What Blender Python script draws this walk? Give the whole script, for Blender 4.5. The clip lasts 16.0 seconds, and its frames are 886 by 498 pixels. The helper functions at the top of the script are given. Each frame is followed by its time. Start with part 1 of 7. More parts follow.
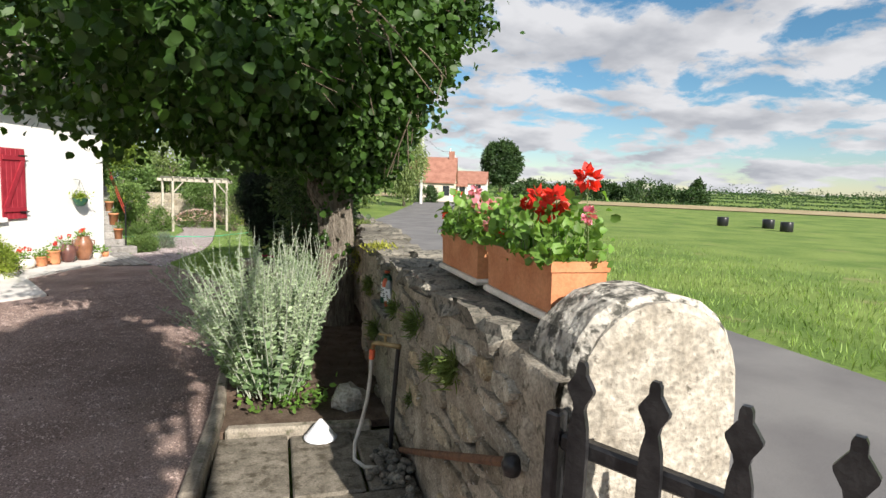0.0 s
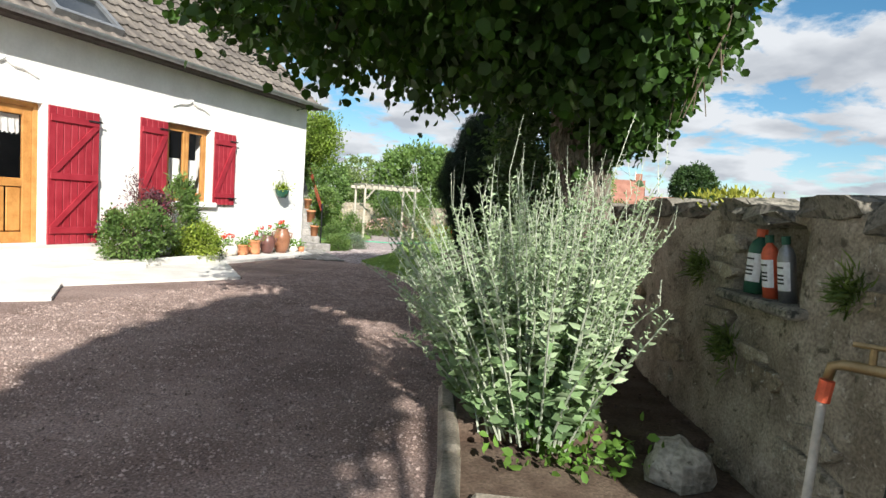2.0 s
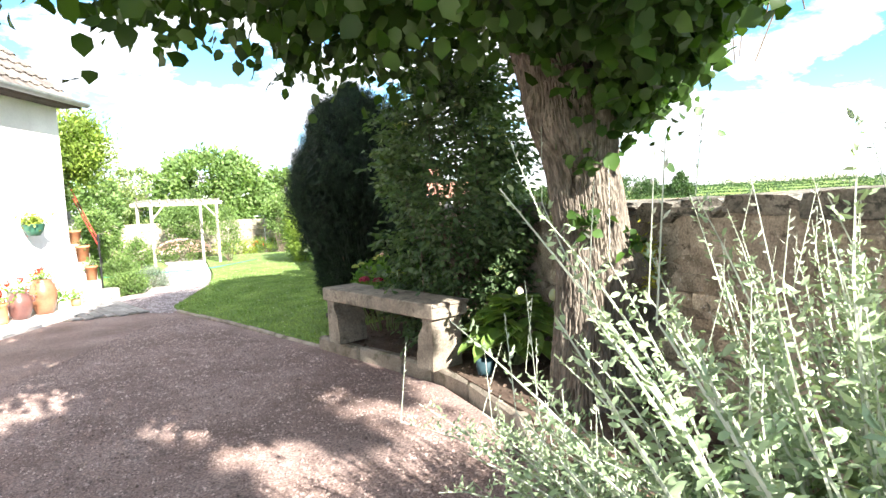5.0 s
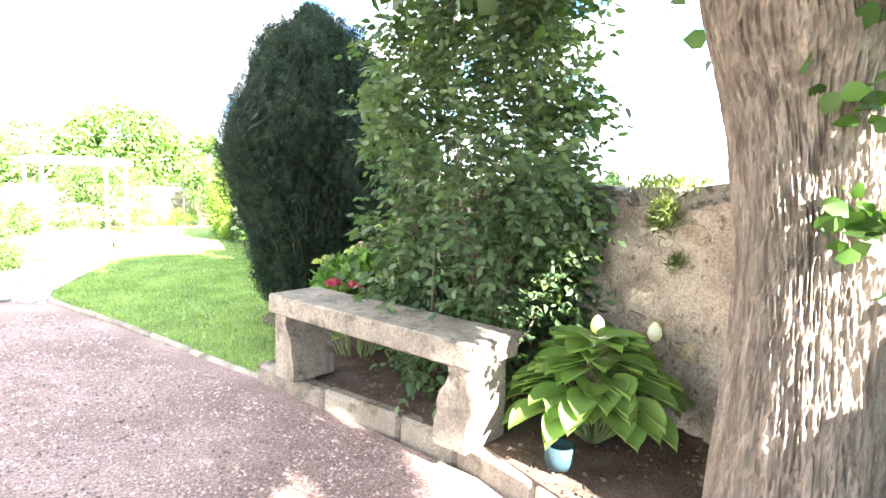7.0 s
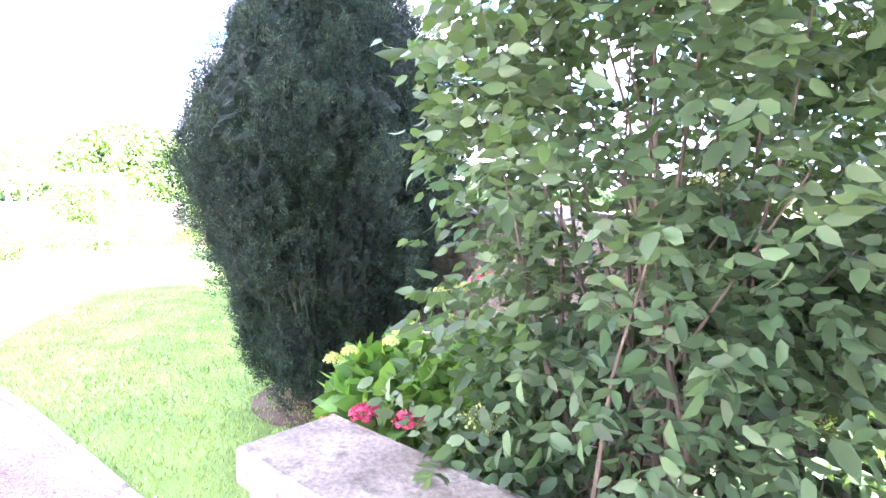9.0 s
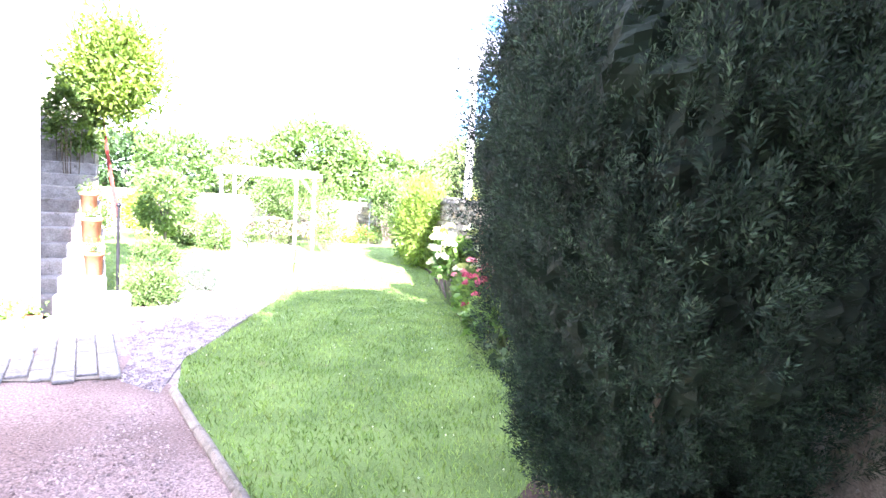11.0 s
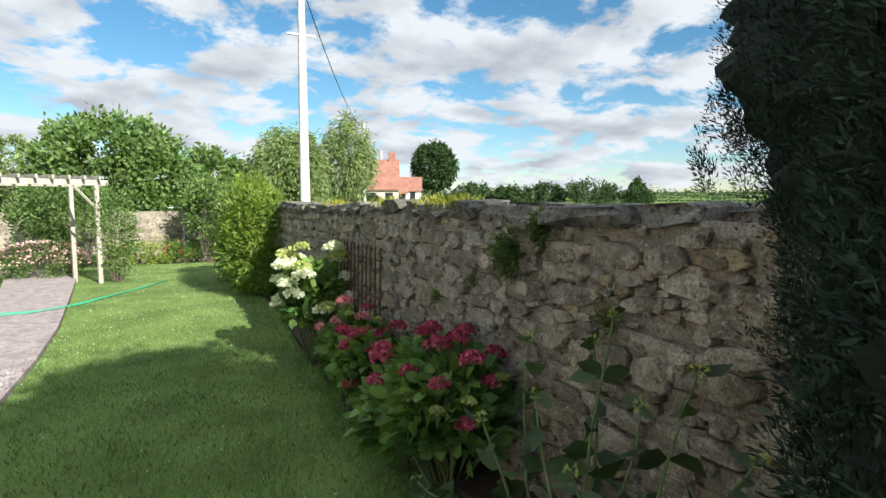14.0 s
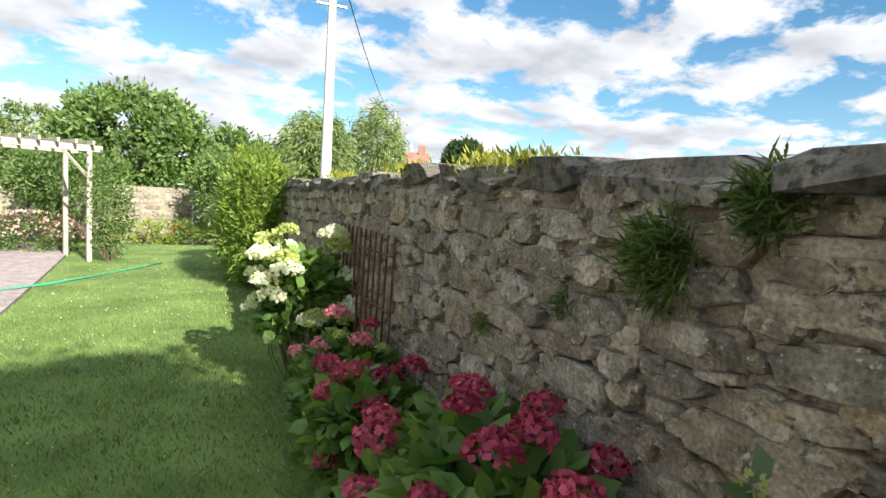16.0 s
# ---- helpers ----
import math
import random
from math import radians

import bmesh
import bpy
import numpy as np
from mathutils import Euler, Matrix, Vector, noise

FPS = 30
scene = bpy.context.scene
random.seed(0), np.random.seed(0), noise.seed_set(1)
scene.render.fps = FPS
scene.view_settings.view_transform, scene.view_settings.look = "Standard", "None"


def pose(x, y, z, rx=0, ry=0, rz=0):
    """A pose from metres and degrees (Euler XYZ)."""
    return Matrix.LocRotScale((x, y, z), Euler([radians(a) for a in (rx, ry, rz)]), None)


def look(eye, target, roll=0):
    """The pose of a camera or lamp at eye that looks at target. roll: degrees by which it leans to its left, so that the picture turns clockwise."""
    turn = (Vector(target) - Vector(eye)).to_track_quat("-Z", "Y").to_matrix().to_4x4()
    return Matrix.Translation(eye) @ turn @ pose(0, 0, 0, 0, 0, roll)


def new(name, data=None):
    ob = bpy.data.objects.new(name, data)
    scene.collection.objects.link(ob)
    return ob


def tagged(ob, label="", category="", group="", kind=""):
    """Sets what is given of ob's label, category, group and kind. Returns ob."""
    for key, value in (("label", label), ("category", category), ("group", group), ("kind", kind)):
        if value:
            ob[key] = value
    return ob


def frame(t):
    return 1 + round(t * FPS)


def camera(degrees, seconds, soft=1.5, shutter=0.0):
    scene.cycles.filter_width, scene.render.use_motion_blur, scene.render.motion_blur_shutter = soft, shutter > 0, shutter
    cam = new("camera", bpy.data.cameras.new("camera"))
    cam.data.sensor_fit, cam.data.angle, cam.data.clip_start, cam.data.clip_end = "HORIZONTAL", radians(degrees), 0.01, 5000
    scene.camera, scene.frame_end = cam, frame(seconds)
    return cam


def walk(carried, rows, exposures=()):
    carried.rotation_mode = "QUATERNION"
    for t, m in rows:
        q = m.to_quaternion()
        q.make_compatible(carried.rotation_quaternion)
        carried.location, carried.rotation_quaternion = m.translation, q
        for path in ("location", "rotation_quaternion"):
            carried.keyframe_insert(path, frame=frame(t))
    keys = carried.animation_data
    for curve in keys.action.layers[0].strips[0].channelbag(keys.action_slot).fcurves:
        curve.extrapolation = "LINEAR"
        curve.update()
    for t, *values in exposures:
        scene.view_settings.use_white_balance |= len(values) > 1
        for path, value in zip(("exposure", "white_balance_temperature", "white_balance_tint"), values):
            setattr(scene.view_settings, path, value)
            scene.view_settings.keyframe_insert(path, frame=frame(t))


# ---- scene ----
cam = camera(76.9, 16.0)
PATH = [
    (0, (-1.264, 1.386, 1.871), (-0.694, 3.291, 1.657), 2.3),
    (0.5, (-1.449, 1.923, 1.713), (-1.028, 3.867, 1.501), 4.0),
    (1, (-1.568, 2.446, 1.558), (-1.254, 4.413, 1.379), -1.7),
    (1.5, (-1.659, 3.000, 1.370), (-1.514, 4.976, 1.094), 2.1),
    (2, (-1.765, 3.494, 1.176), (-1.787, 5.488, 1.027), 3.9),
    (2.5, (-1.874, 3.902, 1.160), (-1.857, 5.899, 1.067), 2.8),
    (3, (-2.000, 4.254, 1.191), (-1.916, 6.241, 0.980), -0.5),
    (3.5, (-2.168, 4.595, 1.245), (-1.976, 6.578, 1.075), 1.2),
    (4, (-2.417, 4.881, 1.321), (-2.123, 6.853, 1.162), 4.7),
    (4.2, (-2.463, 5.040, 1.334), (-2.080, 6.997, 1.181), 3.6),
    (6.3, (-2.566, 6.838, 1.304), (-1.668, 8.618, 1.141), -1.0),
    (6.5, (-2.552, 7.025, 1.277), (-1.629, 8.788, 1.078), 0.7),
    (7, (-2.452, 7.540, 1.268), (-1.551, 9.313, 1.057), 1.5),
    (7.5, (-2.322, 8.051, 1.301), (-1.368, 9.800, 1.117), -2.5),
    (8, (-2.216, 8.500, 1.316), (-1.296, 10.269, 1.163), -0.6),
    (8.5, (-2.072, 8.947, 1.344), (-1.198, 10.741, 1.200), 1.8),
    (9, (-2.018, 9.322, 1.353), (-1.151, 11.116, 1.179), 0.8),
    (9.5, (-2.033, 9.721, 1.343), (-1.373, 11.600, 1.168), 1.3),
    (10, (-2.093, 10.149, 1.372), (-1.735, 12.099, 1.114), 3.5),
    (10.2, (-2.142, 10.311, 1.358), (-1.876, 12.278, 1.117), 5.9),
    (12.3, (-2.651, 12.142, 1.268), (-2.143, 14.072, 1.137), -1.1),
    (12.5, (-2.649, 12.318, 1.242), (-2.122, 14.241, 1.090), 0.4),
    (13, (-2.504, 12.705, 1.267), (-1.837, 14.586, 1.138), -0.7),
    (13.5, (-2.317, 13.053, 1.359), (-1.428, 14.842, 1.282), 0.7),
    (14, (-2.124, 13.464, 1.412), (-1.233, 15.246, 1.242), -0.0),
    (14.5, (-1.927, 13.840, 1.384), (-1.006, 15.613, 1.297), 1.3),
    (15, (-1.777, 14.206, 1.368), (-0.870, 15.983, 1.220), 1.8),
    (15.5, (-1.633, 14.567, 1.299), (-0.745, 16.356, 1.190), 1.0),
    (16, (-1.534, 14.909, 1.254), (-0.721, 16.728, 1.075), 3.4),
]
EXPOSURES = [(0.0, 0.68, 6400, 12), (0.5, 0.72, 6200, 10), (2.5, 0.78, 6200, 9), (3.5, 1.02, 6150, 8), (4.0, 1.48, 6200, 8), (4.2, 1.62, 6250, 9), (6.3, 3.6, 6250, 14), (7.0, 4.05, 6150, 15), (8.0, 4.5, 5850, 24), (9.0, 4.85, 5500, 38), (10.0, 5.05, 5350, 46), (10.2, 5.05, 5350, 46), (12.3, 0.86, 6050, 7), (13.0, 0.90, 6100, 7), (14.5, 0.86, 6150, 9), (16.0, 1.16, 6350, 11)]
walk(cam, [(t, look(eye, target, roll)) for t, eye, target, roll in PATH], EXPOSURES)

# ---- sky and sun ----
SUN_EL, SUN_FROM = radians(31), Vector((0.25, -0.968))
world = bpy.data.worlds.new("summer_sky")
scene.world = world
world.use_nodes = True


def sky_nodes(tree):
    nd, ln = tree.nodes, tree.links
    nd.clear()
    out, bg = nd.new("ShaderNodeOutputWorld"), nd.new("ShaderNodeBackground")
    sky = nd.new("ShaderNodeTexSky")
    sky.sky_type, sky.sun_disc = "NISHITA", False
    sky.sun_elevation = SUN_EL
    sky.sun_rotation = math.atan2(SUN_FROM.x, SUN_FROM.y)
    sky.air_density, sky.dust_density, sky.ozone_density = 1.0, 0.15, 2.5
    co = nd.new("ShaderNodeTexCoord")
    sep = nd.new("ShaderNodeSeparateXYZ")
    ln.new(co.outputs["Generated"], sep.inputs[0])
    up = nd.new("ShaderNodeMath")
    up.operation, up.inputs[1].default_value = "MAXIMUM", 0.0
    ln.new(sep.outputs["Z"], up.inputs[0])
    lift = nd.new("ShaderNodeMath")
    lift.operation, lift.inputs[1].default_value = "ADD", 0.23
    ln.new(up.outputs[0], lift.inputs[0])
    flat = []
    for axis in ("X", "Y"):
        d = nd.new("ShaderNodeMath")
        d.operation = "DIVIDE"
        ln.new(sep.outputs[axis], d.inputs[0])
        ln.new(lift.outputs[0], d.inputs[1])
        flat.append(d)
    comb = nd.new("ShaderNodeCombineXYZ")
    ln.new(flat[0].outputs[0], comb.inputs[0])
    ln.new(flat[1].outputs[0], comb.inputs[1])
    big = nd.new("ShaderNodeTexNoise")
    big.inputs["Scale"].default_value, big.inputs["Detail"].default_value = 2.7, 10
    big.inputs["Roughness"].default_value = 0.60
    big.inputs["Distortion"].default_value = 0.25
    ln.new(comb.outputs[0], big.inputs["Vector"])
    cover = nd.new("ShaderNodeValToRGB")
    cover.color_ramp.elements[0].position, cover.color_ramp.elements[1].position = 0.435, 0.515
    ln.new(big.outputs["Fac"], cover.inputs[0])
    # shaded undersides of the clouds
    shift = nd.new("ShaderNodeVectorMath")
    shift.operation, shift.inputs[1].default_value = "ADD", (0.10, -0.16, 0.0)
    ln.new(comb.outputs[0], shift.inputs[0])
    under = nd.new("ShaderNodeTexNoise")
    under.inputs["Scale"].default_value, under.inputs["Detail"].default_value = 2.7, 8
    ln.new(shift.outputs[0], under.inputs["Vector"])
    body = nd.new("ShaderNodeValToRGB")
    e = body.color_ramp.elements
    e[0].position, e[0].color = 0.44, (12.0, 12.1, 12.2, 1)
    e[1].position, e[1].color = 0.66, (7.2, 7.5, 8.0, 1)
    ln.new(under.outputs["Fac"], body.inputs[0])
    mix = nd.new("ShaderNodeMixRGB")
    ln.new(cover.outputs[0], mix.inputs[0])
    deep = nd.new("ShaderNodeHueSaturation")
    deep.inputs["Saturation"].default_value = 1.2
    deep.inputs["Value"].default_value = 1.75
    deep.inputs["Hue"].default_value = 0.487
    ln.new(sky.outputs[0], deep.inputs["Color"])
    ln.new(deep.outputs[0], mix.inputs[1])
    ln.new(body.outputs[0], mix.inputs[2])
    ln.new(mix.outputs[0], bg.inputs[0])
    bg.inputs[1].default_value = 0.041
    ln.new(bg.outputs[0], out.inputs[0])


sky_nodes(world.node_tree)
sun = new("sun", bpy.data.lights.new("sun", "SUN"))
sun.data.energy, sun.data.angle, sun.data.color = 5.0, radians(0.53), (1.0, 0.93, 0.82)
sun.matrix_world = look((0, 0, 30), Vector((0, 0, 30)) - Vector((SUN_FROM.x * math.cos(SUN_EL), SUN_FROM.y * math.cos(SUN_EL), math.sin(SUN_EL))))

# ---- materials ----
rng = np.random.default_rng(7)


def mat(name, a, b=None, scale=6.0, rough=0.8, bump=0.0, bscale=60.0, metal=0.0, island=0.0, obj=0.0, spots=None, transl=0.0, detail=6, spec=0.3, fine=0.12, stretch=1.0, tones=None, spots2=None):
    """Two-tone procedural surface: large and fine noise, per-piece variation, relief."""
    m = bpy.data.materials.new(name)
    m.use_nodes = True
    nd, ln = m.node_tree.nodes, m.node_tree.links
    p = nd["Principled BSDF"]
    p.inputs["Roughness"].default_value, p.inputs["Metallic"].default_value = rough, metal
    p.inputs["Specular IOR Level"].default_value = spec
    b = b or tuple(min(1, c * 1.25) for c in a)
    co = nd.new("ShaderNodeNewGeometry")
    where = co.outputs["Position"]
    if stretch != 1.0:
        sc = nd.new("ShaderNodeVectorMath")
        sc.operation, sc.inputs[1].default_value = "MULTIPLY", (1, 1, 1 / stretch)
        ln.new(where, sc.inputs[0])
        where = sc.outputs[0]
    n1 = nd.new("ShaderNodeTexNoise")
    n1.inputs["Scale"].default_value, n1.inputs["Detail"].default_value = scale, detail
    ln.new(where, n1.inputs["Vector"])
    ramp = nd.new("ShaderNodeValToRGB")
    ramp.color_ramp.elements[0].position, ramp.color_ramp.elements[1].position = 0.36, 0.64
    ramp.color_ramp.elements[0].color, ramp.color_ramp.elements[1].color = (*a, 1), (*b, 1)
    ln.new(n1.outputs["Fac"], ramp.inputs[0])
    col = ramp.outputs[0]
    n2 = nd.new("ShaderNodeTexNoise")
    n2.inputs["Scale"].default_value, n2.inputs["Detail"].default_value = bscale, 4
    ln.new(where, n2.inputs["Vector"])

    def scaled(col, fac, amount):
        r = nd.new("ShaderNodeMapRange")
        r.inputs["To Min"].default_value, r.inputs["To Max"].default_value = 1 - amount, 1 + amount
        ln.new(fac, r.inputs["Value"])
        v = nd.new("ShaderNodeVectorMath")
        v.operation = "SCALE"
        ln.new(col, v.inputs[0])
        ln.new(r.outputs[0], v.inputs["Scale"])
        return v.outputs[0]

    if fine:
        col = scaled(col, n2.outputs["Fac"], fine * 2.5)
    if island:
        col = scaled(col, co.outputs["Random Per Island"], island)
    if tones:
        pick = nd.new("ShaderNodeObjectInfo").outputs["Random"] if obj else co.outputs["Random Per Island"]
        tr_ = nd.new("ShaderNodeValToRGB")
        el = tr_.color_ramp.elements
        while len(el) < len(tones):
            el.new(0.5)
        for q, tone in enumerate(tones):
            el[q].position, el[q].color = q / (len(tones) - 1), (*tone, 1)
        wv = nd.new("ShaderNodeMath")
        wv.operation, wv.inputs[1].default_value = "MULTIPLY", 7.31
        ln.new(pick, wv.inputs[0])
        fr_ = nd.new("ShaderNodeMath")
        fr_.operation = "FRACT"
        ln.new(wv.outputs[0], fr_.inputs[0])
        ln.new(fr_.outputs[0], tr_.inputs[0])
        mt = nd.new("ShaderNodeMixRGB")
        mt.blend_type, mt.inputs[0].default_value = "MULTIPLY", 1.0
        ln.new(col, mt.inputs[1])
        ln.new(tr_.outputs[0], mt.inputs[2])
        col = mt.outputs[0]
    if obj:
        info = nd.new("ShaderNodeObjectInfo")
        col = scaled(col, info.outputs["Random"], obj)
    for q, patch in enumerate(p_ for p_ in (spots, spots2) if p_):
        colour, size, lo, hi = patch
        n3 = nd.new("ShaderNodeTexNoise")
        n3.inputs["Scale"].default_value, n3.inputs["Detail"].default_value = size, 8
        n3.inputs["Roughness"].default_value = 0.65
        ln.new(co.outputs["Position"], n3.inputs["Vector"])
        r3 = nd.new("ShaderNodeValToRGB")
        r3.color_ramp.elements[0].position, r3.color_ramp.elements[1].position = lo, hi
        ln.new(n3.outputs["Fac"], r3.inputs[0])
        mx = nd.new("ShaderNodeMixRGB")
        ln.new(r3.outputs[0], mx.inputs[0])
        ln.new(col, mx.inputs[1])
        mx.inputs[2].default_value = (*colour, 1)
        col = mx.outputs[0]
    ln.new(col, p.inputs["Base Color"])
    if bump:
        bp = nd.new("ShaderNodeBump")
        bp.inputs["Strength"].default_value, bp.inputs["Distance"].default_value = min(1.0, bump), min(0.015, 0.5 / bscale)
        ln.new(n2.outputs["Fac"], bp.inputs["Height"])
        ln.new(bp.outputs[0], p.inputs["Normal"])
    if transl:
        tr = nd.new("ShaderNodeBsdfTranslucent")
        ms = nd.new("ShaderNodeMixShader")
        ms.inputs[0].default_value = transl
        tint = nd.new("ShaderNodeMixRGB")
        tint.blend_type, tint.inputs[0].default_value = "MULTIPLY", 1.0
        ln.new(col, tint.inputs[1])
        tint.inputs[2].default_value = (1.5, 1.6, 0.6, 1)
        ln.new(tint.outputs[0], tr.inputs[0])
        ln.new(p.outputs[0], ms.inputs[1])
        ln.new(tr.outputs[0], ms.inputs[2])
        ln.new(ms.outputs[0], nd["Material Output"].inputs[0])
    return m


def glass_mat(name, colour, rough=0.03, alpha=0.25):
    m = bpy.data.materials.new(name)
    m.use_nodes = True
    p = m.node_tree.nodes["Principled BSDF"]
    p.inputs["Base Color"].default_value, p.inputs["Roughness"].default_value = (*colour, 1), rough
    p.inputs["Alpha"].default_value = alpha
    p.inputs["Specular IOR Level"].default_value = 0.6
    return m


GRAVEL = mat("pink_gravel", (0.19, 0.133, 0.113), (0.30, 0.222, 0.195), 1.3, 0.95, 1.0, 75, fine=0.55, spots=((0.46, 0.375, 0.33), 62, 0.59, 0.67), spots2=((0.10, 0.068, 0.058), 80, 0.60, 0.68))
GRIT = mat("gravel_grit", (0.22, 0.155, 0.13), (0.43, 0.335, 0.295), 9, 0.9, island=0.55)
PATHGRAVEL = mat("pale_gravel", (0.31, 0.26, 0.25), (0.45, 0.39, 0.375), 7, 0.95, 1.0, 60, fine=0.45, spots=((0.15, 0.115, 0.115), 50, 0.57, 0.66), spots2=((0.52, 0.47, 0.45), 42, 0.60, 0.68))
TERRACE = mat("pale_concrete", (0.58, 0.56, 0.52), (0.70, 0.68, 0.64), 2.2, 0.85, 0.25, 90)
SETT = mat("grey_paving", (0.24, 0.23, 0.215), (0.35, 0.335, 0.315), 8, 0.85, 0.6, 60, obj=0.2, fine=0.25, spots=((0.13, 0.125, 0.10), 9, 0.58, 0.7))
LAWN = mat("lawn_turf", (0.115, 0.182, 0.045), (0.19, 0.280, 0.075), 1.6, 0.95, 0.8, 160, fine=0.40, spots=((0.23, 0.22, 0.10), 3.0, 0.62, 0.80))
BLADE = mat("grass_blade", (0.14, 0.222, 0.055), (0.27, 0.365, 0.12), 2.2, 0.6, island=0.5, transl=0.30, fine=0)
FIELD = mat("mown_field", (0.10, 0.17, 0.03), (0.18, 0.25, 0.055), 0.35, 0.95, 0.6, 25, fine=0.25, spots=((0.27, 0.24, 0.11), 0.5, 0.6, 0.75))
ASPHALT = mat("road_asphalt", (0.145, 0.14, 0.14), (0.20, 0.195, 0.19), 0.8, 0.9, 0.4, 150, spots=((0.30, 0.27, 0.22), 0.7, 0.66, 0.8))
SOIL = mat("dry_soil", (0.075, 0.05, 0.036), (0.13, 0.095, 0.07), 7, 0.97, 0.9, 70, fine=0.3)
KERB = mat("concrete_kerb", (0.19, 0.165, 0.13), (0.31, 0.275, 0.22), 6, 0.9, 0.8, 80, obj=0.18, fine=0.25, spots=((0.085, 0.085, 0.05), 9, 0.54, 0.68))
MORTAR = mat("lime_mortar", (0.20, 0.170, 0.130), (0.38, 0.335, 0.265), 4.5, 0.95, 1.0, 80, fine=0.34, spots=((0.105, 0.092, 0.066), 17, 0.57, 0.66), spots2=((0.47, 0.43, 0.36), 26, 0.60, 0.68))
STONE = mat("rubble_stone", (0.23, 0.205, 0.165), (0.43, 0.395, 0.325), 12, 0.92, 1.0, 85, obj=0.30, fine=0.36, spots=((0.10, 0.092, 0.07), 22, 0.57, 0.66), tones=((1.0, 0.88, 0.66), (0.86, 0.85, 0.84), (1.0, 0.96, 0.88), (0.70, 0.64, 0.56), (1.0, 1.0, 0.99)), spots2=((0.50, 0.48, 0.43), 36, 0.60, 0.66))
STONE2 = mat("rubble_stone_joined", (0.23, 0.205, 0.165), (0.43, 0.395, 0.325), 12, 0.92, 1.0, 85, island=0.30, fine=0.36, spots=((0.10, 0.092, 0.07), 22, 0.57, 0.66), tones=((1.0, 0.88, 0.66), (0.86, 0.85, 0.84), (1.0, 0.96, 0.88), (0.70, 0.64, 0.56), (1.0, 1.0, 0.99)), spots2=((0.50, 0.48, 0.43), 36, 0.60, 0.66))
COPE = mat("lichened_coping", (0.15, 0.138, 0.115), (0.28, 0.26, 0.215), 6, 0.93, 1.0, 70, obj=0.18, fine=0.28, spots=((0.07, 0.07, 0.058), 24, 0.5, 0.60))
PIER = mat("limestone_pier", (0.30, 0.27, 0.22), (0.45, 0.415, 0.35), 9, 0.9, 1.0, 40, fine=0.32, spots=((0.13, 0.115, 0.09), 26, 0.60, 0.69), spots2=((0.55, 0.52, 0.46), 20, 0.62, 0.70))
PIERTOP = mat("lichened_limestone", (0.34, 0.315, 0.27), (0.60, 0.57, 0.50), 11, 0.95, 1.0, 36, fine=0.3, spots=((0.075, 0.073, 0.062), 14, 0.46, 0.56))
BENCH = mat("bench_limestone", (0.19, 0.165, 0.13), (0.30, 0.265, 0.21), 7, 0.9, 0.9, 60, fine=0.25, spots=((0.09, 0.08, 0.06), 9, 0.54, 0.68))
RENDERW = mat("white_render", (0.76, 0.75, 0.72), (0.86, 0.85, 0.82), 2.0, 0.9, 0.35, 25, fine=0.03, spots=((0.62, 0.60, 0.55), 5, 0.68, 0.76))
SLATE = mat("roof_tile", (0.115, 0.10, 0.09), (0.20, 0.175, 0.15), 3, 0.85, 0.5, 60, obj=0.22, spots=((0.25, 0.24, 0.20), 12, 0.62, 0.74))
SLATEJ = mat("roof_tile_joined", (0.115, 0.10, 0.09), (0.20, 0.175, 0.15), 3, 0.85, 0.5, 60, island=0.22)
ZINC = mat("zinc", (0.28, 0.29, 0.30), (0.36, 0.37, 0.38), 8, 0.45, metal=0.7)
DARKWOOD = mat("dark_eaves", (0.05, 0.04, 0.035), (0.08, 0.065, 0.055), 9, 0.8)
REDPAINT = mat("red_paint", (0.27, 0.018, 0.03), (0.34, 0.03, 0.045), 5, 0.5, 0.15, 80, obj=0.06)
OAK = mat("varnished_oak", (0.42, 0.19, 0.05), (0.54, 0.27, 0.08), 7, 0.4, 0.2, 60)
BLACKIRON = mat("black_iron", (0.012, 0.012, 0.014), (0.03, 0.03, 0.032), 14, 0.38, 0.3, 60, metal=0.3, spec=0.5)
RUST = mat("rusted_steel", (0.10, 0.055, 0.035), (0.17, 0.09, 0.05), 15, 0.85, 0.5, 80)
REDRAIL = mat("red_iron_rail", (0.30, 0.04, 0.03), (0.38, 0.06, 0.04), 9, 0.55)
ROOMSHADE = mat("painted_room_shade", (0.03, 0.028, 0.026), (0.05, 0.045, 0.04), 2, 0.9)
LACE = mat("white_lace", (0.72, 0.72, 0.70), (0.82, 0.82, 0.80), 40, 0.9)
PANE = glass_mat("window_pane", (0.02, 0.022, 0.025), 0.03, 0.12)
TERRA = mat("terracotta", (0.48, 0.19, 0.085), (0.60, 0.28, 0.14), 6, 0.8, 0.3, 70, spots=((0.66, 0.44, 0.30), 8, 0.62, 0.8))
SALT = mat("salt_glazed_brown", (0.20, 0.085, 0.045), (0.30, 0.14, 0.075), 6, 0.35, 0.2, 40, spec=0.5)
CLAYW = mat("white_clay", (0.66, 0.62, 0.54), (0.76, 0.72, 0.65), 7, 0.6)
GREENPLA = mat("green_plastic", (0.03, 0.10, 0.065), (0.045, 0.14, 0.09), 7, 0.4)
HOSEGREEN = mat("green_hose", (0.04, 0.36, 0.20), (0.06, 0.46, 0.27), 9, 0.45)
HOSEGREY = mat("grey_hose", (0.42, 0.39, 0.33), (0.54, 0.51, 0.45), 9, 0.6)
BRASS = mat("worn_brass", (0.30, 0.22, 0.11), (0.42, 0.32, 0.17), 12, 0.5, metal=0.7)
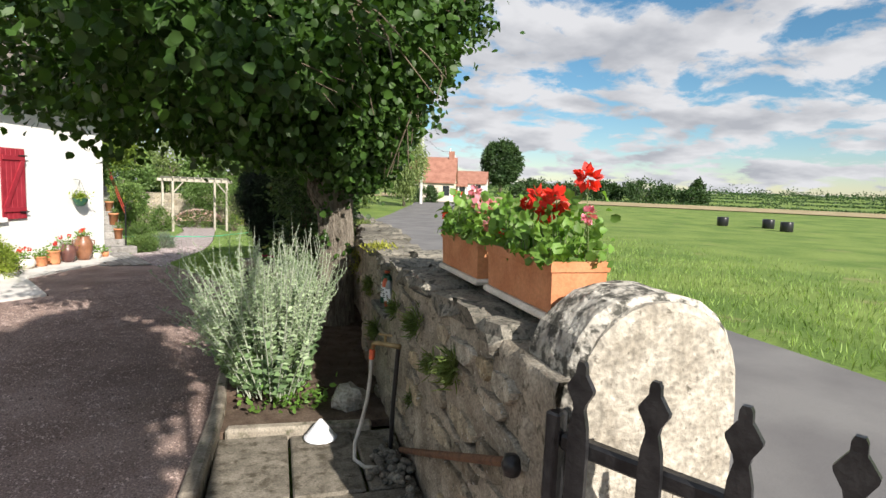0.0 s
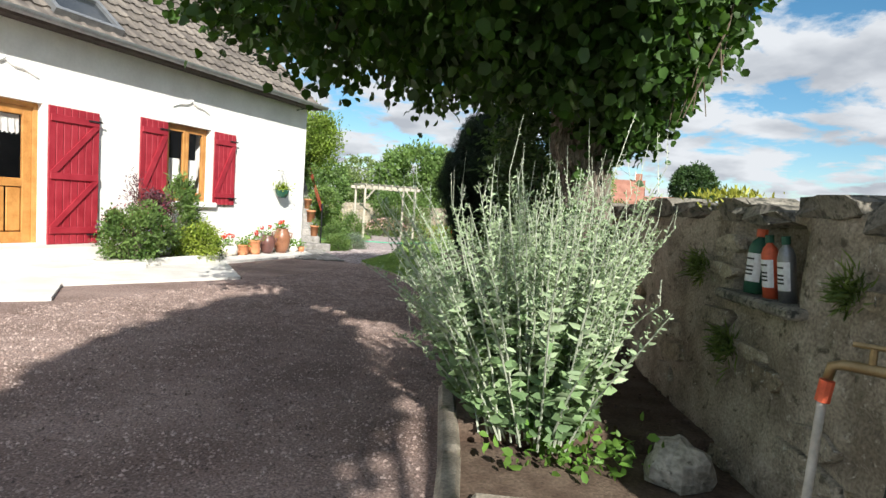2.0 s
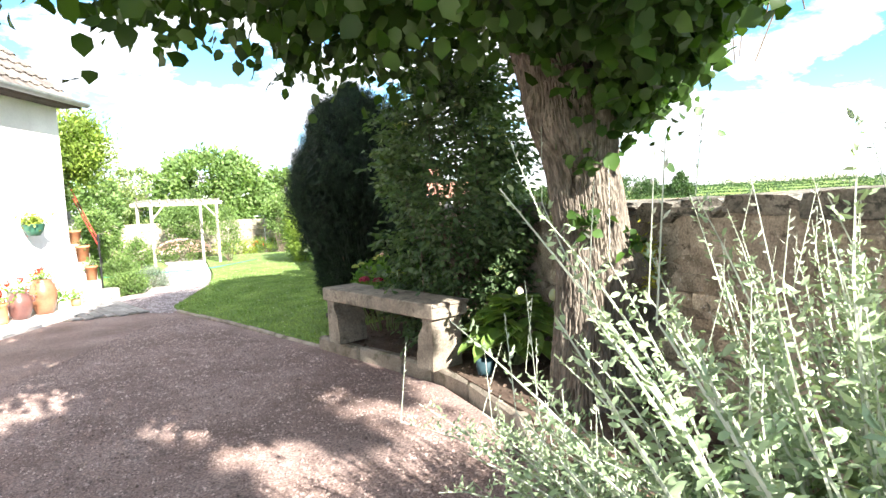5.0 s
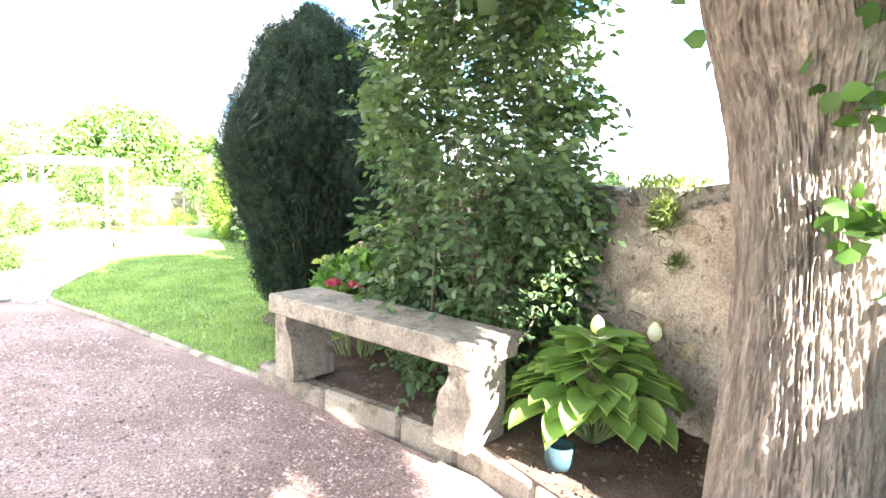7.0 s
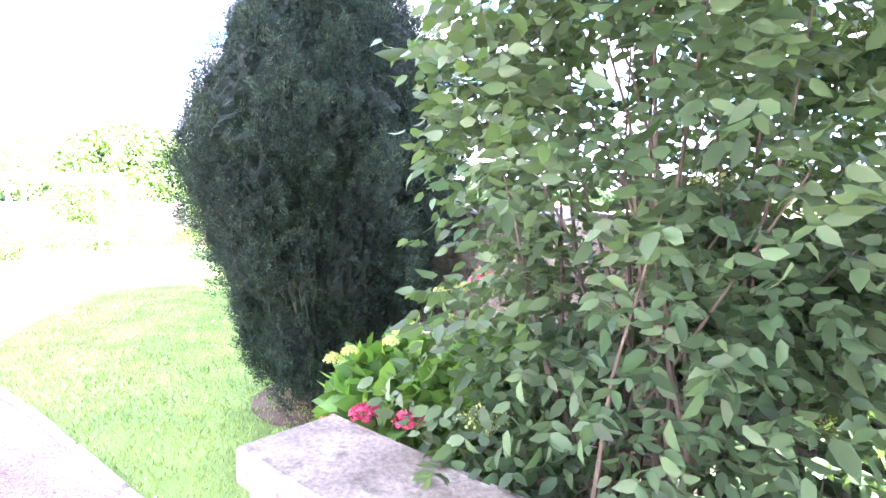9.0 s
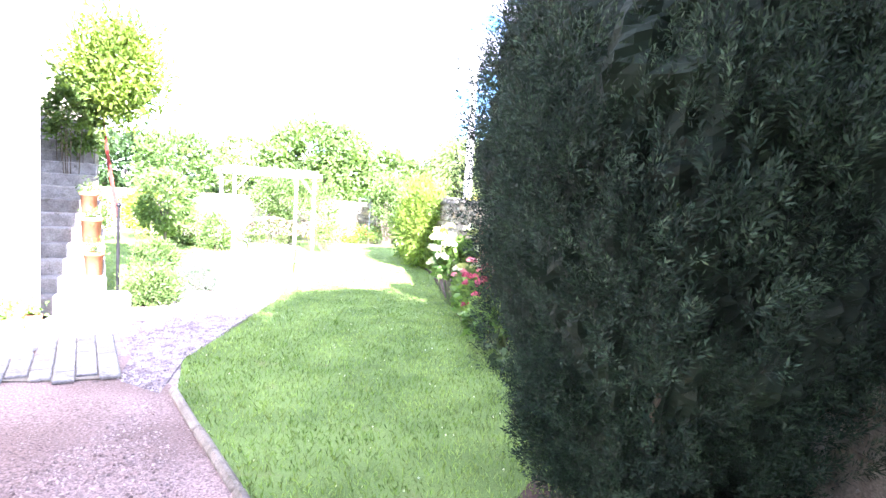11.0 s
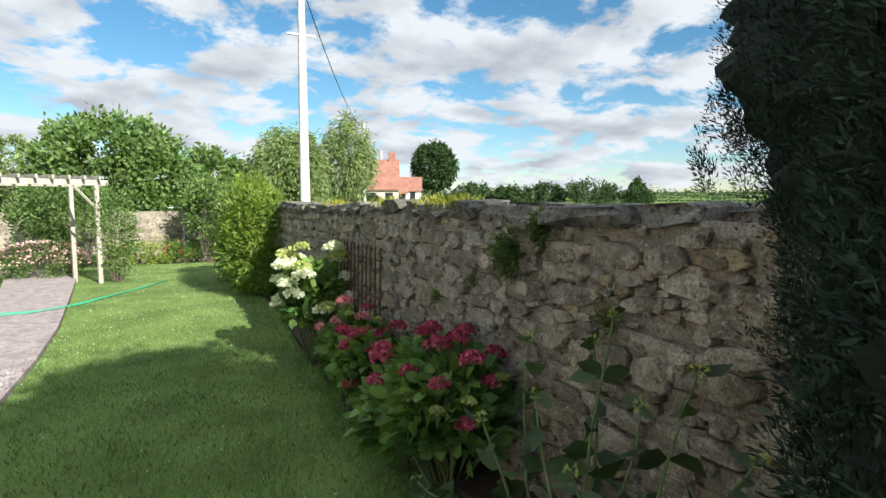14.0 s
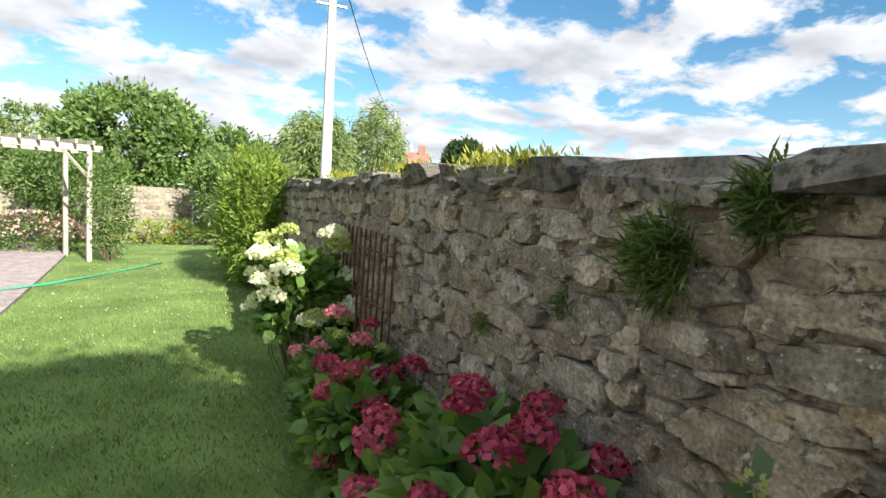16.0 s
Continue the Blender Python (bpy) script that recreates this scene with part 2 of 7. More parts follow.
REDPLA = mat("orange_red_plastic", (0.60, 0.10, 0.045), (0.70, 0.15, 0.07), 9, 0.45)
WHITEPLA = mat("white_enamel", (0.74, 0.75, 0.77), (0.82, 0.83, 0.85), 9, 0.4)
BLUEPOT = mat("blue_glazed", (0.018, 0.040, 0.048), (0.03, 0.06, 0.07), 9, 0.6, spec=0.2)
BARK = mat("linden_bark", (0.115, 0.098, 0.078), (0.215, 0.188, 0.152), 22, 0.95, 1.0, 85, fine=0.30, stretch=6.0, spots=((0.20, 0.205, 0.165), 12, 0.62, 0.72))
SLABMAT = mat("dirty_concrete", (0.13, 0.115, 0.09), (0.23, 0.205, 0.165), 7, 0.93, 0.9, 80, fine=0.3, obj=0.12, spots=((0.07, 0.06, 0.042), 11, 0.5, 0.64))
TWIG = mat("grey_twig", (0.10, 0.08, 0.055), (0.18, 0.145, 0.105), 12, 0.9)
STALK = mat("green_stalk", (0.13, 0.19, 0.07), (0.21, 0.27, 0.11), 9, 0.8)
SILVSTEM = mat("silver_stalk", (0.34, 0.38, 0.29), (0.46, 0.50, 0.39), 9, 0.85)
PALEWOOD = mat("weathered_pine", (0.36, 0.33, 0.27), (0.50, 0.465, 0.39), 9, 0.85, 0.3, 60, stretch=4.0)
CONCPOLE = mat("pole_concrete", (0.55, 0.54, 0.52), (0.68, 0.67, 0.65), 2, 0.85, 0.2, 50)
CABLE = mat("black_cable", (0.02, 0.02, 0.02), (0.035, 0.035, 0.035), 9, 0.6)
REDROOF = mat("red_roof", (0.27, 0.125, 0.09), (0.36, 0.18, 0.13), 1.5, 0.85, 0.4, 12)
CREAM = mat("cream_render", (0.62, 0.55, 0.44), (0.70, 0.64, 0.54), 1.0, 0.9)
PLASTICBLACK = mat("black_wrap", (0.012, 0.013, 0.015), (0.02, 0.02, 0.022), 4, 0.3, spec=0.5)
DARKGLASS = mat("dark_window", (0.02, 0.025, 0.03), (0.035, 0.04, 0.045), 4, 0.15, spec=0.6)


def leafmat(name, a, b, transl=0.35, rough=0.5, island=0.4, scale=3.0):
    return mat(name, a, b, scale, rough, island=island, transl=transl, fine=0, spec=0.35)


L_LINDEN = leafmat("linden_leaf", (0.027, 0.066, 0.012), (0.056, 0.115, 0.020), 0.26)
L_YEW = leafmat("yew_needle", (0.010, 0.024, 0.013), (0.021, 0.042, 0.021), 0.06, 0.75, 0.5)
L_YEWTIP = leafmat("yew_young_needle", (0.027, 0.054, 0.029), (0.047, 0.080, 0.040), 0.08, 0.7, 0.4)
L_ELDER = leafmat("elder_leaf", (0.058, 0.108, 0.045), (0.100, 0.156, 0.067), 0.27)
L_HYDR = leafmat("hydrangea_leaf", (0.092, 0.185, 0.045), (0.185, 0.285, 0.072), 0.30)
L_HOSTA = leafmat("hosta_leaf", (0.125, 0.225, 0.050), (0.205, 0.315, 0.085), 0.32, 0.4, 0.28)
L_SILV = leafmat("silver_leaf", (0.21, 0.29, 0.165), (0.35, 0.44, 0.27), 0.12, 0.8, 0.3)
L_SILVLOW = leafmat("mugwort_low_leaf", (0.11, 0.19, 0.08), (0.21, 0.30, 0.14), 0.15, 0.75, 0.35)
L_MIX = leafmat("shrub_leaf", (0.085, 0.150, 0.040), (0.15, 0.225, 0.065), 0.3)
L_YELLOW = leafmat("yellow_green_leaf", (0.19, 0.26, 0.04), (0.30, 0.36, 0.06), 0.35)
L_WISTERIA = leafmat("wisteria_leaf", (0.12, 0.19, 0.035), (0.22, 0.30, 0.05), 0.35)
L_LAV = leafmat("lavender_leaf", (0.12, 0.165, 0.115), (0.20, 0.245, 0.175), 0.15, 0.8)
L_PURPLE = leafmat("purple_leaf", (0.09, 0.035, 0.05), (0.15, 0.06, 0.08), 0.25)
L_TREE = leafmat("garden_tree_leaf", (0.105, 0.178, 0.055), (0.18, 0.262, 0.085), 0.35, island=0.45, scale=0.7)
L_WILLOW = leafmat("willow_leaf", (0.15, 0.21, 0.075), (0.24, 0.30, 0.12), 0.3, island=0.35, scale=0.7)
L_FAR = leafmat("far_tree_leaf", (0.032, 0.068, 0.022), (0.058, 0.105, 0.034), 0.2, island=0.4, scale=0.4)
L_FERN = leafmat("wall_fern_leaf", (0.10, 0.155, 0.042), (0.18, 0.23, 0.065), 0.3)
L_MOSS = leafmat("stonecrop", (0.24, 0.26, 0.035), (0.36, 0.36, 0.06), 0.25)
L_GERAN = leafmat("geranium_leaf", (0.10, 0.21, 0.035), (0.17, 0.30, 0.06), 0.35)
F_RED = leafmat("red_petal", (0.58, 0.02, 0.012), (0.72, 0.05, 0.03), 0.3, island=0.2)
F_PINK = leafmat("pink_petal", (0.62, 0.16, 0.24), (0.76, 0.34, 0.42), 0.3, island=0.25)
F_MAG = leafmat("crimson_pink_petal", (0.36, 0.032, 0.085), (0.52, 0.095, 0.16), 0.2, island=0.35)
F_PALE = leafmat("pale_rose_petal", (0.66, 0.42, 0.44), (0.78, 0.58, 0.58), 0.3, island=0.25)
F_WHITE = leafmat("white_petal", (0.66, 0.68, 0.52), (0.82, 0.82, 0.74), 0.3, island=0.12)
F_LIME = leafmat("lime_bud", (0.34, 0.40, 0.11), (0.48, 0.52, 0.20), 0.3, island=0.2)
F_LILAC = leafmat("lilac_petal", (0.30, 0.22, 0.46), (0.42, 0.32, 0.58), 0.3)


# ---- mesh helpers ----
def hz(y):
    """The garden falls gently away from the gate."""
    return -0.017 * min(max(0.0, y - 8.0), 30.0)


class MB:
    """Collects vertices and faces of one mesh."""

    def __init__(self):
        self.v, self.f = [], []

    def add(self, verts, faces, m=None):
        o = len(self.v)
        self.v += [tuple(m @ Vector(p)) if m else tuple(p) for p in verts]
        self.f += [tuple(i + o for i in q) for q in faces]
        return self

    def box(self, x0, y0, z0, x1, y1, z1, m=None, bev=0.0):
        if bev <= 0:
            vs = [(x, y, z) for z in (z0, z1) for y in (y0, y1) for x in (x0, x1)]
            fs = [(0, 2, 3, 1), (4, 5, 7, 6), (0, 1, 5, 4), (2, 6, 7, 3), (0, 4, 6, 2), (1, 3, 7, 5)]
            return self.add(vs, fs, m)
        b = min(bev, abs(x1 - x0) / 2.1, abs(y1 - y0) / 2.1, abs(z1 - z0) / 2.1)

        def ring(i, z):
            return [(x0 + i, y0, z), (x1 - i, y0, z), (x1, y0 + i, z), (x1, y1 - i, z), (x1 - i, y1, z), (x0 + i, y1, z), (x0, y1 - i, z), (x0, y0 + i, z)]

        def inner(z):
            return [(x0 + b, y0 + b, z), (x1 - b, y0 + b, z), (x1 - b, y0 + b, z), (x1 - b, y1 - b, z), (x1 - b, y1 - b, z), (x0 + b, y1 - b, z), (x0 + b, y1 - b, z), (x0 + b, y0 + b, z)]
        rings = [ring(b, z0 + b), ring(b, z1 - b)]
        low = [(x0 + b, y0 + b, z0), (x1 - b, y0 + b, z0), (x1 - b, y1 - b, z0), (x0 + b, y1 - b, z0)]
        top = [(x0 + b, y0 + b, z1), (x1 - b, y0 + b, z1), (x1 - b, y1 - b, z1), (x0 + b, y1 - b, z1)]
        vs = rings[0] + rings[1] + low + top
        fs = [(i, (i + 1) % 8, 8 + (i + 1) % 8, 8 + i) for i in range(8)]
        fs += [(19, 18, 17, 16), (20, 21, 22, 23)]
        for base, cap, turn in ((0, 16, 1), (8, 20, -1)):
            for k, (i, j) in enumerate(((0, 1), (2, 3), (4, 5), (6, 7))):
                q = (cap + k, cap + (k + 1) % 4, base + j, base + i)
                fs.append(q if turn > 0 else q[::-1])
                t3 = (cap + (k + 1) % 4, base + (j + 1) % 8, base + j)
                fs.append(t3 if turn > 0 else t3[::-1])
        return self.add(vs, fs, m)

    def tube(self, pts, radii, sides=8, cap=True, wob=0.0):
        pts = [Vector(p) for p in pts]
        if not hasattr(radii, "__len__"):
            radii = [radii] * len(pts)
        o, n = len(self.v), len(pts)
        side = None
        for i, p in enumerate(pts):
            d = (pts[min(i + 1, n - 1)] - pts[max(i - 1, 0)]).normalized()
            ref = Vector((0, 0, 1)) if abs(d.z) < 0.9 else Vector((1, 0, 0))
            side = (side - d * side.dot(d)).normalized() if side and (side - d * side.dot(d)).length > 1e-4 else d.cross(ref).normalized()
            other = d.cross(side)
            for k in range(sides):
                a = 2 * math.pi * k / sides
                r = float(radii[i]) * (1 + wob * noise.noise(Vector((k * 1.7, i * 0.9, o * 0.01))))
                self.v.append(tuple(p + r * (math.cos(a) * side + math.sin(a) * other)))
        for i in range(n - 1):
            for k in range(sides):
                a, b = o + i * sides + k, o + i * sides + (k + 1) % sides
                self.f.append((a, b, b + sides, a + sides))
        if cap:
            self.f.append(tuple(o + k for k in range(sides))[::-1])
            self.f.append(tuple(o + (n - 1) * sides + k for k in range(sides)))
        return self

    def lathe(self, profile, centre=(0, 0, 0), sides=20, m=None):
        o, c = len(self.v), Vector(centre)
        for r, z in profile:
            for k in range(sides):
                a = 2 * math.pi * k / sides
                p = Vector((r * math.cos(a), r * math.sin(a), z))
                self.v.append(tuple((m @ p if m else p) + c))
        for i in range(len(profile) - 1):
            for k in range(sides):
                a, b = o + i * sides + k, o + i * sides + (k + 1) % sides
                self.f.append((a, b, b + sides, a + sides))
        return self

    def prism(self, outline, z0, z1, m=None):
        """An outline in x and y pulled up from z0 to z1."""
        n = len(outline)
        vs = [(x, y, z0) for x, y in outline] + [(x, y, z1) for x, y in outline]
        fs = [tuple(range(n))[::-1], tuple(range(n, 2 * n))] + [(i, (i + 1) % n, n + (i + 1) % n, n + i) for i in range(n)]
        return self.add(vs, fs, m)

    def data(self, name, material, smooth=False):
        me = bpy.data.meshes.new(name)
        me.from_pydata(self.v, [], self.f)
        me.materials.append(material)
        if smooth:
            me.polygons.foreach_set("use_smooth", np.ones(len(me.polygons), bool))
        me.update()
        return me


def part(name, mb, material, parent=None, label="", smooth=False, m=None, kind=""):
    ob = new(name, mb.data(name, material, smooth))
    if m is not None:
        ob.matrix_basis = m
    if parent is not None:
        ob.parent = parent
    return tagged(ob, label, kind=kind)


def thing(name, label, category, group="", kind="", m=None):
    ob = new(name)
    if m is not None:
        ob.matrix_basis = m
    return tagged(ob, label, category, group, kind)


def raw(name, verts, faces, material, parent=None, smooth=False, kind=""):
    """A mesh from number arrays, for foliage and other uncountable pieces."""
    me = bpy.data.meshes.new(name)
    verts, faces = np.asarray(verts, np.float32), np.asarray(faces, np.int32)
    me.vertices.add(len(verts))
    me.vertices.foreach_set("co", verts.ravel())
    n, k = faces.shape
    me.loops.add(n * k)
    me.loops.foreach_set("vertex_index", faces.ravel())
    me.polygons.add(n)
    me.polygons.foreach_set("loop_start", np.arange(0, n * k, k, dtype=np.int32))
    me.materials.append(material)
    if smooth:
        me.polygons.foreach_set("use_smooth", np.ones(n, bool))
    me.update(calc_edges=True)
    ob = new(name, me)
    if parent is not None:
        ob.parent = parent
    return tagged(ob, kind=kind)


def unit(a):
    return a / np.maximum(np.linalg.norm(a, axis=1, keepdims=True), 1e-9)


def leaves(pos, way, size, width=0.6, fold=0.25, droop=0.15, r=rng, simple=False):
    """Vertices and quads of leaves at pos that grow along way: a folded blade of two halves, or one diamond."""
    pos, way = np.asarray(pos, float), unit(np.asarray(way, float))
    n = len(pos)
    size = np.broadcast_to(np.asarray(size, float), (n,))[:, None]
    side = unit(np.cross(way, r.normal(size=(n, 3))))
    nor = np.cross(side, way)
    L, W = size, size * width * 0.5
    if simple:
        v = np.stack([pos, pos + 0.45 * L * way + W * side, pos + L * way, pos + 0.45 * L * way - W * side], 1)
        f = np.arange(4 * n).reshape(n, 4)
        return v.reshape(-1, 3), f
    tip = pos + L * way - droop * L * nor
    mid = pos + 0.5 * L * way + 0.0 * nor
    up = fold * W * nor
    l1, l2 = pos + 0.22 * L * way + W * 0.85 * side + up, pos + 0.62 * L * way + W * 0.9 * side + up - 0.3 * droop * L * nor
    r1, r2 = pos + 0.22 * L * way - W * 0.85 * side + up, pos + 0.62 * L * way - W * 0.9 * side + up - 0.3 * droop * L * nor
    v = np.stack([pos, mid, tip, l1, l2, r1, r2], 1).reshape(-1, 3)
    o = 7 * np.arange(n)[:, None]
    f = np.concatenate([o + [0, 1, 4, 3], o + [1, 2, 2, 4], o + [0, 5, 6, 1], o + [1, 6, 2, 2]])
    return v, f


def leaf_ob(name, pos, way, size, material, parent=None, width=0.6, simple=False, fold=0.25, droop=0.15, kind="stuff"):
    v, f = leaves(pos, way, size, width, fold, droop, simple=simple)
    if simple:
        return raw(name, v, f, material, parent, kind=kind)
    n = len(pos)
    quads = np.concatenate([f[:n], f[2 * n:3 * n]])
    tris = np.concatenate([f[n:2 * n][:, [0, 1, 3]], f[3 * n:][:, [0, 1, 2]]])
    allf = np.concatenate([quads[:, [0, 1, 2]], quads[:, [0, 2, 3]], tris])
    return raw(name, v, allf, material, parent, kind=kind)


def ball(n, r=rng):
    return unit(r.normal(size=(n, 3)))


def shell(n, centre, radii, inner=0.6, squash=None, r=rng):
    """Points in the outer part of an ellipsoid, in uneven clumps, and the way outward."""
    d = ball(n, r)
    rad = inner + (1 - inner) * r.random((n, 1)) ** 0.5
    return np.asarray(centre) + d * rad * np.asarray(radii), d


def clumps(n, count, centre, radii, spread, inner=0.55, r=rng, low=None):
    """Leaf places gathered round clump centres in an ellipsoid; outward ways."""
    c, d = shell(count, centre, radii, inner, r=r)
    if low is not None:
        c[:, 2] = np.maximum(c[:, 2], low)
    k = r.integers(0, count, n)
    p = c[k] + r.normal(size=(n, 3)) * spread * (0.6 + 0.8 * r.random((count, 1))[k])
    return p, unit(d[k] + 0.8 * r.normal(size=(n, 3)))


def strip(poly, y0, y1):
    """The part of a polygon between two lines of equal y."""
    for lim, sign in ((y0, 1), (y1, -1)):
        out = []
        for (ax, ay), (bx, by) in zip(poly, poly[1:] + poly[:1]):
            ina, inb = sign * (ay - lim) >= 0, sign * (by - lim) >= 0
            if ina:
                out.append((ax, ay))
            if ina != inb:
                t = (lim - ay) / (by - ay)
                out.append((ax + t * (bx - ax), lim))
        poly = out
        if len(poly) < 3:
            return []
    return poly


def sheet(name, poly, material, dz, label, category, thick=0.06, step=1.0, kind="structure"):
    """A ground covering that follows the fall of the garden, with a skirt."""
    mb, y = MB(), math.floor(min(p[1] for p in poly))
    while y < max(p[1] for p in poly):
        q = strip(poly, y, y + step)
        if len(q) >= 3:
            area = sum(a[0] * b[1] - b[0] * a[1] for a, b in zip(q, q[1:] + q[:1]))
            q = q if area > 0 else q[::-1]
            mb.add([(x, yy, hz(yy) + dz) for x, yy in q], [tuple(range(len(q)))])
        y += step
    for a, b in zip(poly, poly[1:] + poly[:1]):
        mb.add([(*a, hz(a[1]) + dz), (*b, hz(b[1]) + dz), (*b, hz(b[1]) + dz - thick), (*a, hz(a[1]) + dz - thick)], [(0, 1, 2, 3)])
    return tagged(part(name, mb, material), label, category, kind=kind)


def inside(poly, x, y):
    hit = np.zeros(len(x), bool)
    for (ax, ay), (bx, by) in zip(poly, poly[1:] + poly[:1]):
        if ay == by:
            continue
        cross = (ay > y) != (by > y)
        hit ^= cross & (x < (bx - ax) * (y - ay) / (by - ay) + ax)
    return hit


def spread_in(poly, n, r=rng):
    xs, ys = [p[0] for p in poly], [p[1] for p in poly]
    x, y = r.uniform(min(xs), max(xs), n * 3), r.uniform(min(ys), max(ys), n * 3)
    ok = inside(poly, x, y)
    return x[ok][:n], y[ok][:n]


hzv = np.vectorize(hz)

# ---- ground ----
ROADLINE = [(3.3, -60), (3.3, -20), (3.3, 12), (3.7, 22), (5.4, 31), (9.0, 42), (14.5, 58), (21, 80), (30, 112)]


def ground_height(x, y):
    if x < 0.3:
        return hz(y) - 0.09
    far = max(0.0, math.hypot(x, y) - 45)
    return -0.22 + min(far * 0.022, 5.0) * max(0.0, min(1.0, (y + 0.2 * x) / 50))


xs = [-260, -140, -70, -40, -25, -16, -10, -6, -3, -1, 0.25, 0.35, 1, 2, 4, 6, 9, 13, 18, 24, 32, 42, 56, 75, 100, 140, 200, 300, 460]
ys = [-300, -150, -70, -35, -18, -8, -2, 2, 6, 8, 11, 15, 20, 26, 33, 38, 46, 56, 68, 84, 105, 135, 180, 250, 360, 520]
mb = MB()
mb.v = [(x, y, ground_height(x, y)) for y in ys for x in xs]
mb.f = [(j * len(xs) + i, j * len(xs) + i + 1, (j + 1) * len(xs) + i + 1, (j + 1) * len(xs) + i) for j in range(len(ys) - 1) for i in range(len(xs) - 1)]
tagged(part("ground", mb, FIELD), "green mown field with pale dry patches to the horizon", "field", kind="structure")

mb = MB()
for i, (x, y) in enumerate(ROADLINE):
    w = 2.35
    for s in (-w, w):
        mb.v.append((x + s, y, ground_height(x + s, y) + 0.03 + (0.03 if y > 20 else 0)))
mb.f = [(2 * i, 2 * i + 1, 2 * i + 3, 2 * i + 2) for i in range(len(ROADLINE) - 1)]
tagged(part("road", mb, ASPHALT), "worn grey asphalt lane bending past the garden wall", "road", kind="structure")

DRIVE = [(-12, -9), (1.2, -9), (1.2, 2.6), (-0.2, 2.9), (-0.45, 4.5), (-1.75, 4.6), (-1.72, 5.9), (-1.74, 6.8), (-1.42, 7.7), (-1.12, 8.5), (-1.2, 9.6), (-1.5, 10.4), (-1.82, 11.4), (-2.24, 12.3), (-2.82, 13.6), (-3.50, 15.05), (-4.15, 15.95), (-5.0, 16.1), (-5.75, 13.3), (-4.72, 11.5), (-6.2, 9.8), (-5.7, 8.9), (-6.6, 8.4), (-12, 5.4)]
sheet("driveway", DRIVE, GRAVEL, 0.0, "reddish pink gravel driveway in patchy shade", "driveway")
sheet("terrace", [(-5.35, 17.25), (-10.6, 4.0), (-9.6, 4.4), (-6.05, 8.7), (-5.68, 8.93), (-6.2, 9.82), (-4.74, 11.45), (-5.7, 13.3), (-4.9, 16.2)], TERRACE, 0.035, "pale concrete terrace along the house", "terrace")
APRON = [(-5.42, 17.2), (-4.85, 16.0), (-5.1, 15.2), (-4.35, 15.25), (-3.98, 15.33), (-5.15, 18.08)]
sheet("path_bed", [(-5.3, 14.9), (-3.40, 14.9), (-3.40, 16.6), (-4.5, 18.3), (-5.6, 18.4)], PATHGRAVEL, -0.014, "packed gravel bed at the foot of the steps", "path")
apron = sheet("paving_apron", APRON, KERB, 0.012, "grey stone setts paving the apron by the steps", "pavement")
PATHPOLY = [(-4.12, 15.9), (-4.0, 15.3), (-3.62, 15.0), (-3.70, 15.85), (-3.62, 16.7), (-3.5, 17.7), (-3.36, 18.9), (-3.36, 20.4), (-3.43, 22.2), (-3.7, 25.5), (-4.0, 28.9), (-4.3, 31.2), (-6.0, 31.4), (-5.4, 29.0), (-4.96, 26.5), (-4.73, 21.5), (-4.65, 19.5), (-4.6, 18.4), (-4.93, 17.7), (-4.55, 16.8)]
sheet("garden_path", PATHPOLY, PATHGRAVEL, 0.0, "pale pinkish gravel garden path curving to the pergola", "path")
LAWNR = [(-3.70, 15.85), (-3.52, 15.05), (-2.83, 13.6), (-2.25, 12.3), (-1.84, 11.45), (-1.3, 11.7), (-0.4, 12.4), (-0.2, 14.0), (-0.75, 15.6), (-0.95, 17.2), (-0.8, 20.0), (-0.6, 22.5), (-0.6, 31.5), (-4.25, 31.3), (-3.95, 28.9), (-3.66, 25.5), (-3.39, 22.2), (-3.32, 20.4), (-3.32, 18.9), (-3.46, 17.7), (-3.58, 16.7)]
sheet("lawn", LAWNR, LAWN, 0.0, "mown green garden lawn with clover flecks", "lawn", step=1.5)
LAWNL = [(-5.02, 17.9), (-4.7, 18.6), (-4.70, 19.6), (-4.78, 21.5), (-5.0, 26.5), (-5.45, 29.0), (-6.1, 31.5), (-22, 32.5), (-24, 20.5), (-6.3, 18.6)]
sheet("lawn_side", LAWNL, LAWN, 0.0, "sunlit green lawn beyond the path", "lawn", step=1.5)
sheet("planting_bed_front", [(-0.1, 5.62), (-1.66, 5.62), (-1.66, 5.95), (-1.68, 6.24), (-0.1, 6.24)], SOIL, 0.022, "flat dry soil beside the slabs", "flower bed")
BED1 = [(-0.40, 6.2), (-1.66, 6.2), (-1.68, 6.8), (-1.36, 7.7), (-1.05, 8.5), (-1.13, 9.65), (-1.44, 10.45), (-1.86, 11.4), (-1.3, 11.75), (-0.4, 12.45), (-0.1, 12.4), (-0.1, 6.2)]
sheet("planting_bed", BED1, SOIL, 0.115, "dry brown soil bed along the wall", "flower bed", thick=0.14)
sheet("wall_border", [(-0.1, 12.4), (-0.4, 12.45), (-0.2, 14.0), (-0.72, 15.6), (-0.92, 17.2), (-0.77, 20.0), (-0.57, 22.5), (-0.57, 31.5), (0.1, 31.5), (0.1, 12.4)], SOIL, 0.02, "dark soil border below the garden wall", "flower bed")

# ---- boundary wall ----
WALLX = [(2.95, -0.38), (7.0, -0.40), (8.6, -0.16), (10.2, -0.12), (13.0, -0.24), (15.0, -0.44), (16.0, -0.46), (18.0, -0.47), (20.0, -0.42), (24.0, -0.30), (26.0, -0.25)]


def wall_x(y):
    return float(np.interp(y, [p[0] for p in WALLX], [p[1] for p in WALLX]))


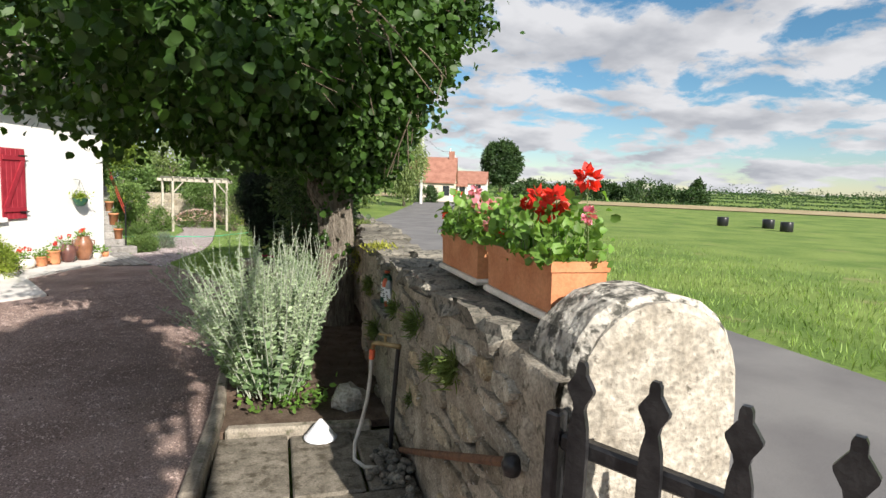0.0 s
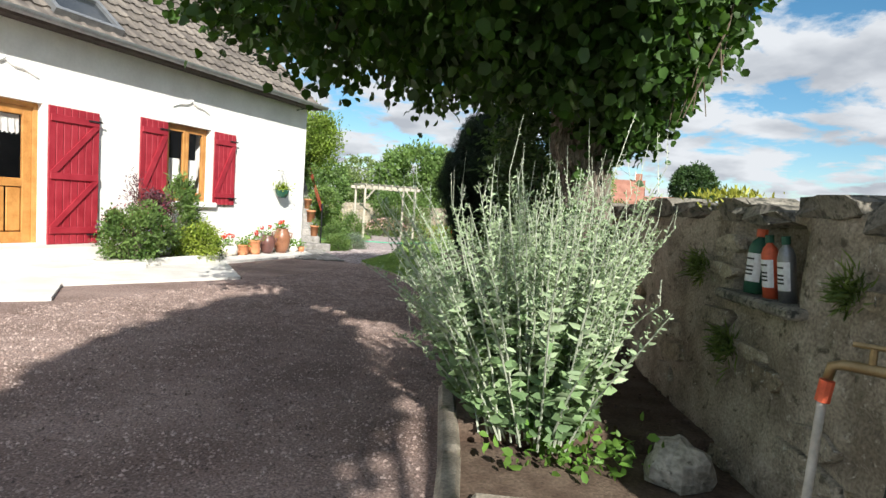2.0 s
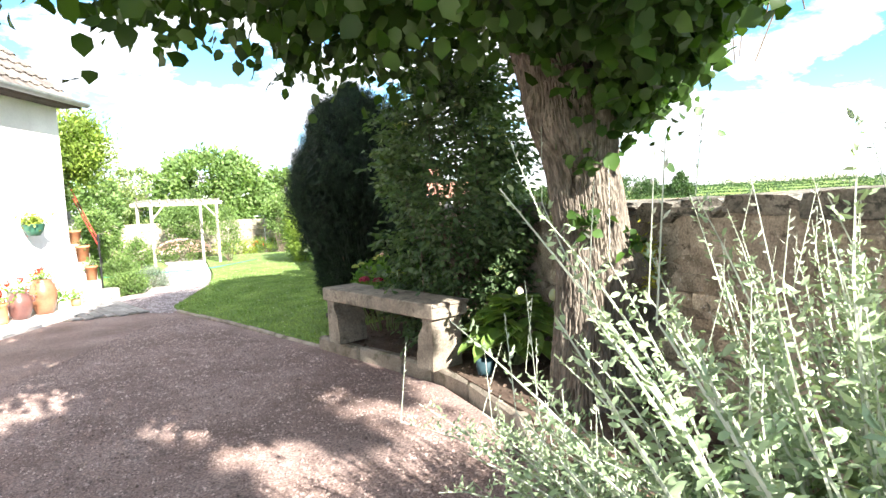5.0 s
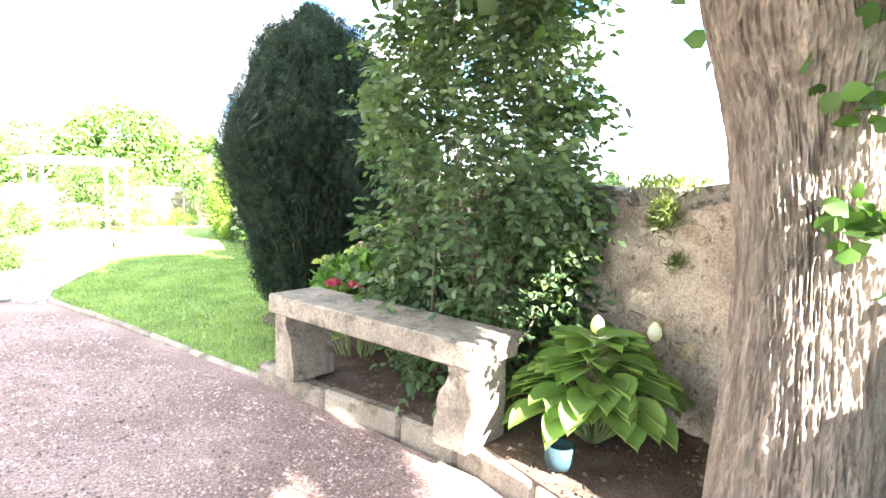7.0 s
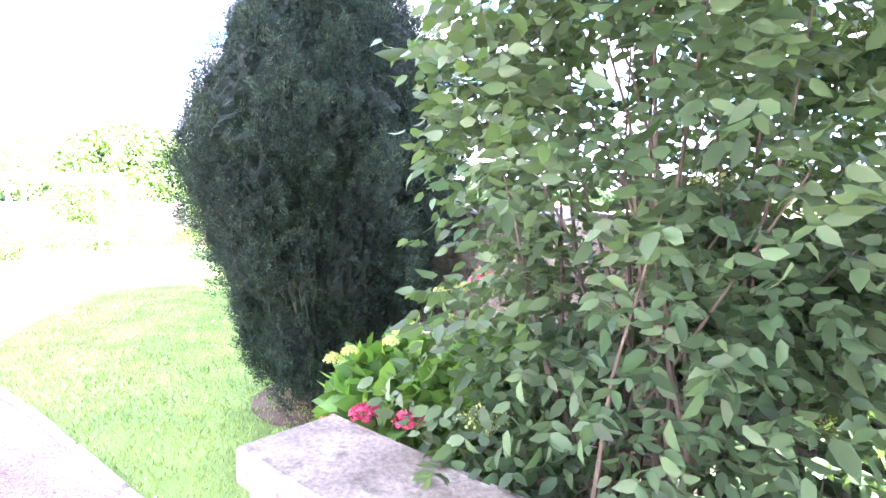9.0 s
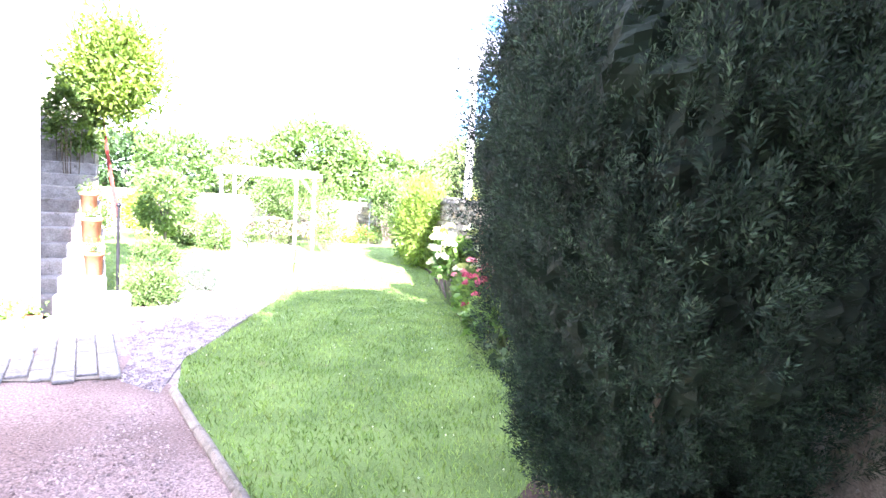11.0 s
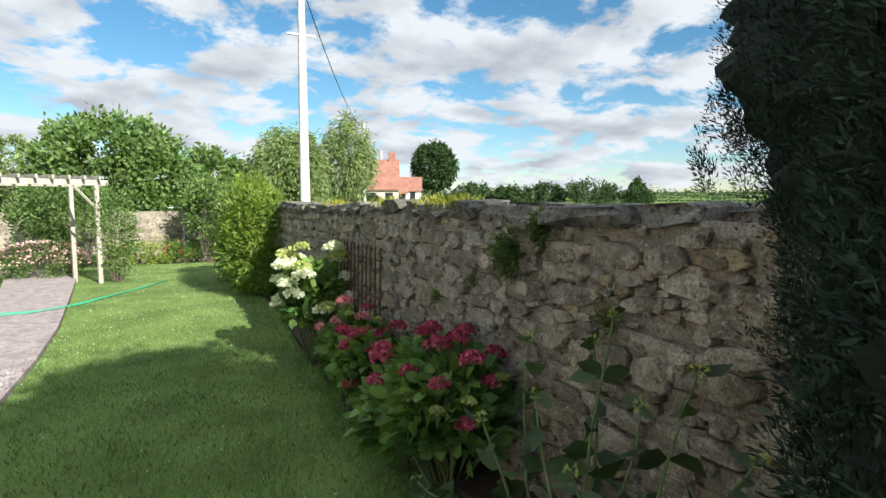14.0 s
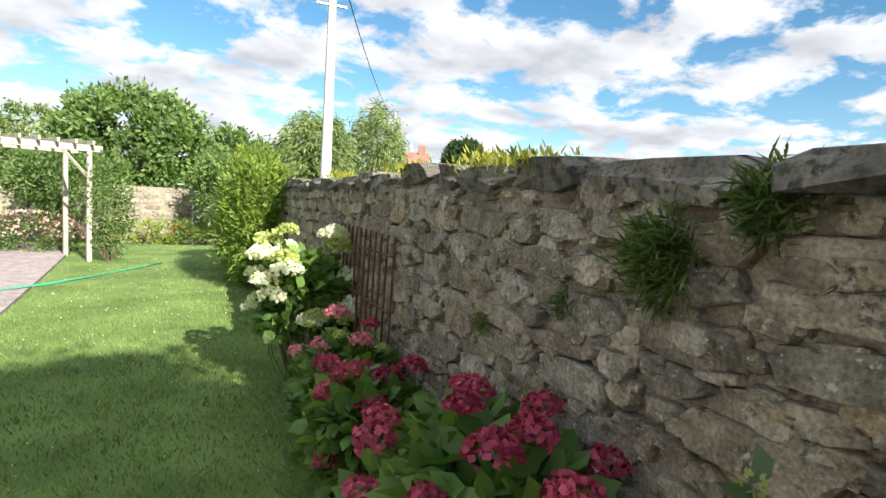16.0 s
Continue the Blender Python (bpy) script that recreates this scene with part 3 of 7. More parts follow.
def wall_top(y):
    return 1.31 + 0.10 * min(1, max(0, (y - 12) / 3)) + 0.035 * noise.noise(Vector((y * 1.3, 3.1, 0))) - 0.004 * max(0, y - 16)


mb = MB()
ny, nz = 620, 34
for side in (0, 1):
    for j in range(ny + 1):
        y = 2.98 + (26.0 - 2.98) * j / ny
        for k in range(nz + 1):
            z = hz(y) - 0.25 + (wall_top(y) - 0.06 - hz(y) + 0.25) * k / nz
            crack = abs(noise.noise(Vector((y * 3.1, z * 4.5, 2.0 + side))))
            bulge = 0.024 * noise.noise(Vector((y * 2.1, z * 2.6, side * 9.0))) + 0.014 * noise.noise(Vector((y * 8, z * 10, 4.0))) + 0.008 * noise.noise(Vector((y * 21, z * 24, 8.0)))
            if y > 13.5:
                bulge = 0.45 * bulge + 0.010
            bulge += 0.030 * max(0.0, 1 - crack * 14) * (1 if side == 0 else 0)
            if side == 0 and 5.66 < y < 6.14 and 0.865 < z < 1.21:
                bulge += 0.20
            mb.v.append((wall_x(y) + bulge if side == 0 else wall_x(y) + 0.46 + bulge, y, z))
n1 = nz + 1
for j in range(ny):
    for k in range(nz):
        a = j * n1 + k
        mb.f.append((a, a + 1, a + 1 + n1, a + n1))
        b = a + (ny + 1) * n1
        mb.f.append((b, b + n1, b + n1 + 1, b + 1))
    t0 = j * n1 + nz
    b0 = t0 + (ny + 1) * n1
    mb.f.append((t0, b0, b0 + n1, t0 + n1))
garden_wall = tagged(part("wall_garden", mb, MORTAR, smooth=True), "old lime-mortared rubble stone boundary wall with plants in its joints", "wall", kind="structure")


def stone_data(name, r, material, sides=9, depth=0.5, flat=0.89):
    """One irregular rounded stone, one unit across, its face towards -x."""
    a = np.sort((np.arange(sides) + r.uniform(-0.28, 0.28, sides)) * 2 * math.pi / sides)
    rad = 0.5 * r.uniform(0.86, 1.08, sides)
    yy = np.clip(np.cos(a) * 1.22, -1, 1) * rad
    zz = np.clip(np.sin(a) * 1.22, -1, 1) * rad
    m = MB()
    vs = []
    for sc, x in ((1.0, depth), (1.0, 0.17), (0.965, 0.05), (flat, 0.0)):
        vs += [(x + r.uniform(-0.07, 0.07), y * sc, z * sc) for y, z in zip(yy, zz)]
    vs.append((-0.02, 0, 0))
    n = sides
    fs = [(i * n + k, i * n + (k + 1) % n, (i + 1) * n + (k + 1) % n, (i + 1) * n + k) for i in range(3) for k in range(n)]
    fs += [(3 * n + k, 3 * n + (k + 1) % n, 4 * n) for k in range(n)]
    m.add(vs, fs)
    return m.data(name, material)


sr = np.random.default_rng(21)
STONES = [stone_data("stone", sr, STONE) for _ in range(12)]
COPES = [stone_data("coping_stone", sr, COPE) for _ in range(6)]
FARSTONES = [stone_data("stone_far", sr, STONE2) for _ in range(6)]


def wall_stones():
    """Courses of uneven stones; those along the walked stretch are pieces of their own."""
    places, z = [], 0.02
    while z < 1.9:
        h = sr.uniform(0.065, 0.145)
        y = 3.05 + sr.uniform(0, 0.3)
        while y < 25.8:
            w = sr.uniform(0.13, 0.46) * (0.75 + h * 2)
            hh = h * sr.uniform(0.75, 1.05)
            if sr.random() < 0.92 and (z + h < wall_top(y) - 0.10 and z < 1.22 or y > 13.5 and z + h + hz(y) < wall_top(y) - 0.09):
                places.append((y + w / 2, z + h / 2 + sr.uniform(-0.02, 0.02), w * 0.93, hh * 0.95))
            y += w
        z += h
    return places


stone_places = [p for p in wall_stones() if not (5.60 < p[0] < 6.20 and 0.82 < p[1] < 1.22)]
stone_places = [p for p in stone_places if not (4.3 < p[0] < 7.2 and p[1] < 1.12 and noise.noise(Vector((p[0] * 1.7, p[1] * 2.2, 5.0))) > -0.16)]
stone_places = [p for p in stone_places if not (7.2 < p[0] < 10.6 and noise.noise(Vector((p[0] * 1.3, p[1] * 1.9, 9.0))) > -0.12)]
gap = np.random.default_rng(22)
for i in range(2200):
    y, z = gap.uniform(13.8, 20.0), gap.uniform(0.05, 1.8)
    if z + hz(y) < wall_top(y) - 0.10:
        w = gap.uniform(0.04, 0.13)
        stone_places.append((y, z, w, w * gap.uniform(0.35, 0.75)))
near = [p for p in stone_places if 3.2 < p[0] < 6.6 or 14.6 < p[0] < 18.0]
near = near[:300]
far_v, far_f = [], []
near_keys = set(near)
for p in stone_places:
    if p in near_keys:
        continue
    y, z, w, h = p
    d = FARSTONES[int(sr.integers(6))]
    m = pose(wall_x(y) - (0.012 if y > 14 or y < 7 else 0.0) - sr.uniform(0, 0.016 if w > 0.13 or y < 13.8 else 0.008), y, z + hz(y), sr.uniform(-5, 5), sr.uniform(-5, 5), sr.uniform(-3, 3)) @ Matrix.Diagonal((0.10, w, h, 1))
    o = len(far_v)
    far_v += [tuple(m @ v.co) for v in d.vertices]
    far_f += [tuple(i + o for i in q.vertices) for q in d.polygons]

# ---- house ----
HC, HU = Vector((-5.42, 17.15, 0)), Vector((-0.372, -0.928, 0))
HN = Vector((0.928, -0.372, 0))
HB = -0.16
HM = Matrix(((HU.x, -HN.x, 0, HC.x), (HU.y, -HN.y, 0, HC.y), (0, 0, 1, HB), (0, 0, 0, 1)))
# House space: x along the front from its garden corner, y into the house, z up from its base.
house = thing("house", "white rendered country house with grey tiled roof and red shutters", "house")
HL, HD, EAVE = 13.0, 7.0, 3.70
OPEN = [(2.97, 3.97, 1.12, 2.52), (6.10, 7.10, 0.42, 2.42)]


def front_wall():
    m = MB()
    cuts = sorted({0.0, HL, *[v for o in OPEN for v in o[:2]]})
    for a, b in zip(cuts, cuts[1:]):
        z = 0.0
        for x0, x1, z0, z1 in OPEN:
            if x0 <= a and b <= x1:
                if z0 > z:
                    m.box(a, 0, z, b, 0.4, z0)
                z = z1
        m.box(a, 0, z, b, 0.4, EAVE)
    m.box(0, 0.4, 0, 0.4, HD, EAVE)
    m.box(HL - 0.4, 0.4, 0, HL, HD, EAVE)
    m.box(0.4, HD - 0.4, 0, HL - 0.4, HD, EAVE)
    for x in (0, HL - 0.4):
        m.add([(x, 0.0, EAVE), (x, HD, EAVE), (x, HD / 2, EAVE + 2.9), (x + 0.4, 0.0, EAVE), (x + 0.4, HD, EAVE), (x + 0.4, HD / 2, EAVE + 2.9)], [(0, 2, 1), (3, 4, 5), (0, 3, 5, 2), (1, 2, 5, 4), (0, 1, 4, 3)])
    return m


part("house_wall", front_wall(), RENDERW, house, "bright white rough render", m=HM)
# Near-black box: its colour stands in for the shade inside the rooms.
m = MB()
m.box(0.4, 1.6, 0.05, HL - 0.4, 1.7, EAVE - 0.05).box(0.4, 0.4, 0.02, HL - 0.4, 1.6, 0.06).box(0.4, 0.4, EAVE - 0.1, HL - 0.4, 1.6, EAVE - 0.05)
part("interior_wall", m, ROOMSHADE, house, m=HM)
SLOPE = math.atan2(2.9, HD / 2)
RM = HM @ pose(0, -0.38, EAVE - 0.22, math.degrees(SLOPE), 0, 0)
m = MB()
m.box(-0.12, 0, -0.06, HL + 0.1, 5.05, 0.0)
part("roof_deck", m, DARKWOOD, house, m=RM)
m = MB()
m.box(-0.15, HD / 2 - 0.05, EAVE + 2.78, HL + 0.12, HD / 2 + 0.2, EAVE + 3.02).add([(-0.12, HD / 2, EAVE + 2.9), (HL + 0.1, HD / 2, EAVE + 2.9), (HL + 0.1, HD + 0.4, EAVE - 0.3), (-0.12, HD + 0.4, EAVE - 0.3)], [(0, 1, 2, 3)])
part("roof_back", m, SLATE, house, m=HM)


def tile_data(name, material):
    m, w, l = MB(), 0.235, 0.36
    prof = [(-0.5 * w, 0.018), (-0.36 * w, 0.036), (-0.2 * w, 0.036), (-0.05 * w, 0.012), (0.5 * w, 0.010)]
    vs = [(x, y, z + dz + (0.030 if y == 0 else 0.0)) for y in (0, l) for x, z in prof for dz in (0,)]
    low = [(x, 0.0, 0.0) for x, z in prof]
    k = len(prof)
    m.add(vs + low, [(i, i + 1, k + i + 1, k + i) for i in range(k - 1)] + [(2 * k + i, 2 * k + i + 1, i + 1, i) for i in range(k - 1)])
    return m.data(name, material)


TILE, TILEJ = tile_data("roof_tile", SLATE), tile_data("roof_tile_far", SLATEJ)
tile_rest_v, tile_rest_f, tile_near = [], [], []
for rrow in range(14):
    for c in range(55):
        x, y = 0.0 + c * 0.235 + 0.1, 0.34 * rrow
        if 5.0 < x < 6.15 and 0.20 < y + 0.2 < 1.15:
            continue
        if len(tile_near) < 300 and rrow < 8 and 1.4 < x < 9.2:
            tile_near.append((x, y))
        else:
            o = len(tile_rest_v)
            tile_rest_v += [(v.co.x + x, v.co.y + y, v.co.z + 0.004) for v in TILEJ.vertices]
            tile_rest_f += [tuple(i + o for i in q.vertices) for q in TILEJ.polygons]
m = MB()
m.v, m.f = tile_rest_v, tile_rest_f
part("roof_tiles", m, SLATEJ, house, kind="stuff", m=RM)
m = MB()
m.box(5.05, 0.25, 0.0, 5.13, 1.05, 0.13).box(6.02, 0.25, 0.0, 6.10, 1.05, 0.13).box(5.13, 0.25, 0.0, 6.02, 0.33, 0.13).box(5.13, 0.97, 0.0, 6.02, 1.05, 0.13)
skylight = part("skylight", m, ZINC, house, "grey metal roof window", m=RM)
m = MB()
m.box(5.13, 0.33, 0.06, 6.02, 0.97, 0.08)
part("skylight_pane", m, DARKGLASS, skylight)
# gutter: a half-round channel on the eaves
m = MB()
gv, gs = [], 9
for x in (-0.15, HL + 0.1):
    for rr in (0.075, 0.065):
        gv += [(x, -0.44 + rr * math.cos(math.pi + math.pi * k / (gs - 1)), EAVE - 0.17 + rr * math.sin(math.pi + math.pi * k / (gs - 1))) for k in range(gs)]
m.add(gv, [(i, i + 1, 2 * gs + i + 1, 2 * gs + i) for i in range(gs - 1)] + [(gs + i + 1, gs + i, 3 * gs + i, 3 * gs + i + 1) for i in range(gs - 1)] + [(0, 2 * gs, 3 * gs, gs), (gs - 1, 2 * gs - 1, 4 * gs - 1, 3 * gs - 1)])
part("gutter", m, ZINC, house, "grey zinc gutter", m=HM)
m = MB()
m.box(-0.12, -0.36, EAVE - 0.24, HL + 0.1, 0.0, EAVE - 0.20)
part("soffit", m, DARKWOOD, house, m=HM)


def plank_shutter(x0, x1, z0, z1, braces, parent):
    m = MB()
    for z in braces:
        m.box(x0 + 0.02, -0.085, z, x1 - 0.02, -0.06, z + 0.10, bev=0.006)
    for a, b in zip(braces, braces[1:]):
        s0, s1 = (x1 - 0.06, a + 0.1), (x0 + 0.06, b)
        m.add([(s0[0] - 0.05, -0.082, s0[1]), (s0[0] + 0.05, -0.082, s0[1]), (s1[0] + 0.05, -0.082, s1[1]), (s1[0] - 0.05, -0.082, s1[1]),
               (s0[0] - 0.05, -0.06, s0[1]), (s0[0] + 0.05, -0.06, s0[1]), (s1[0] + 0.05, -0.06, s1[1]), (s1[0] - 0.05, -0.06, s1[1])],
              [(3, 2, 1, 0), (0, 1, 5, 4), (2, 3, 7, 6), (1, 2, 6, 5), (3, 0, 4, 7)])
    sh = part("shutter", m, REDPAINT, parent, "dark red painted plank shutter folded back", m=HM)
    n = max(4, round((x1 - x0) / 0.105))
    w = (x1 - x0) / n
    for i in range(n):
        p = MB()
        p.box(x0 + i * w + 0.003, -0.058, z0, x0 + (i + 1) * w - 0.003, -0.028, z1, bev=0.007)
        part("plank", p, REDPAINT, sh)
    for z in (z0 + 0.14, z1 - 0.14):
        h = MB()
        h.box(x0 - 0.02, -0.10, z - 0.012, x0 + 0.2, -0.088, z + 0.012)
        part("hinge", h, BLACKIRON, sh)


plank_shutter(2.36, 2.93, 1.08, 2.50, [1.22, 2.26], house)
plank_shutter(4.01, 4.56, 1.08, 2.50, [1.22, 2.26], house)
plank_shutter(5.28, 6.05, 0.40, 2.42, [0.56, 1.36, 2.20], house)
plank_shutter(7.16, 7.93, 0.40, 2.42, [0.56, 1.36, 2.20], house)


def casement(parent):
    x0, x1, z0, z1 = OPEN[0]
    m = MB()
    m.box(x0, 0.12, z0, x0 + 0.06, 0.20, z1, bev=0.006).box(x1 - 0.06, 0.12, z0, x1, 0.20, z1, bev=0.006).box(x0 + 0.06, 0.12, z1 - 0.06, x1 - 0.06, 0.20, z1).box(x0 + 0.06, 0.12, z0, x1 - 0.06, 0.20, z0 + 0.07)
    win = part("window", m, OAK, parent, "varnished oak casement window with lace half curtains", m=HM)
    mid = (x0 + x1) / 2
    for a, b in ((x0 + 0.06, mid), (mid, x1 - 0.06)):
        f = MB()
        f.box(a, 0.10, z0 + 0.07, a + 0.065, 0.16, z1 - 0.06, bev=0.008).box(b - 0.065, 0.10, z0 + 0.07, b, 0.16, z1 - 0.06, bev=0.008).box(a + 0.065, 0.10, z0 + 0.07, b - 0.065, 0.16, z0 + 0.16, bev=0.008).box(a + 0.065, 0.10, z1 - 0.13, b - 0.065, 0.16, z1 - 0.06, bev=0.008)
        part("casement_frame", f, OAK, win)
        g = MB()
        g.box(a + 0.065, 0.125, z0 + 0.16, b - 0.065, 0.135, z1 - 0.13)
        part("pane", g, PANE, win).visible_shadow = False
        c = MB()
        n, top = 14, z0 + 0.78
        for i in range(n + 1):
            u = i / n
            x = a + 0.07 + (b - a - 0.14) * u
            low = z0 + 0.50 - 0.26 * abs(u if a < mid - 0.1 else 1 - u)
            if a < mid - 0.1:
                low = z0 + 0.20 + 0.30 * abs(2 * u - 1)
            else:
                low = z0 + 0.20 + 0.30 * abs(2 * u - 1)
            yy = 0.18 + 0.012 * math.sin(u * 40)
            c.v += [(x, yy, low), (x, yy, top)]
        c.f = [(2 * i, 2 * i + 2, 2 * i + 3, 2 * i + 1) for i in range(n)]
        part("curtain", c, LACE, win, "white lace half curtain")
    s = MB()
    s.box(x0 - 0.12, -0.09, z0 - 0.10, x1 + 0.12, 0.16, z0 - 0.002, bev=0.012)
    part("window_sill", s, RENDERW, win)


casement(house)


def front_door(parent):
    x0, x1, z0, z1 = OPEN[1]
    m = MB()
    m.box(x0, 0.10, z0, x0 + 0.07, 0.22, z1, bev=0.006).box(x1 - 0.07, 0.10, z0, x1, 0.22, z1, bev=0.006).box(x0 + 0.07, 0.10, z1 - 0.07, x1 - 0.07, 0.22, z1, bev=0.006)
    d = part("door", m, OAK, parent, "varnished oak half-glazed front door", m=HM)
    a, b = x0 + 0.07, x1 - 0.07
    f = MB()
    f.box(a, 0.12, z0, a + 0.12, 0.17, z1 - 0.07, bev=0.006).box(b - 0.12, 0.12, z0, b, 0.17, z1 - 0.07, bev=0.006)
    for za, zb in ((z0, z0 + 0.16), (z0 + 0.80, z0 + 0.92), (z1 - 0.19, z1 - 0.07)):
        f.box(a + 0.12, 0.12, za, b - 0.12, 0.17, zb, bev=0.006)
    part("door_frame", f, OAK, d)
    for i in range(3):
        p = MB()
        w = (b - a - 0.24) / 3
        p.box(a + 0.12 + i * w + 0.01, 0.135, z0 + 0.17, a + 0.12 + (i + 1) * w - 0.01, 0.16, z0 + 0.79, bev=0.012)
        part("door_panel", p, OAK, d)
    g = MB()
    g.box(a + 0.12, 0.14, z0 + 0.92, b - 0.12, 0.15, z1 - 0.19)
    part("pane", g, PANE, d).visible_shadow = False
    c = MB()
    n = 20
    for i in range(n + 1):
        x = a + 0.13 + (b - a - 0.26) * i / n
        c.v += [(x, 0.19 + 0.01 * math.sin(i * 2.1), z1 - 0.44 - 0.03 * (i % 2)), (x, 0.19, z1 - 0.20)]
    c.f = [(2 * i, 2 * i + 2, 2 * i + 3, 2 * i + 1) for i in range(n)]
    part("curtain", c, LACE, d, "white lace valance")
    k = MB()
    k.lathe([(0.0, 0.0), (0.022, 0.0), (0.012, 0.03), (0.026, 0.05), (0.02, 0.075), (0.0, 0.08)], (b - 0.06, 0.12, z0 + 1.0), 12, Matrix.Rotation(radians(90), 4, "X"))
    part("door_handle", k, BRASS, d)


front_door(house)
# relief ornaments over the openings
for cx, z in ((3.47, 2.82), (6.6, 2.78)):
    m = MB()
    for s in (-1, 1):
        pts = [(cx + s * 0.42 * t, -0.012, z + 0.16 * (1 - t) ** 1.5 - 0.02 * math.sin(t * 7)) for t in np.linspace(0, 1, 8)]
        m.tube(pts, [0.03 * (1 - 0.5 * t) for t in np.linspace(0, 1, 8)], 6)
    part("moulding", m, RENDERW, house, m=HM)

steps_front = thing("door_steps", "two pale concrete steps before the front door", "steps")
for i, (d0, d1, z) in enumerate(((0.0, 0.55, 0.40), (0.55, 1.25, 0.22))):
    m = MB()
    m.box(5.35, -d1, 0.0, 9.2, -d0 - 0.003, z, bev=0.015)
    part("step", m, TERRACE, steps_front, m=HM)

# ---- outside stair at the house corner ----
stair = thing("garden_stair", "grey stone outside stair climbing beside the house", "stairs")
# Stair space: x to the house side, y up the flight, from the first step's free corner.
SM = Matrix(((-0.90, -0.43, 0, -4.87), (-0.43, 0.90, 0, 18.02), (0, 0, 1, HB), (0, 0, 0, 1)))
for i in range(14):
    m = MB()
    m.box(0.0 if i == 0 else 0.22 + random.uniform(-0.02, 0.02), i * 0.26, -0.05, 1.55, (i + 1) * 0.26 + (0.3 if i == 13 else 0.02), (i + 1) * 0.172, bev=0.014)
    part("step", m, SETT, stair, m=SM)
m = MB()
m.box(1.30, 0.45, -0.1, 1.60, 4.2, 3.3)
part("stair_side_wall", m, STONE2, stair, m=SM)
m = MB()
m.box(0.1, 4.0, -0.1, 1.30, 4.3, 3.1)
part("stair_back_wall", m, STONE2, stair, m=SM)
rail = thing("stair_railing", "thin red iron stair railing on a dark post", "railing")
m = MB()
m.tube([(0.06, 0.95, -0.05), (0.06, 0.95, 1.16)], 0.020, 8)
part("post", m, BLACKIRON, rail, m=SM)
m = MB()
m.lathe([(0.001, 0.0), (0.028, 0.01), (0.034, 0.03), (0.022, 0.055), (0.001, 0.062)], (0.06, 0.95, 1.15), 12)
part("knob", m, BLACKIRON, rail, m=SM, smooth=True)
for dz in (1.10, 0.96):
    m = MB()
    m.tube([(0.06, 0.95, dz), (0.08, 1.5, dz + 0.36), (0.10, 2.3, dz + 0.90), (0.10, 3.2, dz + 1.5)], 0.013, 8)
    part("rail", m, REDRAIL, rail, m=SM)

# ---- kerbs and slabs ----
kerb = thing("lawn_kerb", "weathered concrete kerb edging the gravel", "kerb", kind="structure")


def kerb_line(pts, w, h, dz):
    for (ax, ay), (bx, by) in zip(pts, pts[1:]):
        length = math.hypot(bx - ax, by - ay)
        n = max(1, round(length / 0.85))
        for i in range(n):
            x, y = ax + (bx - ax) * (i + 0.5) / n, ay + (by - ay) * (i + 0.5) / n
            m = MB()
            m.box(-length / n / 2 + 0.005, -w / 2, -0.12, length / n / 2 - 0.005, w / 2, h + random.uniform(-0.012, 0.008), bev=0.02)
            part("kerb_stone", m, KERB, kerb, m=pose(x, y, hz(y) + dz, random.uniform(-1.5, 1.5), 0, math.degrees(math.atan2(by - ay, bx - ax)) + random.uniform(-0.6, 0.6)))


kerb_line([(-3.55, 15.05), (-2.84, 13.6), (-2.26, 12.3), (-1.85, 11.42)], 0.06, 0.035, 0.0)
kerb_line([(-1.85, 11.42), (-1.58, 10.72), (-1.32, 10.17), (-1.17, 9.8), (-1.07, 9.3), (-1.06, 8.6), (-1.38, 7.7), (-1.72, 6.8), (-1.70, 5.9), (-1.74, 4.6)], 0.10, 0.115, 0.0)
kerb_line([(-1.62, 5.58), (-0.55, 5.5)], 0.10, 0.07, 0.0)
kerb_line([(-4.62, 18.45), (-4.70, 19.5), (-4.76, 21.5), (-4.97, 26.4)], 0.06, 0.03, 0.0)
slabs = thing("stone_slabs", "worn concrete slabs in front of the tap", "slabs", kind="structure")
for x0, y0, x1, y1 in ((-1.66, 4.62, -1.18, 5.5), (-1.16, 4.62, -0.72, 5.47), (-0.70, 4.62, -0.40, 5.45), (-1.66, 3.9, -1.0, 4.6), (-0.98, 3.9, -0.4, 4.6)):
    m = MB()
    m.box(x0, y0, -0.04, x1, y1, 0.015 + random.uniform(-0.006, 0.006), bev=0.012)
    part("slab", m, SLABMAT, slabs)

# ---- trees and shrubs ----


def limb(points, r0, r1, sides=9, wob=0.25):
    m = MB()
    n = len(points)
    return m.tube(points, [r0 + (r1 - r0) * (i / (n - 1)) ** 0.8 for i in range(n)], sides, wob=wob)


def wander(a, b, n, amp, r):
    a, b = np.asarray(a, float), np.asarray(b, float)
    t = np.linspace(0, 1, n)[:, None]
    return [tuple(p) for p in a + (b - a) * t + amp * np.sin(t * math.pi) * r.normal(size=(1, 3)) + amp * 0.25 * r.normal(size=(n, 3)) * np.sin(t * math.pi)]


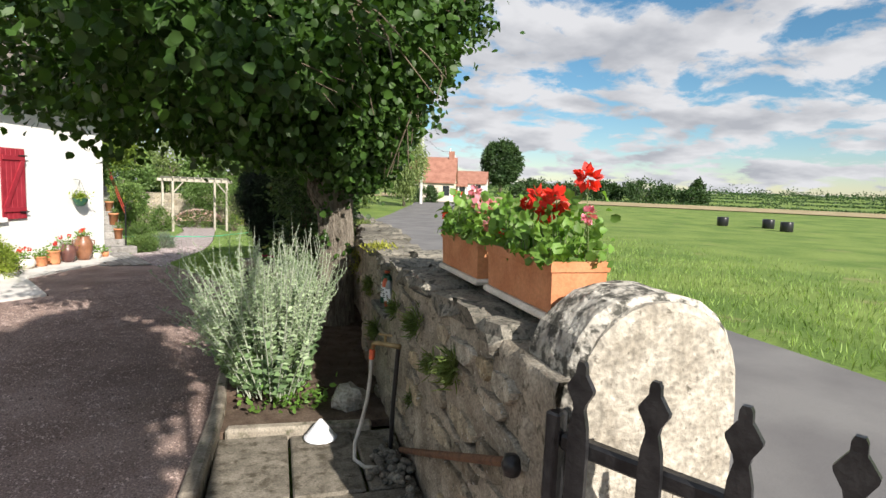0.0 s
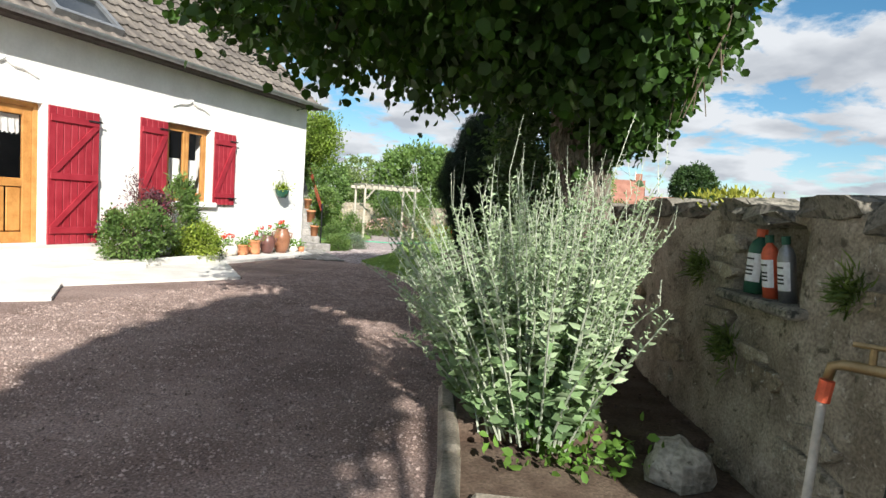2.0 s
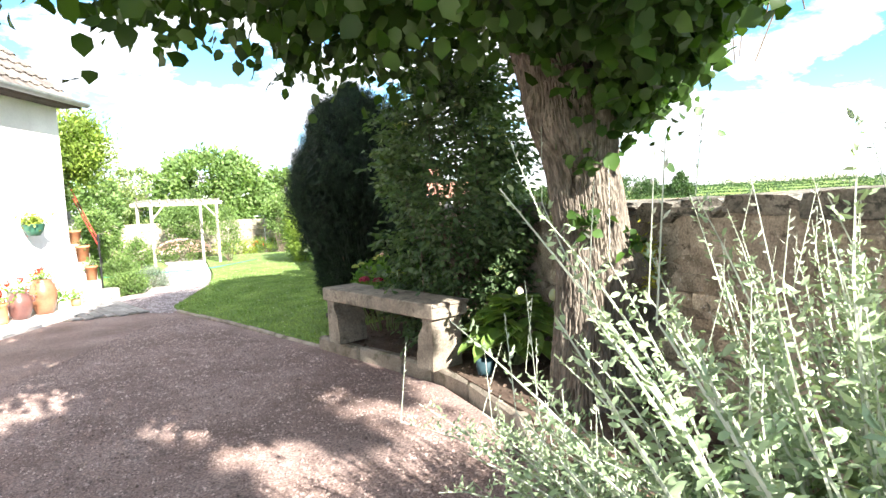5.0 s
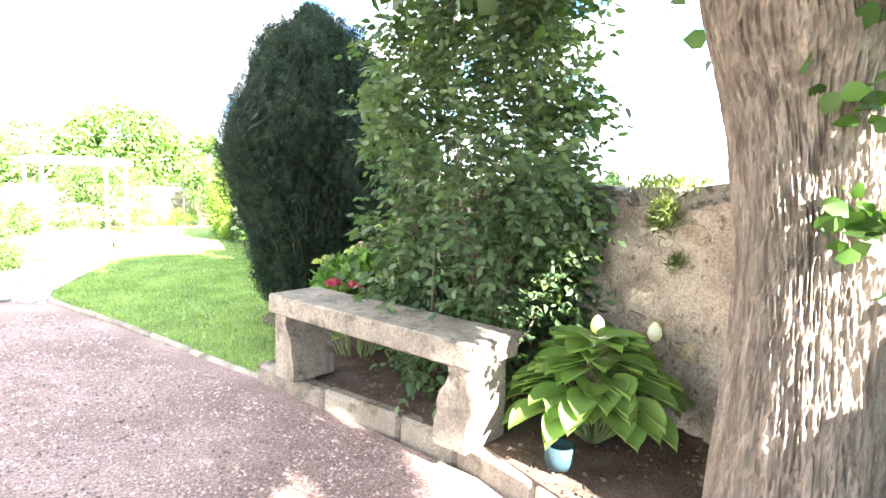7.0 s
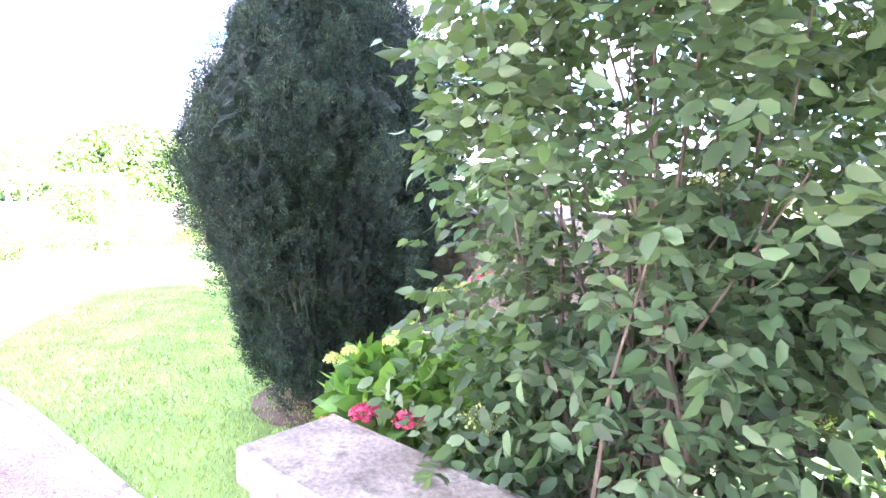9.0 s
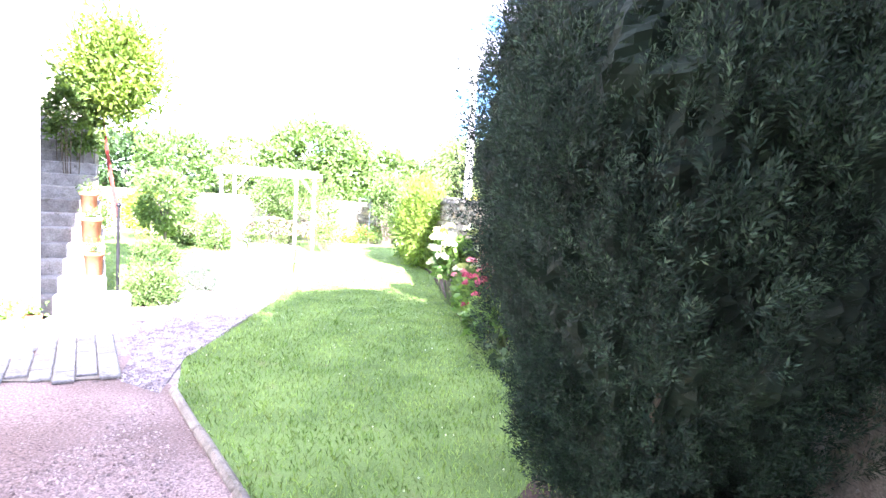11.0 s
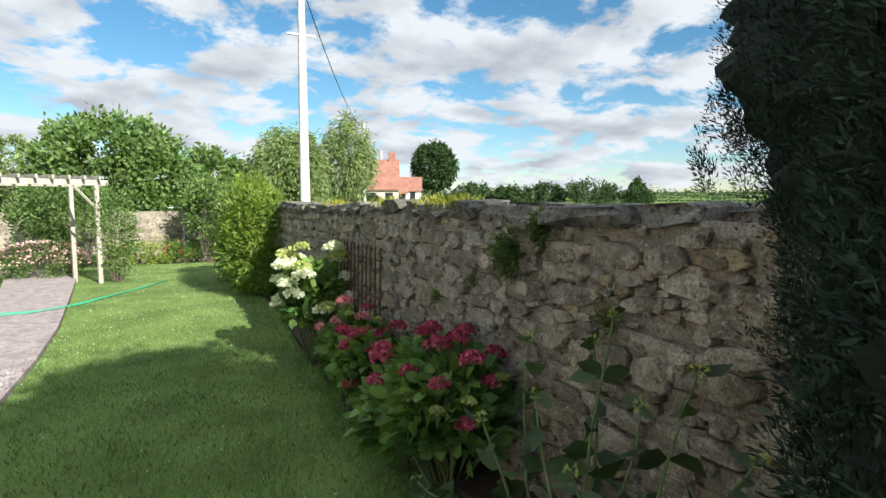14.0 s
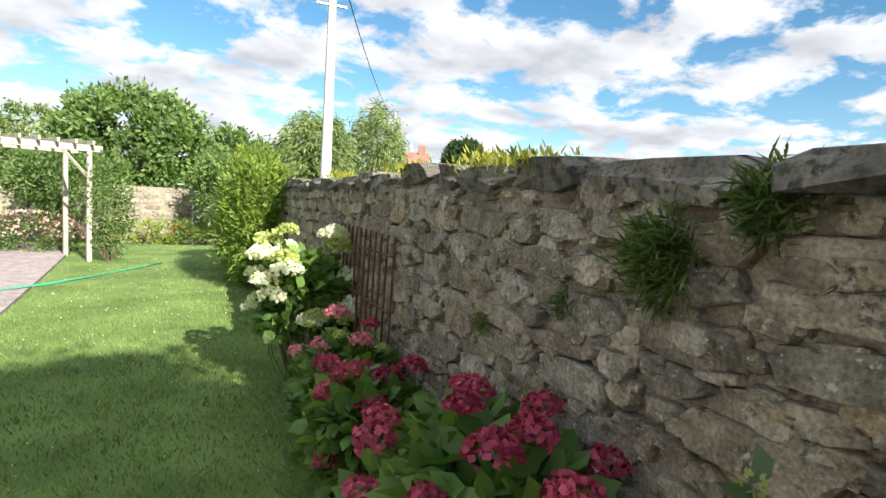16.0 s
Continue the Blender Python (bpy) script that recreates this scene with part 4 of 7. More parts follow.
def linden():
    r = np.random.default_rng(5)
    tree = thing("linden_tree", "pollarded linden tree with a ridged grey trunk and broad dark crown", "tree")
    # trunk with deep upright furrows
    m, rows, sides = MB(), 210, 280
    for j in range(rows + 1):
        z = -0.1 + 2.75 * j / rows
        cx = float(np.interp(z, [0, 0.6, 1.2, 1.7, 2.1, 2.65], [-0.56, -0.53, -0.53, -0.57, -0.63, -0.78]))
        cy = float(np.interp(z, [0, 1.2, 2.1, 2.65], [8.58, 8.64, 8.74, 8.74]))
        rad = float(np.interp(z, [-0.1, 0.1, 0.45, 0.9, 1.5, 1.9, 2.3, 2.65], [0.35, 0.285, 0.252, 0.226, 0.226, 0.275, 0.28, 0.25]))
        for k in range(sides):
            a = 2 * math.pi * k / sides
            tw = a + 0.10 * noise.noise(Vector((math.cos(a) * 2, math.sin(a) * 2, z * 2.2))) + 0.06 * z
            n1 = noise.noise(Vector((math.cos(tw) * 21, math.sin(tw) * 21, z * 5.0)))
            n2 = noise.noise(Vector((math.cos(tw) * 30, math.sin(tw) * 30, z * 22 + 7)))
            furrow = min(1.0, abs(n1) * 3.6) * 0.017 + min(1.0, abs(n2) * 4.0) * 0.006
            lump = 0.09 * noise.noise(Vector((math.cos(a) * 1.5, math.sin(a) * 1.5, z * 1.3)))
            knob = 0.09 * math.exp(-((z - 1.75) / 0.13) ** 2) * max(0, math.cos(a - 3.7)) ** 4
            burl = 0.14 * math.exp(-((z - 0.92) / 0.115) ** 2) * max(0, math.cos(a + 0.88)) ** 5
            rr = rad * (1 + lump) + furrow - 0.022 + knob + burl
            m.v.append((cx + rr * math.cos(a), cy + rr * math.sin(a), z))
    m.f = [(j * sides + k, j * sides + (k + 1) % sides, (j + 1) * sides + (k + 1) % sides, (j + 1) * sides + k) for j in range(rows) for k in range(sides)]
    part("trunk", m, BARK, tree)
    top = (-0.76, 8.74, 2.42)
    ends = [(-2.6, 7.6, 3.6), (-1.9, 6.6, 3.4), (-0.7, 6.9, 3.7), (0.3, 8.2, 3.6), (-0.2, 9.8, 3.7), (-1.6, 10.2, 3.7), (-2.9, 9.2, 3.3), (-1.0, 8.4, 4.6), (-1.8, 8.3, 4.4), (0.3, 8.9, 5.0)]
    for e in ends:
        part("limb", limb(wander(top, e, 7, 0.14, r), 0.13, 0.03), BARK, tree, smooth=True)
    # a low wide umbrella, the body of the crown and a leaning top
    n = 84000
    cl, d = [], []
    for c, rad, count in (((-1.62, 8.0, 3.05), (2.50, 2.55, 0.95), 270), ((-1.25, 8.3, 3.8), (1.9, 2.2, 1.5), 280), ((0.35, 8.95, 4.95), (1.35, 1.7, 1.5), 180), ((-1.30, 5.70, 2.80), (1.3, 0.6, 0.40), 30)):
        way = ball(count, r)
        k = 0.50 + 0.50 * r.random((count, 1)) ** 0.7
        cl.append(np.array(c) + way * k * np.array(rad))
        d.append(way)
    cl, d = np.concatenate(cl), np.concatenate(d)
    count = len(cl)
    cl[:, 2] = np.maximum(cl[:, 2], 2.22 + 0.22 * r.random(count) + 0.05 * np.abs(cl[:, 0] + 1.9))
    ragged = r.random(count) < 0.10
    cl[ragged, 2] -= 0.16 * (cl[ragged, 2] < 2.7)
    # a clear space under the crown round the trunk's fork
    keep = ~((np.hypot(cl[:, 0] + 0.8, cl[:, 1] - 8.6) < 0.9) & (cl[:, 2] < 2.9))
    cl, d = cl[keep], d[keep]
    # skirts that hang about the fork
    skirt = np.stack([r.uniform(-0.6, 0.35, 90), r.uniform(7.7, 8.9, 90), r.uniform(1.9, 2.7, 90)], 1)
    skirt = np.concatenate([skirt, np.stack([r.uniform(-1.7, -0.2, 100), r.uniform(7.3, 8.25, 100), r.uniform(2.2, 2.9, 100)], 1)])
    cl, d = np.concatenate([cl, skirt]), np.concatenate([d, ball(len(skirt), r)])
    g = r.integers(0, len(cl), n)
    p = cl[g] + r.normal(size=(n, 3)) * np.array((0.19, 0.19, 0.13))
    way = unit(d[g] * 0.7 + r.normal(size=(n, 3)) * 0.6 + np.array((0, 0, -0.55)))
    low = p[:, 2] < 1.62 + 1.1 * (p[:, 0] + 0.64 - 0.57 * (p[:, 1] - 8)) + 0.08 * r.normal(size=n)
    p, way = p[~low], way[~low]
    n = len(p)
    leaf_ob("crown", p, way, r.uniform(0.062, 0.108, n), L_LINDEN, tree, width=0.92, fold=0.2, droop=0.18)
    m = MB()
    for q in range(0, len(cl), 2):
        e = cl[q]
        s = np.array(ends[int(np.argmin([np.linalg.norm(e - np.array(x)) for x in ends]))])
        m.tube(wander(s, e, 4, 0.10, r), [0.018, 0.012, 0.008, 0.004], 4, cap=False)
    part("twigs", m, TWIG, tree, kind="stuff")
    # shoots low on the trunk
    n = 420
    base = np.array([(-0.70, 8.42, 1.20), (-0.70, 8.42, 1.55), (-0.28, 8.42, 2.0), (-0.26, 8.50, 2.3), (-0.42, 8.38, 1.05), (-0.85, 8.5, 2.2)])
    k = r.integers(0, 6, n)
    k = np.where(r.random(n) < 0.6, r.integers(2, 4, n), k)
    p = base[k] + r.normal(size=(n, 3)) * np.where((k == 2) | (k == 3), 0.17, 0.045)[:, None]
    leaf_ob("shoot_foliage", p, r.normal(size=(n, 3)) + (0, -0.6, 0), r.uniform(0.04, 0.08, n), L_LINDEN, tree, width=0.9)
    n = 900
    p = np.array((-0.335, 8.37, 0.93)) + r.normal(size=(n, 3)) * (0.035, 0.035, 0.07)
    leaf_ob("burl_moss", p, p - np.array((-0.54, 8.66, 0.93)) + 0.1 * r.normal(size=(n, 3)), r.uniform(0.010, 0.026, n), L_MOSS, tree, width=0.5)
    return tree


linden()


def yew():
    """Upright pointed lobes of needle sprigs round a dark core."""
    r = np.random.default_rng(11)
    bush = thing("yew_bush", "tall dark blue-green yew bush with upright plumes", "bush")
    c0, back = np.array((-1.15, 12.92)), -0.28

    def centre(z):
        """The bush leans over from its foot."""
        f = max(0.0, 1 - z / 1.2)
        return (c0[0] + 0.10 * f, c0[1] + 0.36 * f)

    zs = [0.0, 0.2, 0.5, 0.9, 1.1, 1.3, 1.65, 1.9, 2.2, 2.45, 2.7, 2.88]
    rs = [0.40, 0.50, 0.60, 0.76, 0.85, 0.90, 0.94, 0.90, 0.80, 0.64, 0.42, 0.12]

    def reach(an, z):
        c, s = math.cos(an), math.sin(an)
        grow = 1 + 0.26 * max(0.0, s) ** 3 + 0.10 * max(0.0, math.cos(an - radians(222))) ** 2 - 0.13 * max(0.0, math.cos(an - radians(170))) ** 2
        spur = float(np.interp(z, [0.45, 1.0, 1.7, 2.3, 2.75], [0.0, 0.46, 0.66, 0.68, 0.1])) * math.exp(-((an - radians(70)) / radians(12)) ** 2)
        return (spur + grow * float(np.interp(z, zs, rs))) * (0.97 + 0.16 * noise.noise(Vector((c * 2.1, s * 2.1, z * 1.6))))

    m, rows, sides = MB(), 120, 216
    for j in range(rows + 1):
        z = 0.12 + 2.58 * j / rows
        for k in range(sides):
            an = 2 * math.pi * k / sides
            q = max(0.02, (reach(an, z) - 0.09) * (0.95 + 0.12 * noise.noise(Vector((math.cos(an) * 7, math.sin(an) * 7, z * 4))) + 0.10 * noise.noise(Vector((math.cos(an) * 26, math.sin(an) * 26, z * 15)))))
            cx, cy = centre(z)
            m.v.append((min(cx + q * math.cos(an), back), cy + q * math.sin(an), z))
    m.f = [(j * sides + k, j * sides + (k + 1) % sides, (j + 1) * sides + (k + 1) % sides, (j + 1) * sides + k) for j in range(rows) for k in range(sides)]
    m.f.append(tuple(rows * sides + k for k in range(sides)))
    part("inner_growth", m, L_YEW, bush)
    low, out, size = [], [], []
    for i in range(410):
        z = 0.10 + 2.54 * r.random() ** 0.85 if i > 70 else r.uniform(-0.14, 0.25)
        an = r.uniform(0, 2 * math.pi) if i % 7 else r.normal(radians(68), radians(10))
        ln, fat = r.uniform(0.30, 0.58), r.uniform(0.085, 0.145)
        if z < 0.7:
            ln *= 0.7
        lean = (0.50 if z < 1.3 else 0.26) + 0.10 * r.normal()
        ax = np.array((math.cos(an) * lean, math.sin(an) * lean, 1.0)) + 0.08 * r.normal(size=3)
        ax /= np.linalg.norm(ax)
        top = min(z + ln * 0.8, 2.86)
        k = max(0.03, reach(an, top) - 0.03 - abs(r.normal()) * 0.07 + (0.13 if r.random() < 0.22 and not radians(30) < an < radians(215) else 0.0) - (0.10 if radians(40) < an < radians(150) else 0.0))
        cx, cy = centre(z)
        tip = np.array((cx + k * math.cos(an), cy + k * math.sin(an), top))
        side = unit(np.cross(ax, r.normal(size=(42, 3))))
        t = r.random(42) ** 0.8
        belly = np.interp(t, [0, 0.25, 0.6, 1.0], [0.75, 1.0, 0.72, 0.06])[:, None]
        low.append(tip - ax * ln + ax * (ln * t)[:, None] + side * belly * fat)
        out.append(unit(ax * 0.95 + side * 0.55 + 0.15 * r.normal(size=(42, 3))))
        size.append(r.uniform(0.06, 0.13, 42))
    low, out, size = np.concatenate(low), np.concatenate(out), np.concatenate(size)
    n, per = len(low), 48
    t = r.random((n, per, 1))
    side = unit(r.normal(size=(n * per, 3))).reshape(n, per, 3)
    p = low[:, None] + out[:, None] * t * size[:, None, None] + side * 0.030 * (1 - 0.6 * t) * r.random((n, per, 1)) ** 0.5
    way = out[:, None] * 0.8 + side * 0.75
    tip = (t[:, :, 0] > 0.62) & (r.random(n) < 0.55)[:, None]
    p, way, tip = p.reshape(-1, 3), way.reshape(-1, 3), tip.reshape(-1)
    # short sprigs all over the inner growth
    an2, z2 = r.uniform(0, 2 * math.pi, 5200), r.uniform(0.3, 2.66, 5200)
    an2[::3] = r.normal(radians(85), radians(26), len(an2[::3]))
    base = np.array([(*centre(z), z) for z in z2])
    base[:, 0] += [(reach(a, z) - 0.10) * math.cos(a) for a, z in zip(an2, z2)]
    base[:, 1] += [(reach(a, z) - 0.10) * math.sin(a) for a, z in zip(an2, z2)]
    grow2 = unit(np.stack([np.cos(an2) * 0.6, np.sin(an2) * 0.6, np.ones(5200)], 1) + 0.2 * r.normal(size=(5200, 3)))
    t2 = r.random((5200, 30, 1))
    s2 = unit(r.normal(size=(5200 * 30, 3))).reshape(5200, 30, 3)
    p = np.concatenate([p, (base[:, None] + grow2[:, None] * t2 * 0.12 + s2 * 0.032 * (1 - 0.6 * t2)).reshape(-1, 3)])
    way = np.concatenate([way, (grow2[:, None] * 0.8 + s2 * 0.75).reshape(-1, 3)])
    tip = np.concatenate([tip, (t2[:, :, 0] > 0.7).reshape(-1) & (r.random(5200 * 30) < 0.5)])
    ok = (p[:, 0] < back + 0.02) & (np.hypot(p[:, 0] - c0[0], np.maximum(0.80 * (p[:, 1] - c0[1]), c0[1] - p[:, 1])) < np.where(p[:, 1] < 12.7, 1.18, np.where(p[:, 0] > c0[0] + 0.10, 1.55, 1.08))) & (p[:, 2] > -0.02)
    fine = np.where((p[:, 1] > 13.2) | (p[:, 0] < -1.7), 0.75, 1.0)
    leaf_ob("foliage", p[ok & ~tip], way[ok & ~tip], fine[ok & ~tip] * r.uniform(0.015, 0.028, (ok & ~tip).sum()), L_YEW, bush, width=0.24, simple=True)
    leaf_ob("young_foliage", p[ok & tip], way[ok & tip], fine[ok & tip] * r.uniform(0.013, 0.022, (ok & tip).sum()), L_YEWTIP, bush, width=0.26, simple=True)
    m = MB()
    for i in range(14):
        b = (c0[0] + 0.1 + r.uniform(-0.2, 0.2), c0[1] + 0.36 + r.uniform(-0.2, 0.2), -0.12)
        e = (c0[0] + r.uniform(-0.4, 0.4), c0[1] + r.uniform(-0.4, 0.4), r.uniform(0.6, 1.4))
        m.tube(wander(b, e, 6, 0.05, r), [0.045, 0.04, 0.036, 0.03, 0.02, 0.01], 6, cap=False)
    part("stems", m, TWIG, bush, kind="stuff")


yew()
sheet("yew_bed", [(-0.98 + 0.60 * math.cos(a), 13.2 + 0.62 * math.sin(a)) for a in np.linspace(0, 5.9, 14)], SOIL, 0.012, "bare brown soil under the yew", "flower bed")


def elder():
    """Compound leaves of five leaflets along drooping stalks."""
    r = np.random.default_rng(17)
    bush = thing("elder_bush", "loose green elder bush with drooping compound leaves and flower heads", "bush")
    base = np.array((-0.66, 10.58, 0.0))
    m, P, D, S = MB(), [], [], []
    ends = []
    for i in range(190):
        a, h = r.uniform(0, 2 * math.pi), 0.18 + 2.40 * r.random() ** 0.9
        rad = np.interp(h, [0.15, 0.5, 0.9, 1.5, 2.0, 2.45], [0.50, 0.56, 0.62, 0.70, 0.60, 0.35]) * (0.28 + 0.72 * r.random() ** 0.55)
        e = base + np.array((rad * math.cos(a) * 0.95, rad * math.sin(a), h))
        e[0] = min(e[0], -0.20)
        ends.append(e)
        if i % 4 == 0:
            m.tube(wander(base + r.normal(size=3) * (0.12, 0.2, 0), e, 5, 0.10, r), [0.011, 0.010, 0.008, 0.005, 0.0025], 5, cap=False)
        for q in range(26):
            s = e + r.normal(size=3) * 0.11
            s[0] = min(s[0], -0.17)
            w = np.array((math.cos(a), math.sin(a), 0.1)) + 0.7 * r.normal(size=3)
            w /= np.linalg.norm(w)
            side = np.cross(w, (0, 0, 1)) + 1e-6
            side /= np.linalg.norm(side)
            ln = r.uniform(0.11, 0.17)
            for t in (0.35, 0.68):
                for sg in (-1, 1):
                    P.append(s + w * ln * t)
                    D.append(0.45 * w + sg * side + (0, 0, -0.35))
                    S.append(r.uniform(0.045, 0.068))
            P.append(s + w * ln)
            D.append(w + (0, 0, -0.5))
            S.append(r.uniform(0.054, 0.080))
    leaf_ob("leaves", np.array(P), np.array(D), np.array(S), L_ELDER, bush, width=0.50, fold=0.25, droop=0.25)
    part("branchwork", m, TWIG, bush, kind="stuff")
    for e in ends[::9]:
        tip = e + np.array((-0.05, -0.05, 0.10))
        n = 150
        ang, rd = r.uniform(0, 6.283, n), 0.085 * r.random(n) ** 0.5
        q = tip + np.stack([rd * np.cos(ang), rd * np.sin(ang), 0.05 - 0.3 * rd + 0.006 * r.normal(size=n)], 1)
        head = leaf_ob("flower_head", q, ball(n, r) + (0, 0, 0.6), r.uniform(0.006, 0.011, n), F_LIME, bush, width=0.9, simple=True, kind="")
        rays = MB()
        for k in range(22):
            rays.tube([tuple(tip - (0, 0, 0.05)), tuple(q[k])], 0.0011, 3, cap=False)
        part("flower_rays", rays, STALK, head, kind="stuff")


elder()


def mophead(parent, p, radius, material, r, n=170):
    d = ball(n, r)
    d[:, 2] = np.abs(d[:, 2]) * 0.85 - 0.2 * (r.random(n) < 0.3)
    pos = np.asarray(p) + d * radius * (1, 1, 0.78) * r.uniform(0.9, 1.04, (n, 1))
    nrm = unit(d)
    tang = unit(np.cross(nrm, r.normal(size=(n, 3))))
    v, f = leaves(pos - 0.19 * radius * tang + nrm * 0.003, tang + 0.35 * nrm * r.normal(size=(n, 1)), radius * r.uniform(0.30, 0.46, n), 0.95, r=r, simple=True)
    return raw("flower_head", v, f, material, parent)


def hydrangea(label, spots, flowers, r, leaf=L_HYDR, size=(0.075, 0.125), per=42, group=""):
    """spots: ellipsoids (x, y, z, rx, ry, rz); flowers: (x, y, z, radius, material)."""
    bush = thing("hydrangea", label, "bush", group)
    P, D = [], []
    m = MB()
    for x, y, z, rx, ry, rz in spots:
        n = int(per * (rx * ry + rx * rz + ry * rz) * 60)
        d = ball(n, r)
        d[:, 2] = np.where(d[:, 2] < -0.3, -d[:, 2], d[:, 2])
        P.append(np.array((x, y, z)) + d * np.array((rx, ry, rz)) * (0.55 + 0.37 * r.random((n, 1))))
        D.append(d * (1, 1, 0.25) + 0.45 * r.normal(size=(n, 3)) + (0, 0, 0.05))
        for i in range(26):
            dd = ball(1, r)[0]
            m.tube(wander((x + 0.25 * rx * dd[0], y + 0.25 * ry * dd[1], hz(y)), (x + 0.8 * rx * dd[0], y + 0.8 * ry * dd[1], z + 0.8 * rz * abs(dd[2])), 4, 0.04, r), 0.006, 4, cap=False)
    P, D = np.concatenate(P), np.concatenate(D)
    ok = P[:, 2] > hzv(P[:, 1]) + 0.03
    P, D = P[ok], D[ok]
    leaf_ob("leaves", P, D, r.uniform(*size, len(P)), leaf, bush, width=0.66, fold=0.22, droop=0.2)
    part("stems", m, STALK, bush, kind="stuff")
    for x, y, z, rad, material in flowers:
        mophead(bush, (x, y, z), rad * 1.15, material, r)
    return bush


hr = np.random.default_rng(31)
hydrangea("hydrangea with crimson mopheads in the wall border", [(-0.78, 16.10, 0.26, 0.36, 0.40, 0.40), (-0.70, 16.45, 0.22, 0.34, 0.34, 0.40), (-0.92, 16.40, 0.10, 0.28, 0.32, 0.30)],
          [(-0.89, 16.0, 0.67, 0.058, F_MAG), (-0.755, 16.04, 0.68, 0.055, F_MAG), (-0.77, 15.84, 0.62, 0.056, F_MAG), (-0.53, 16.02, 0.58, 0.05, F_MAG), (-1.02, 16.50, 0.50, 0.058, F_MAG), (-0.97, 16.58, 0.53, 0.052, F_MAG), (-0.72, 16.42, 0.66, 0.05, F_MAG), (-1.06, 16.2, 0.26, 0.045, F_MAG), (-0.86, 15.74, 0.34, 0.045, F_MAG), (-0.98, 15.82, 0.40, 0.03, F_LIME), (-1.06, 16.0, 0.42, 0.032, F_LIME), (-0.86, 15.72, 0.46, 0.03, F_LIME), (-0.62, 15.80, 0.52, 0.03, F_LIME), (-0.58, 16.30, 0.66, 0.028, F_LIME), (-1.10, 16.35, 0.36, 0.03, F_LIME), (-1.0, 15.9, 0.18, 0.03, F_LIME), (-1.0, 16.1, 0.52, 0.048, F_MAG), (-0.62, 16.2, 0.68, 0.045, F_MAG), (-0.68, 15.82, 0.50, 0.044, F_MAG), (-0.95, 15.85, 0.52, 0.042, F_MAG), (-0.84, 16.26, 0.68, 0.046, F_MAG), (-1.08, 16.4, 0.40, 0.046, F_MAG), (-0.66, 16.62, 0.60, 0.046, F_MAG)], hr)
hydrangea("hydrangea with deep pink mopheads on the lawn edge", [(-0.82, 17.20, 0.14, 0.30, 0.38, 0.34), (-0.78, 17.75, 0.16, 0.28, 0.34, 0.36)],
          [(-0.815, 17.38, 0.42, 0.062, F_MAG), (-0.99, 17.22, 0.39, 0.06, F_MAG), (-0.90, 17.28, 0.45, 0.06, F_MAG), (-0.74, 17.22, 0.44, 0.058, F_MAG), (-0.66, 17.12, 0.52, 0.05, F_MAG), (-0.96, 17.45, 0.45, 0.052, F_MAG), (-0.86, 17.05, 0.40, 0.055, F_MAG), (-0.80, 17.95, 0.58, 0.055, F_PINK), (-0.92, 17.75, 0.46, 0.048, F_PINK), (-0.74, 17.65, 0.50, 0.05, F_PINK), (-1.02, 17.85, 0.40, 0.045, F_PINK), (-0.62, 17.9, 0.52, 0.045, F_MAG), (-1.04, 17.05, 0.18, 0.045, F_MAG), (-0.86, 17.62, 0.54, 0.03, F_LIME), (-0.95, 17.95, 0.52, 0.03, F_LIME), (-0.70, 17.42, 0.52, 0.028, F_LIME)], hr)
whites = []
for i in range(34):
    a, h = hr.uniform(0, 2 * math.pi), hr.uniform(0.30, 0.98)
    rr = 0.42 * math.sqrt(max(0.05, 1 - ((h - 0.45) / 0.60) ** 2))
    whites.append((-0.80 + rr * math.cos(a) * 0.85, 19.0 + rr * math.sin(a), h, hr.uniform(0.062, 0.09), F_WHITE if hr.random() < 0.85 else F_LIME))
hydrangea("white-flowered hydrangea in front of the rusty trellis", [(-0.80, 19.0, 0.34, 0.34, 0.38, 0.52)], whites, hr)
hydrangea("hydrangea with pink and lime heads behind the bench", [(-1.18, 11.38, 0.42, 0.36, 0.34, 0.38), (-0.90, 11.2, 0.48, 0.34, 0.32, 0.40)],
          [(-1.53, 11.27, 0.53, 0.036, F_MAG), (-1.46, 11.05, 0.64, 0.040, F_MAG), (-1.35, 10.93, 0.64, 0.040, F_MAG), (-1.48, 11.15, 0.50, 0.036, F_MAG), (-1.48, 11.38, 0.74, 0.029, F_LIME), (-1.42, 11.36, 0.77, 0.026, F_LIME), (-1.22, 11.18, 0.87, 0.032, F_PALE), (-1.30, 11.25, 0.82, 0.024, F_LIME), (-1.24, 11.30, 0.84, 0.024, F_LIME), (-0.97, 11.29, 1.0, 0.029, F_LIME), (-1.04, 11.34, 0.98, 0.032, F_LIME), (-0.90, 11.30, 1.02, 0.032, F_PINK), (-0.84, 11.36, 1.05, 0.029, F_PALE), (-1.08, 11.20, 0.90, 0.023, F_LIME)], hr, leaf=leafmat("pale_hydrangea_leaf", (0.075, 0.17, 0.035), (0.13, 0.24, 0.05)), size=(0.07, 0.13))
# tall young stems with broad leaves below the wall


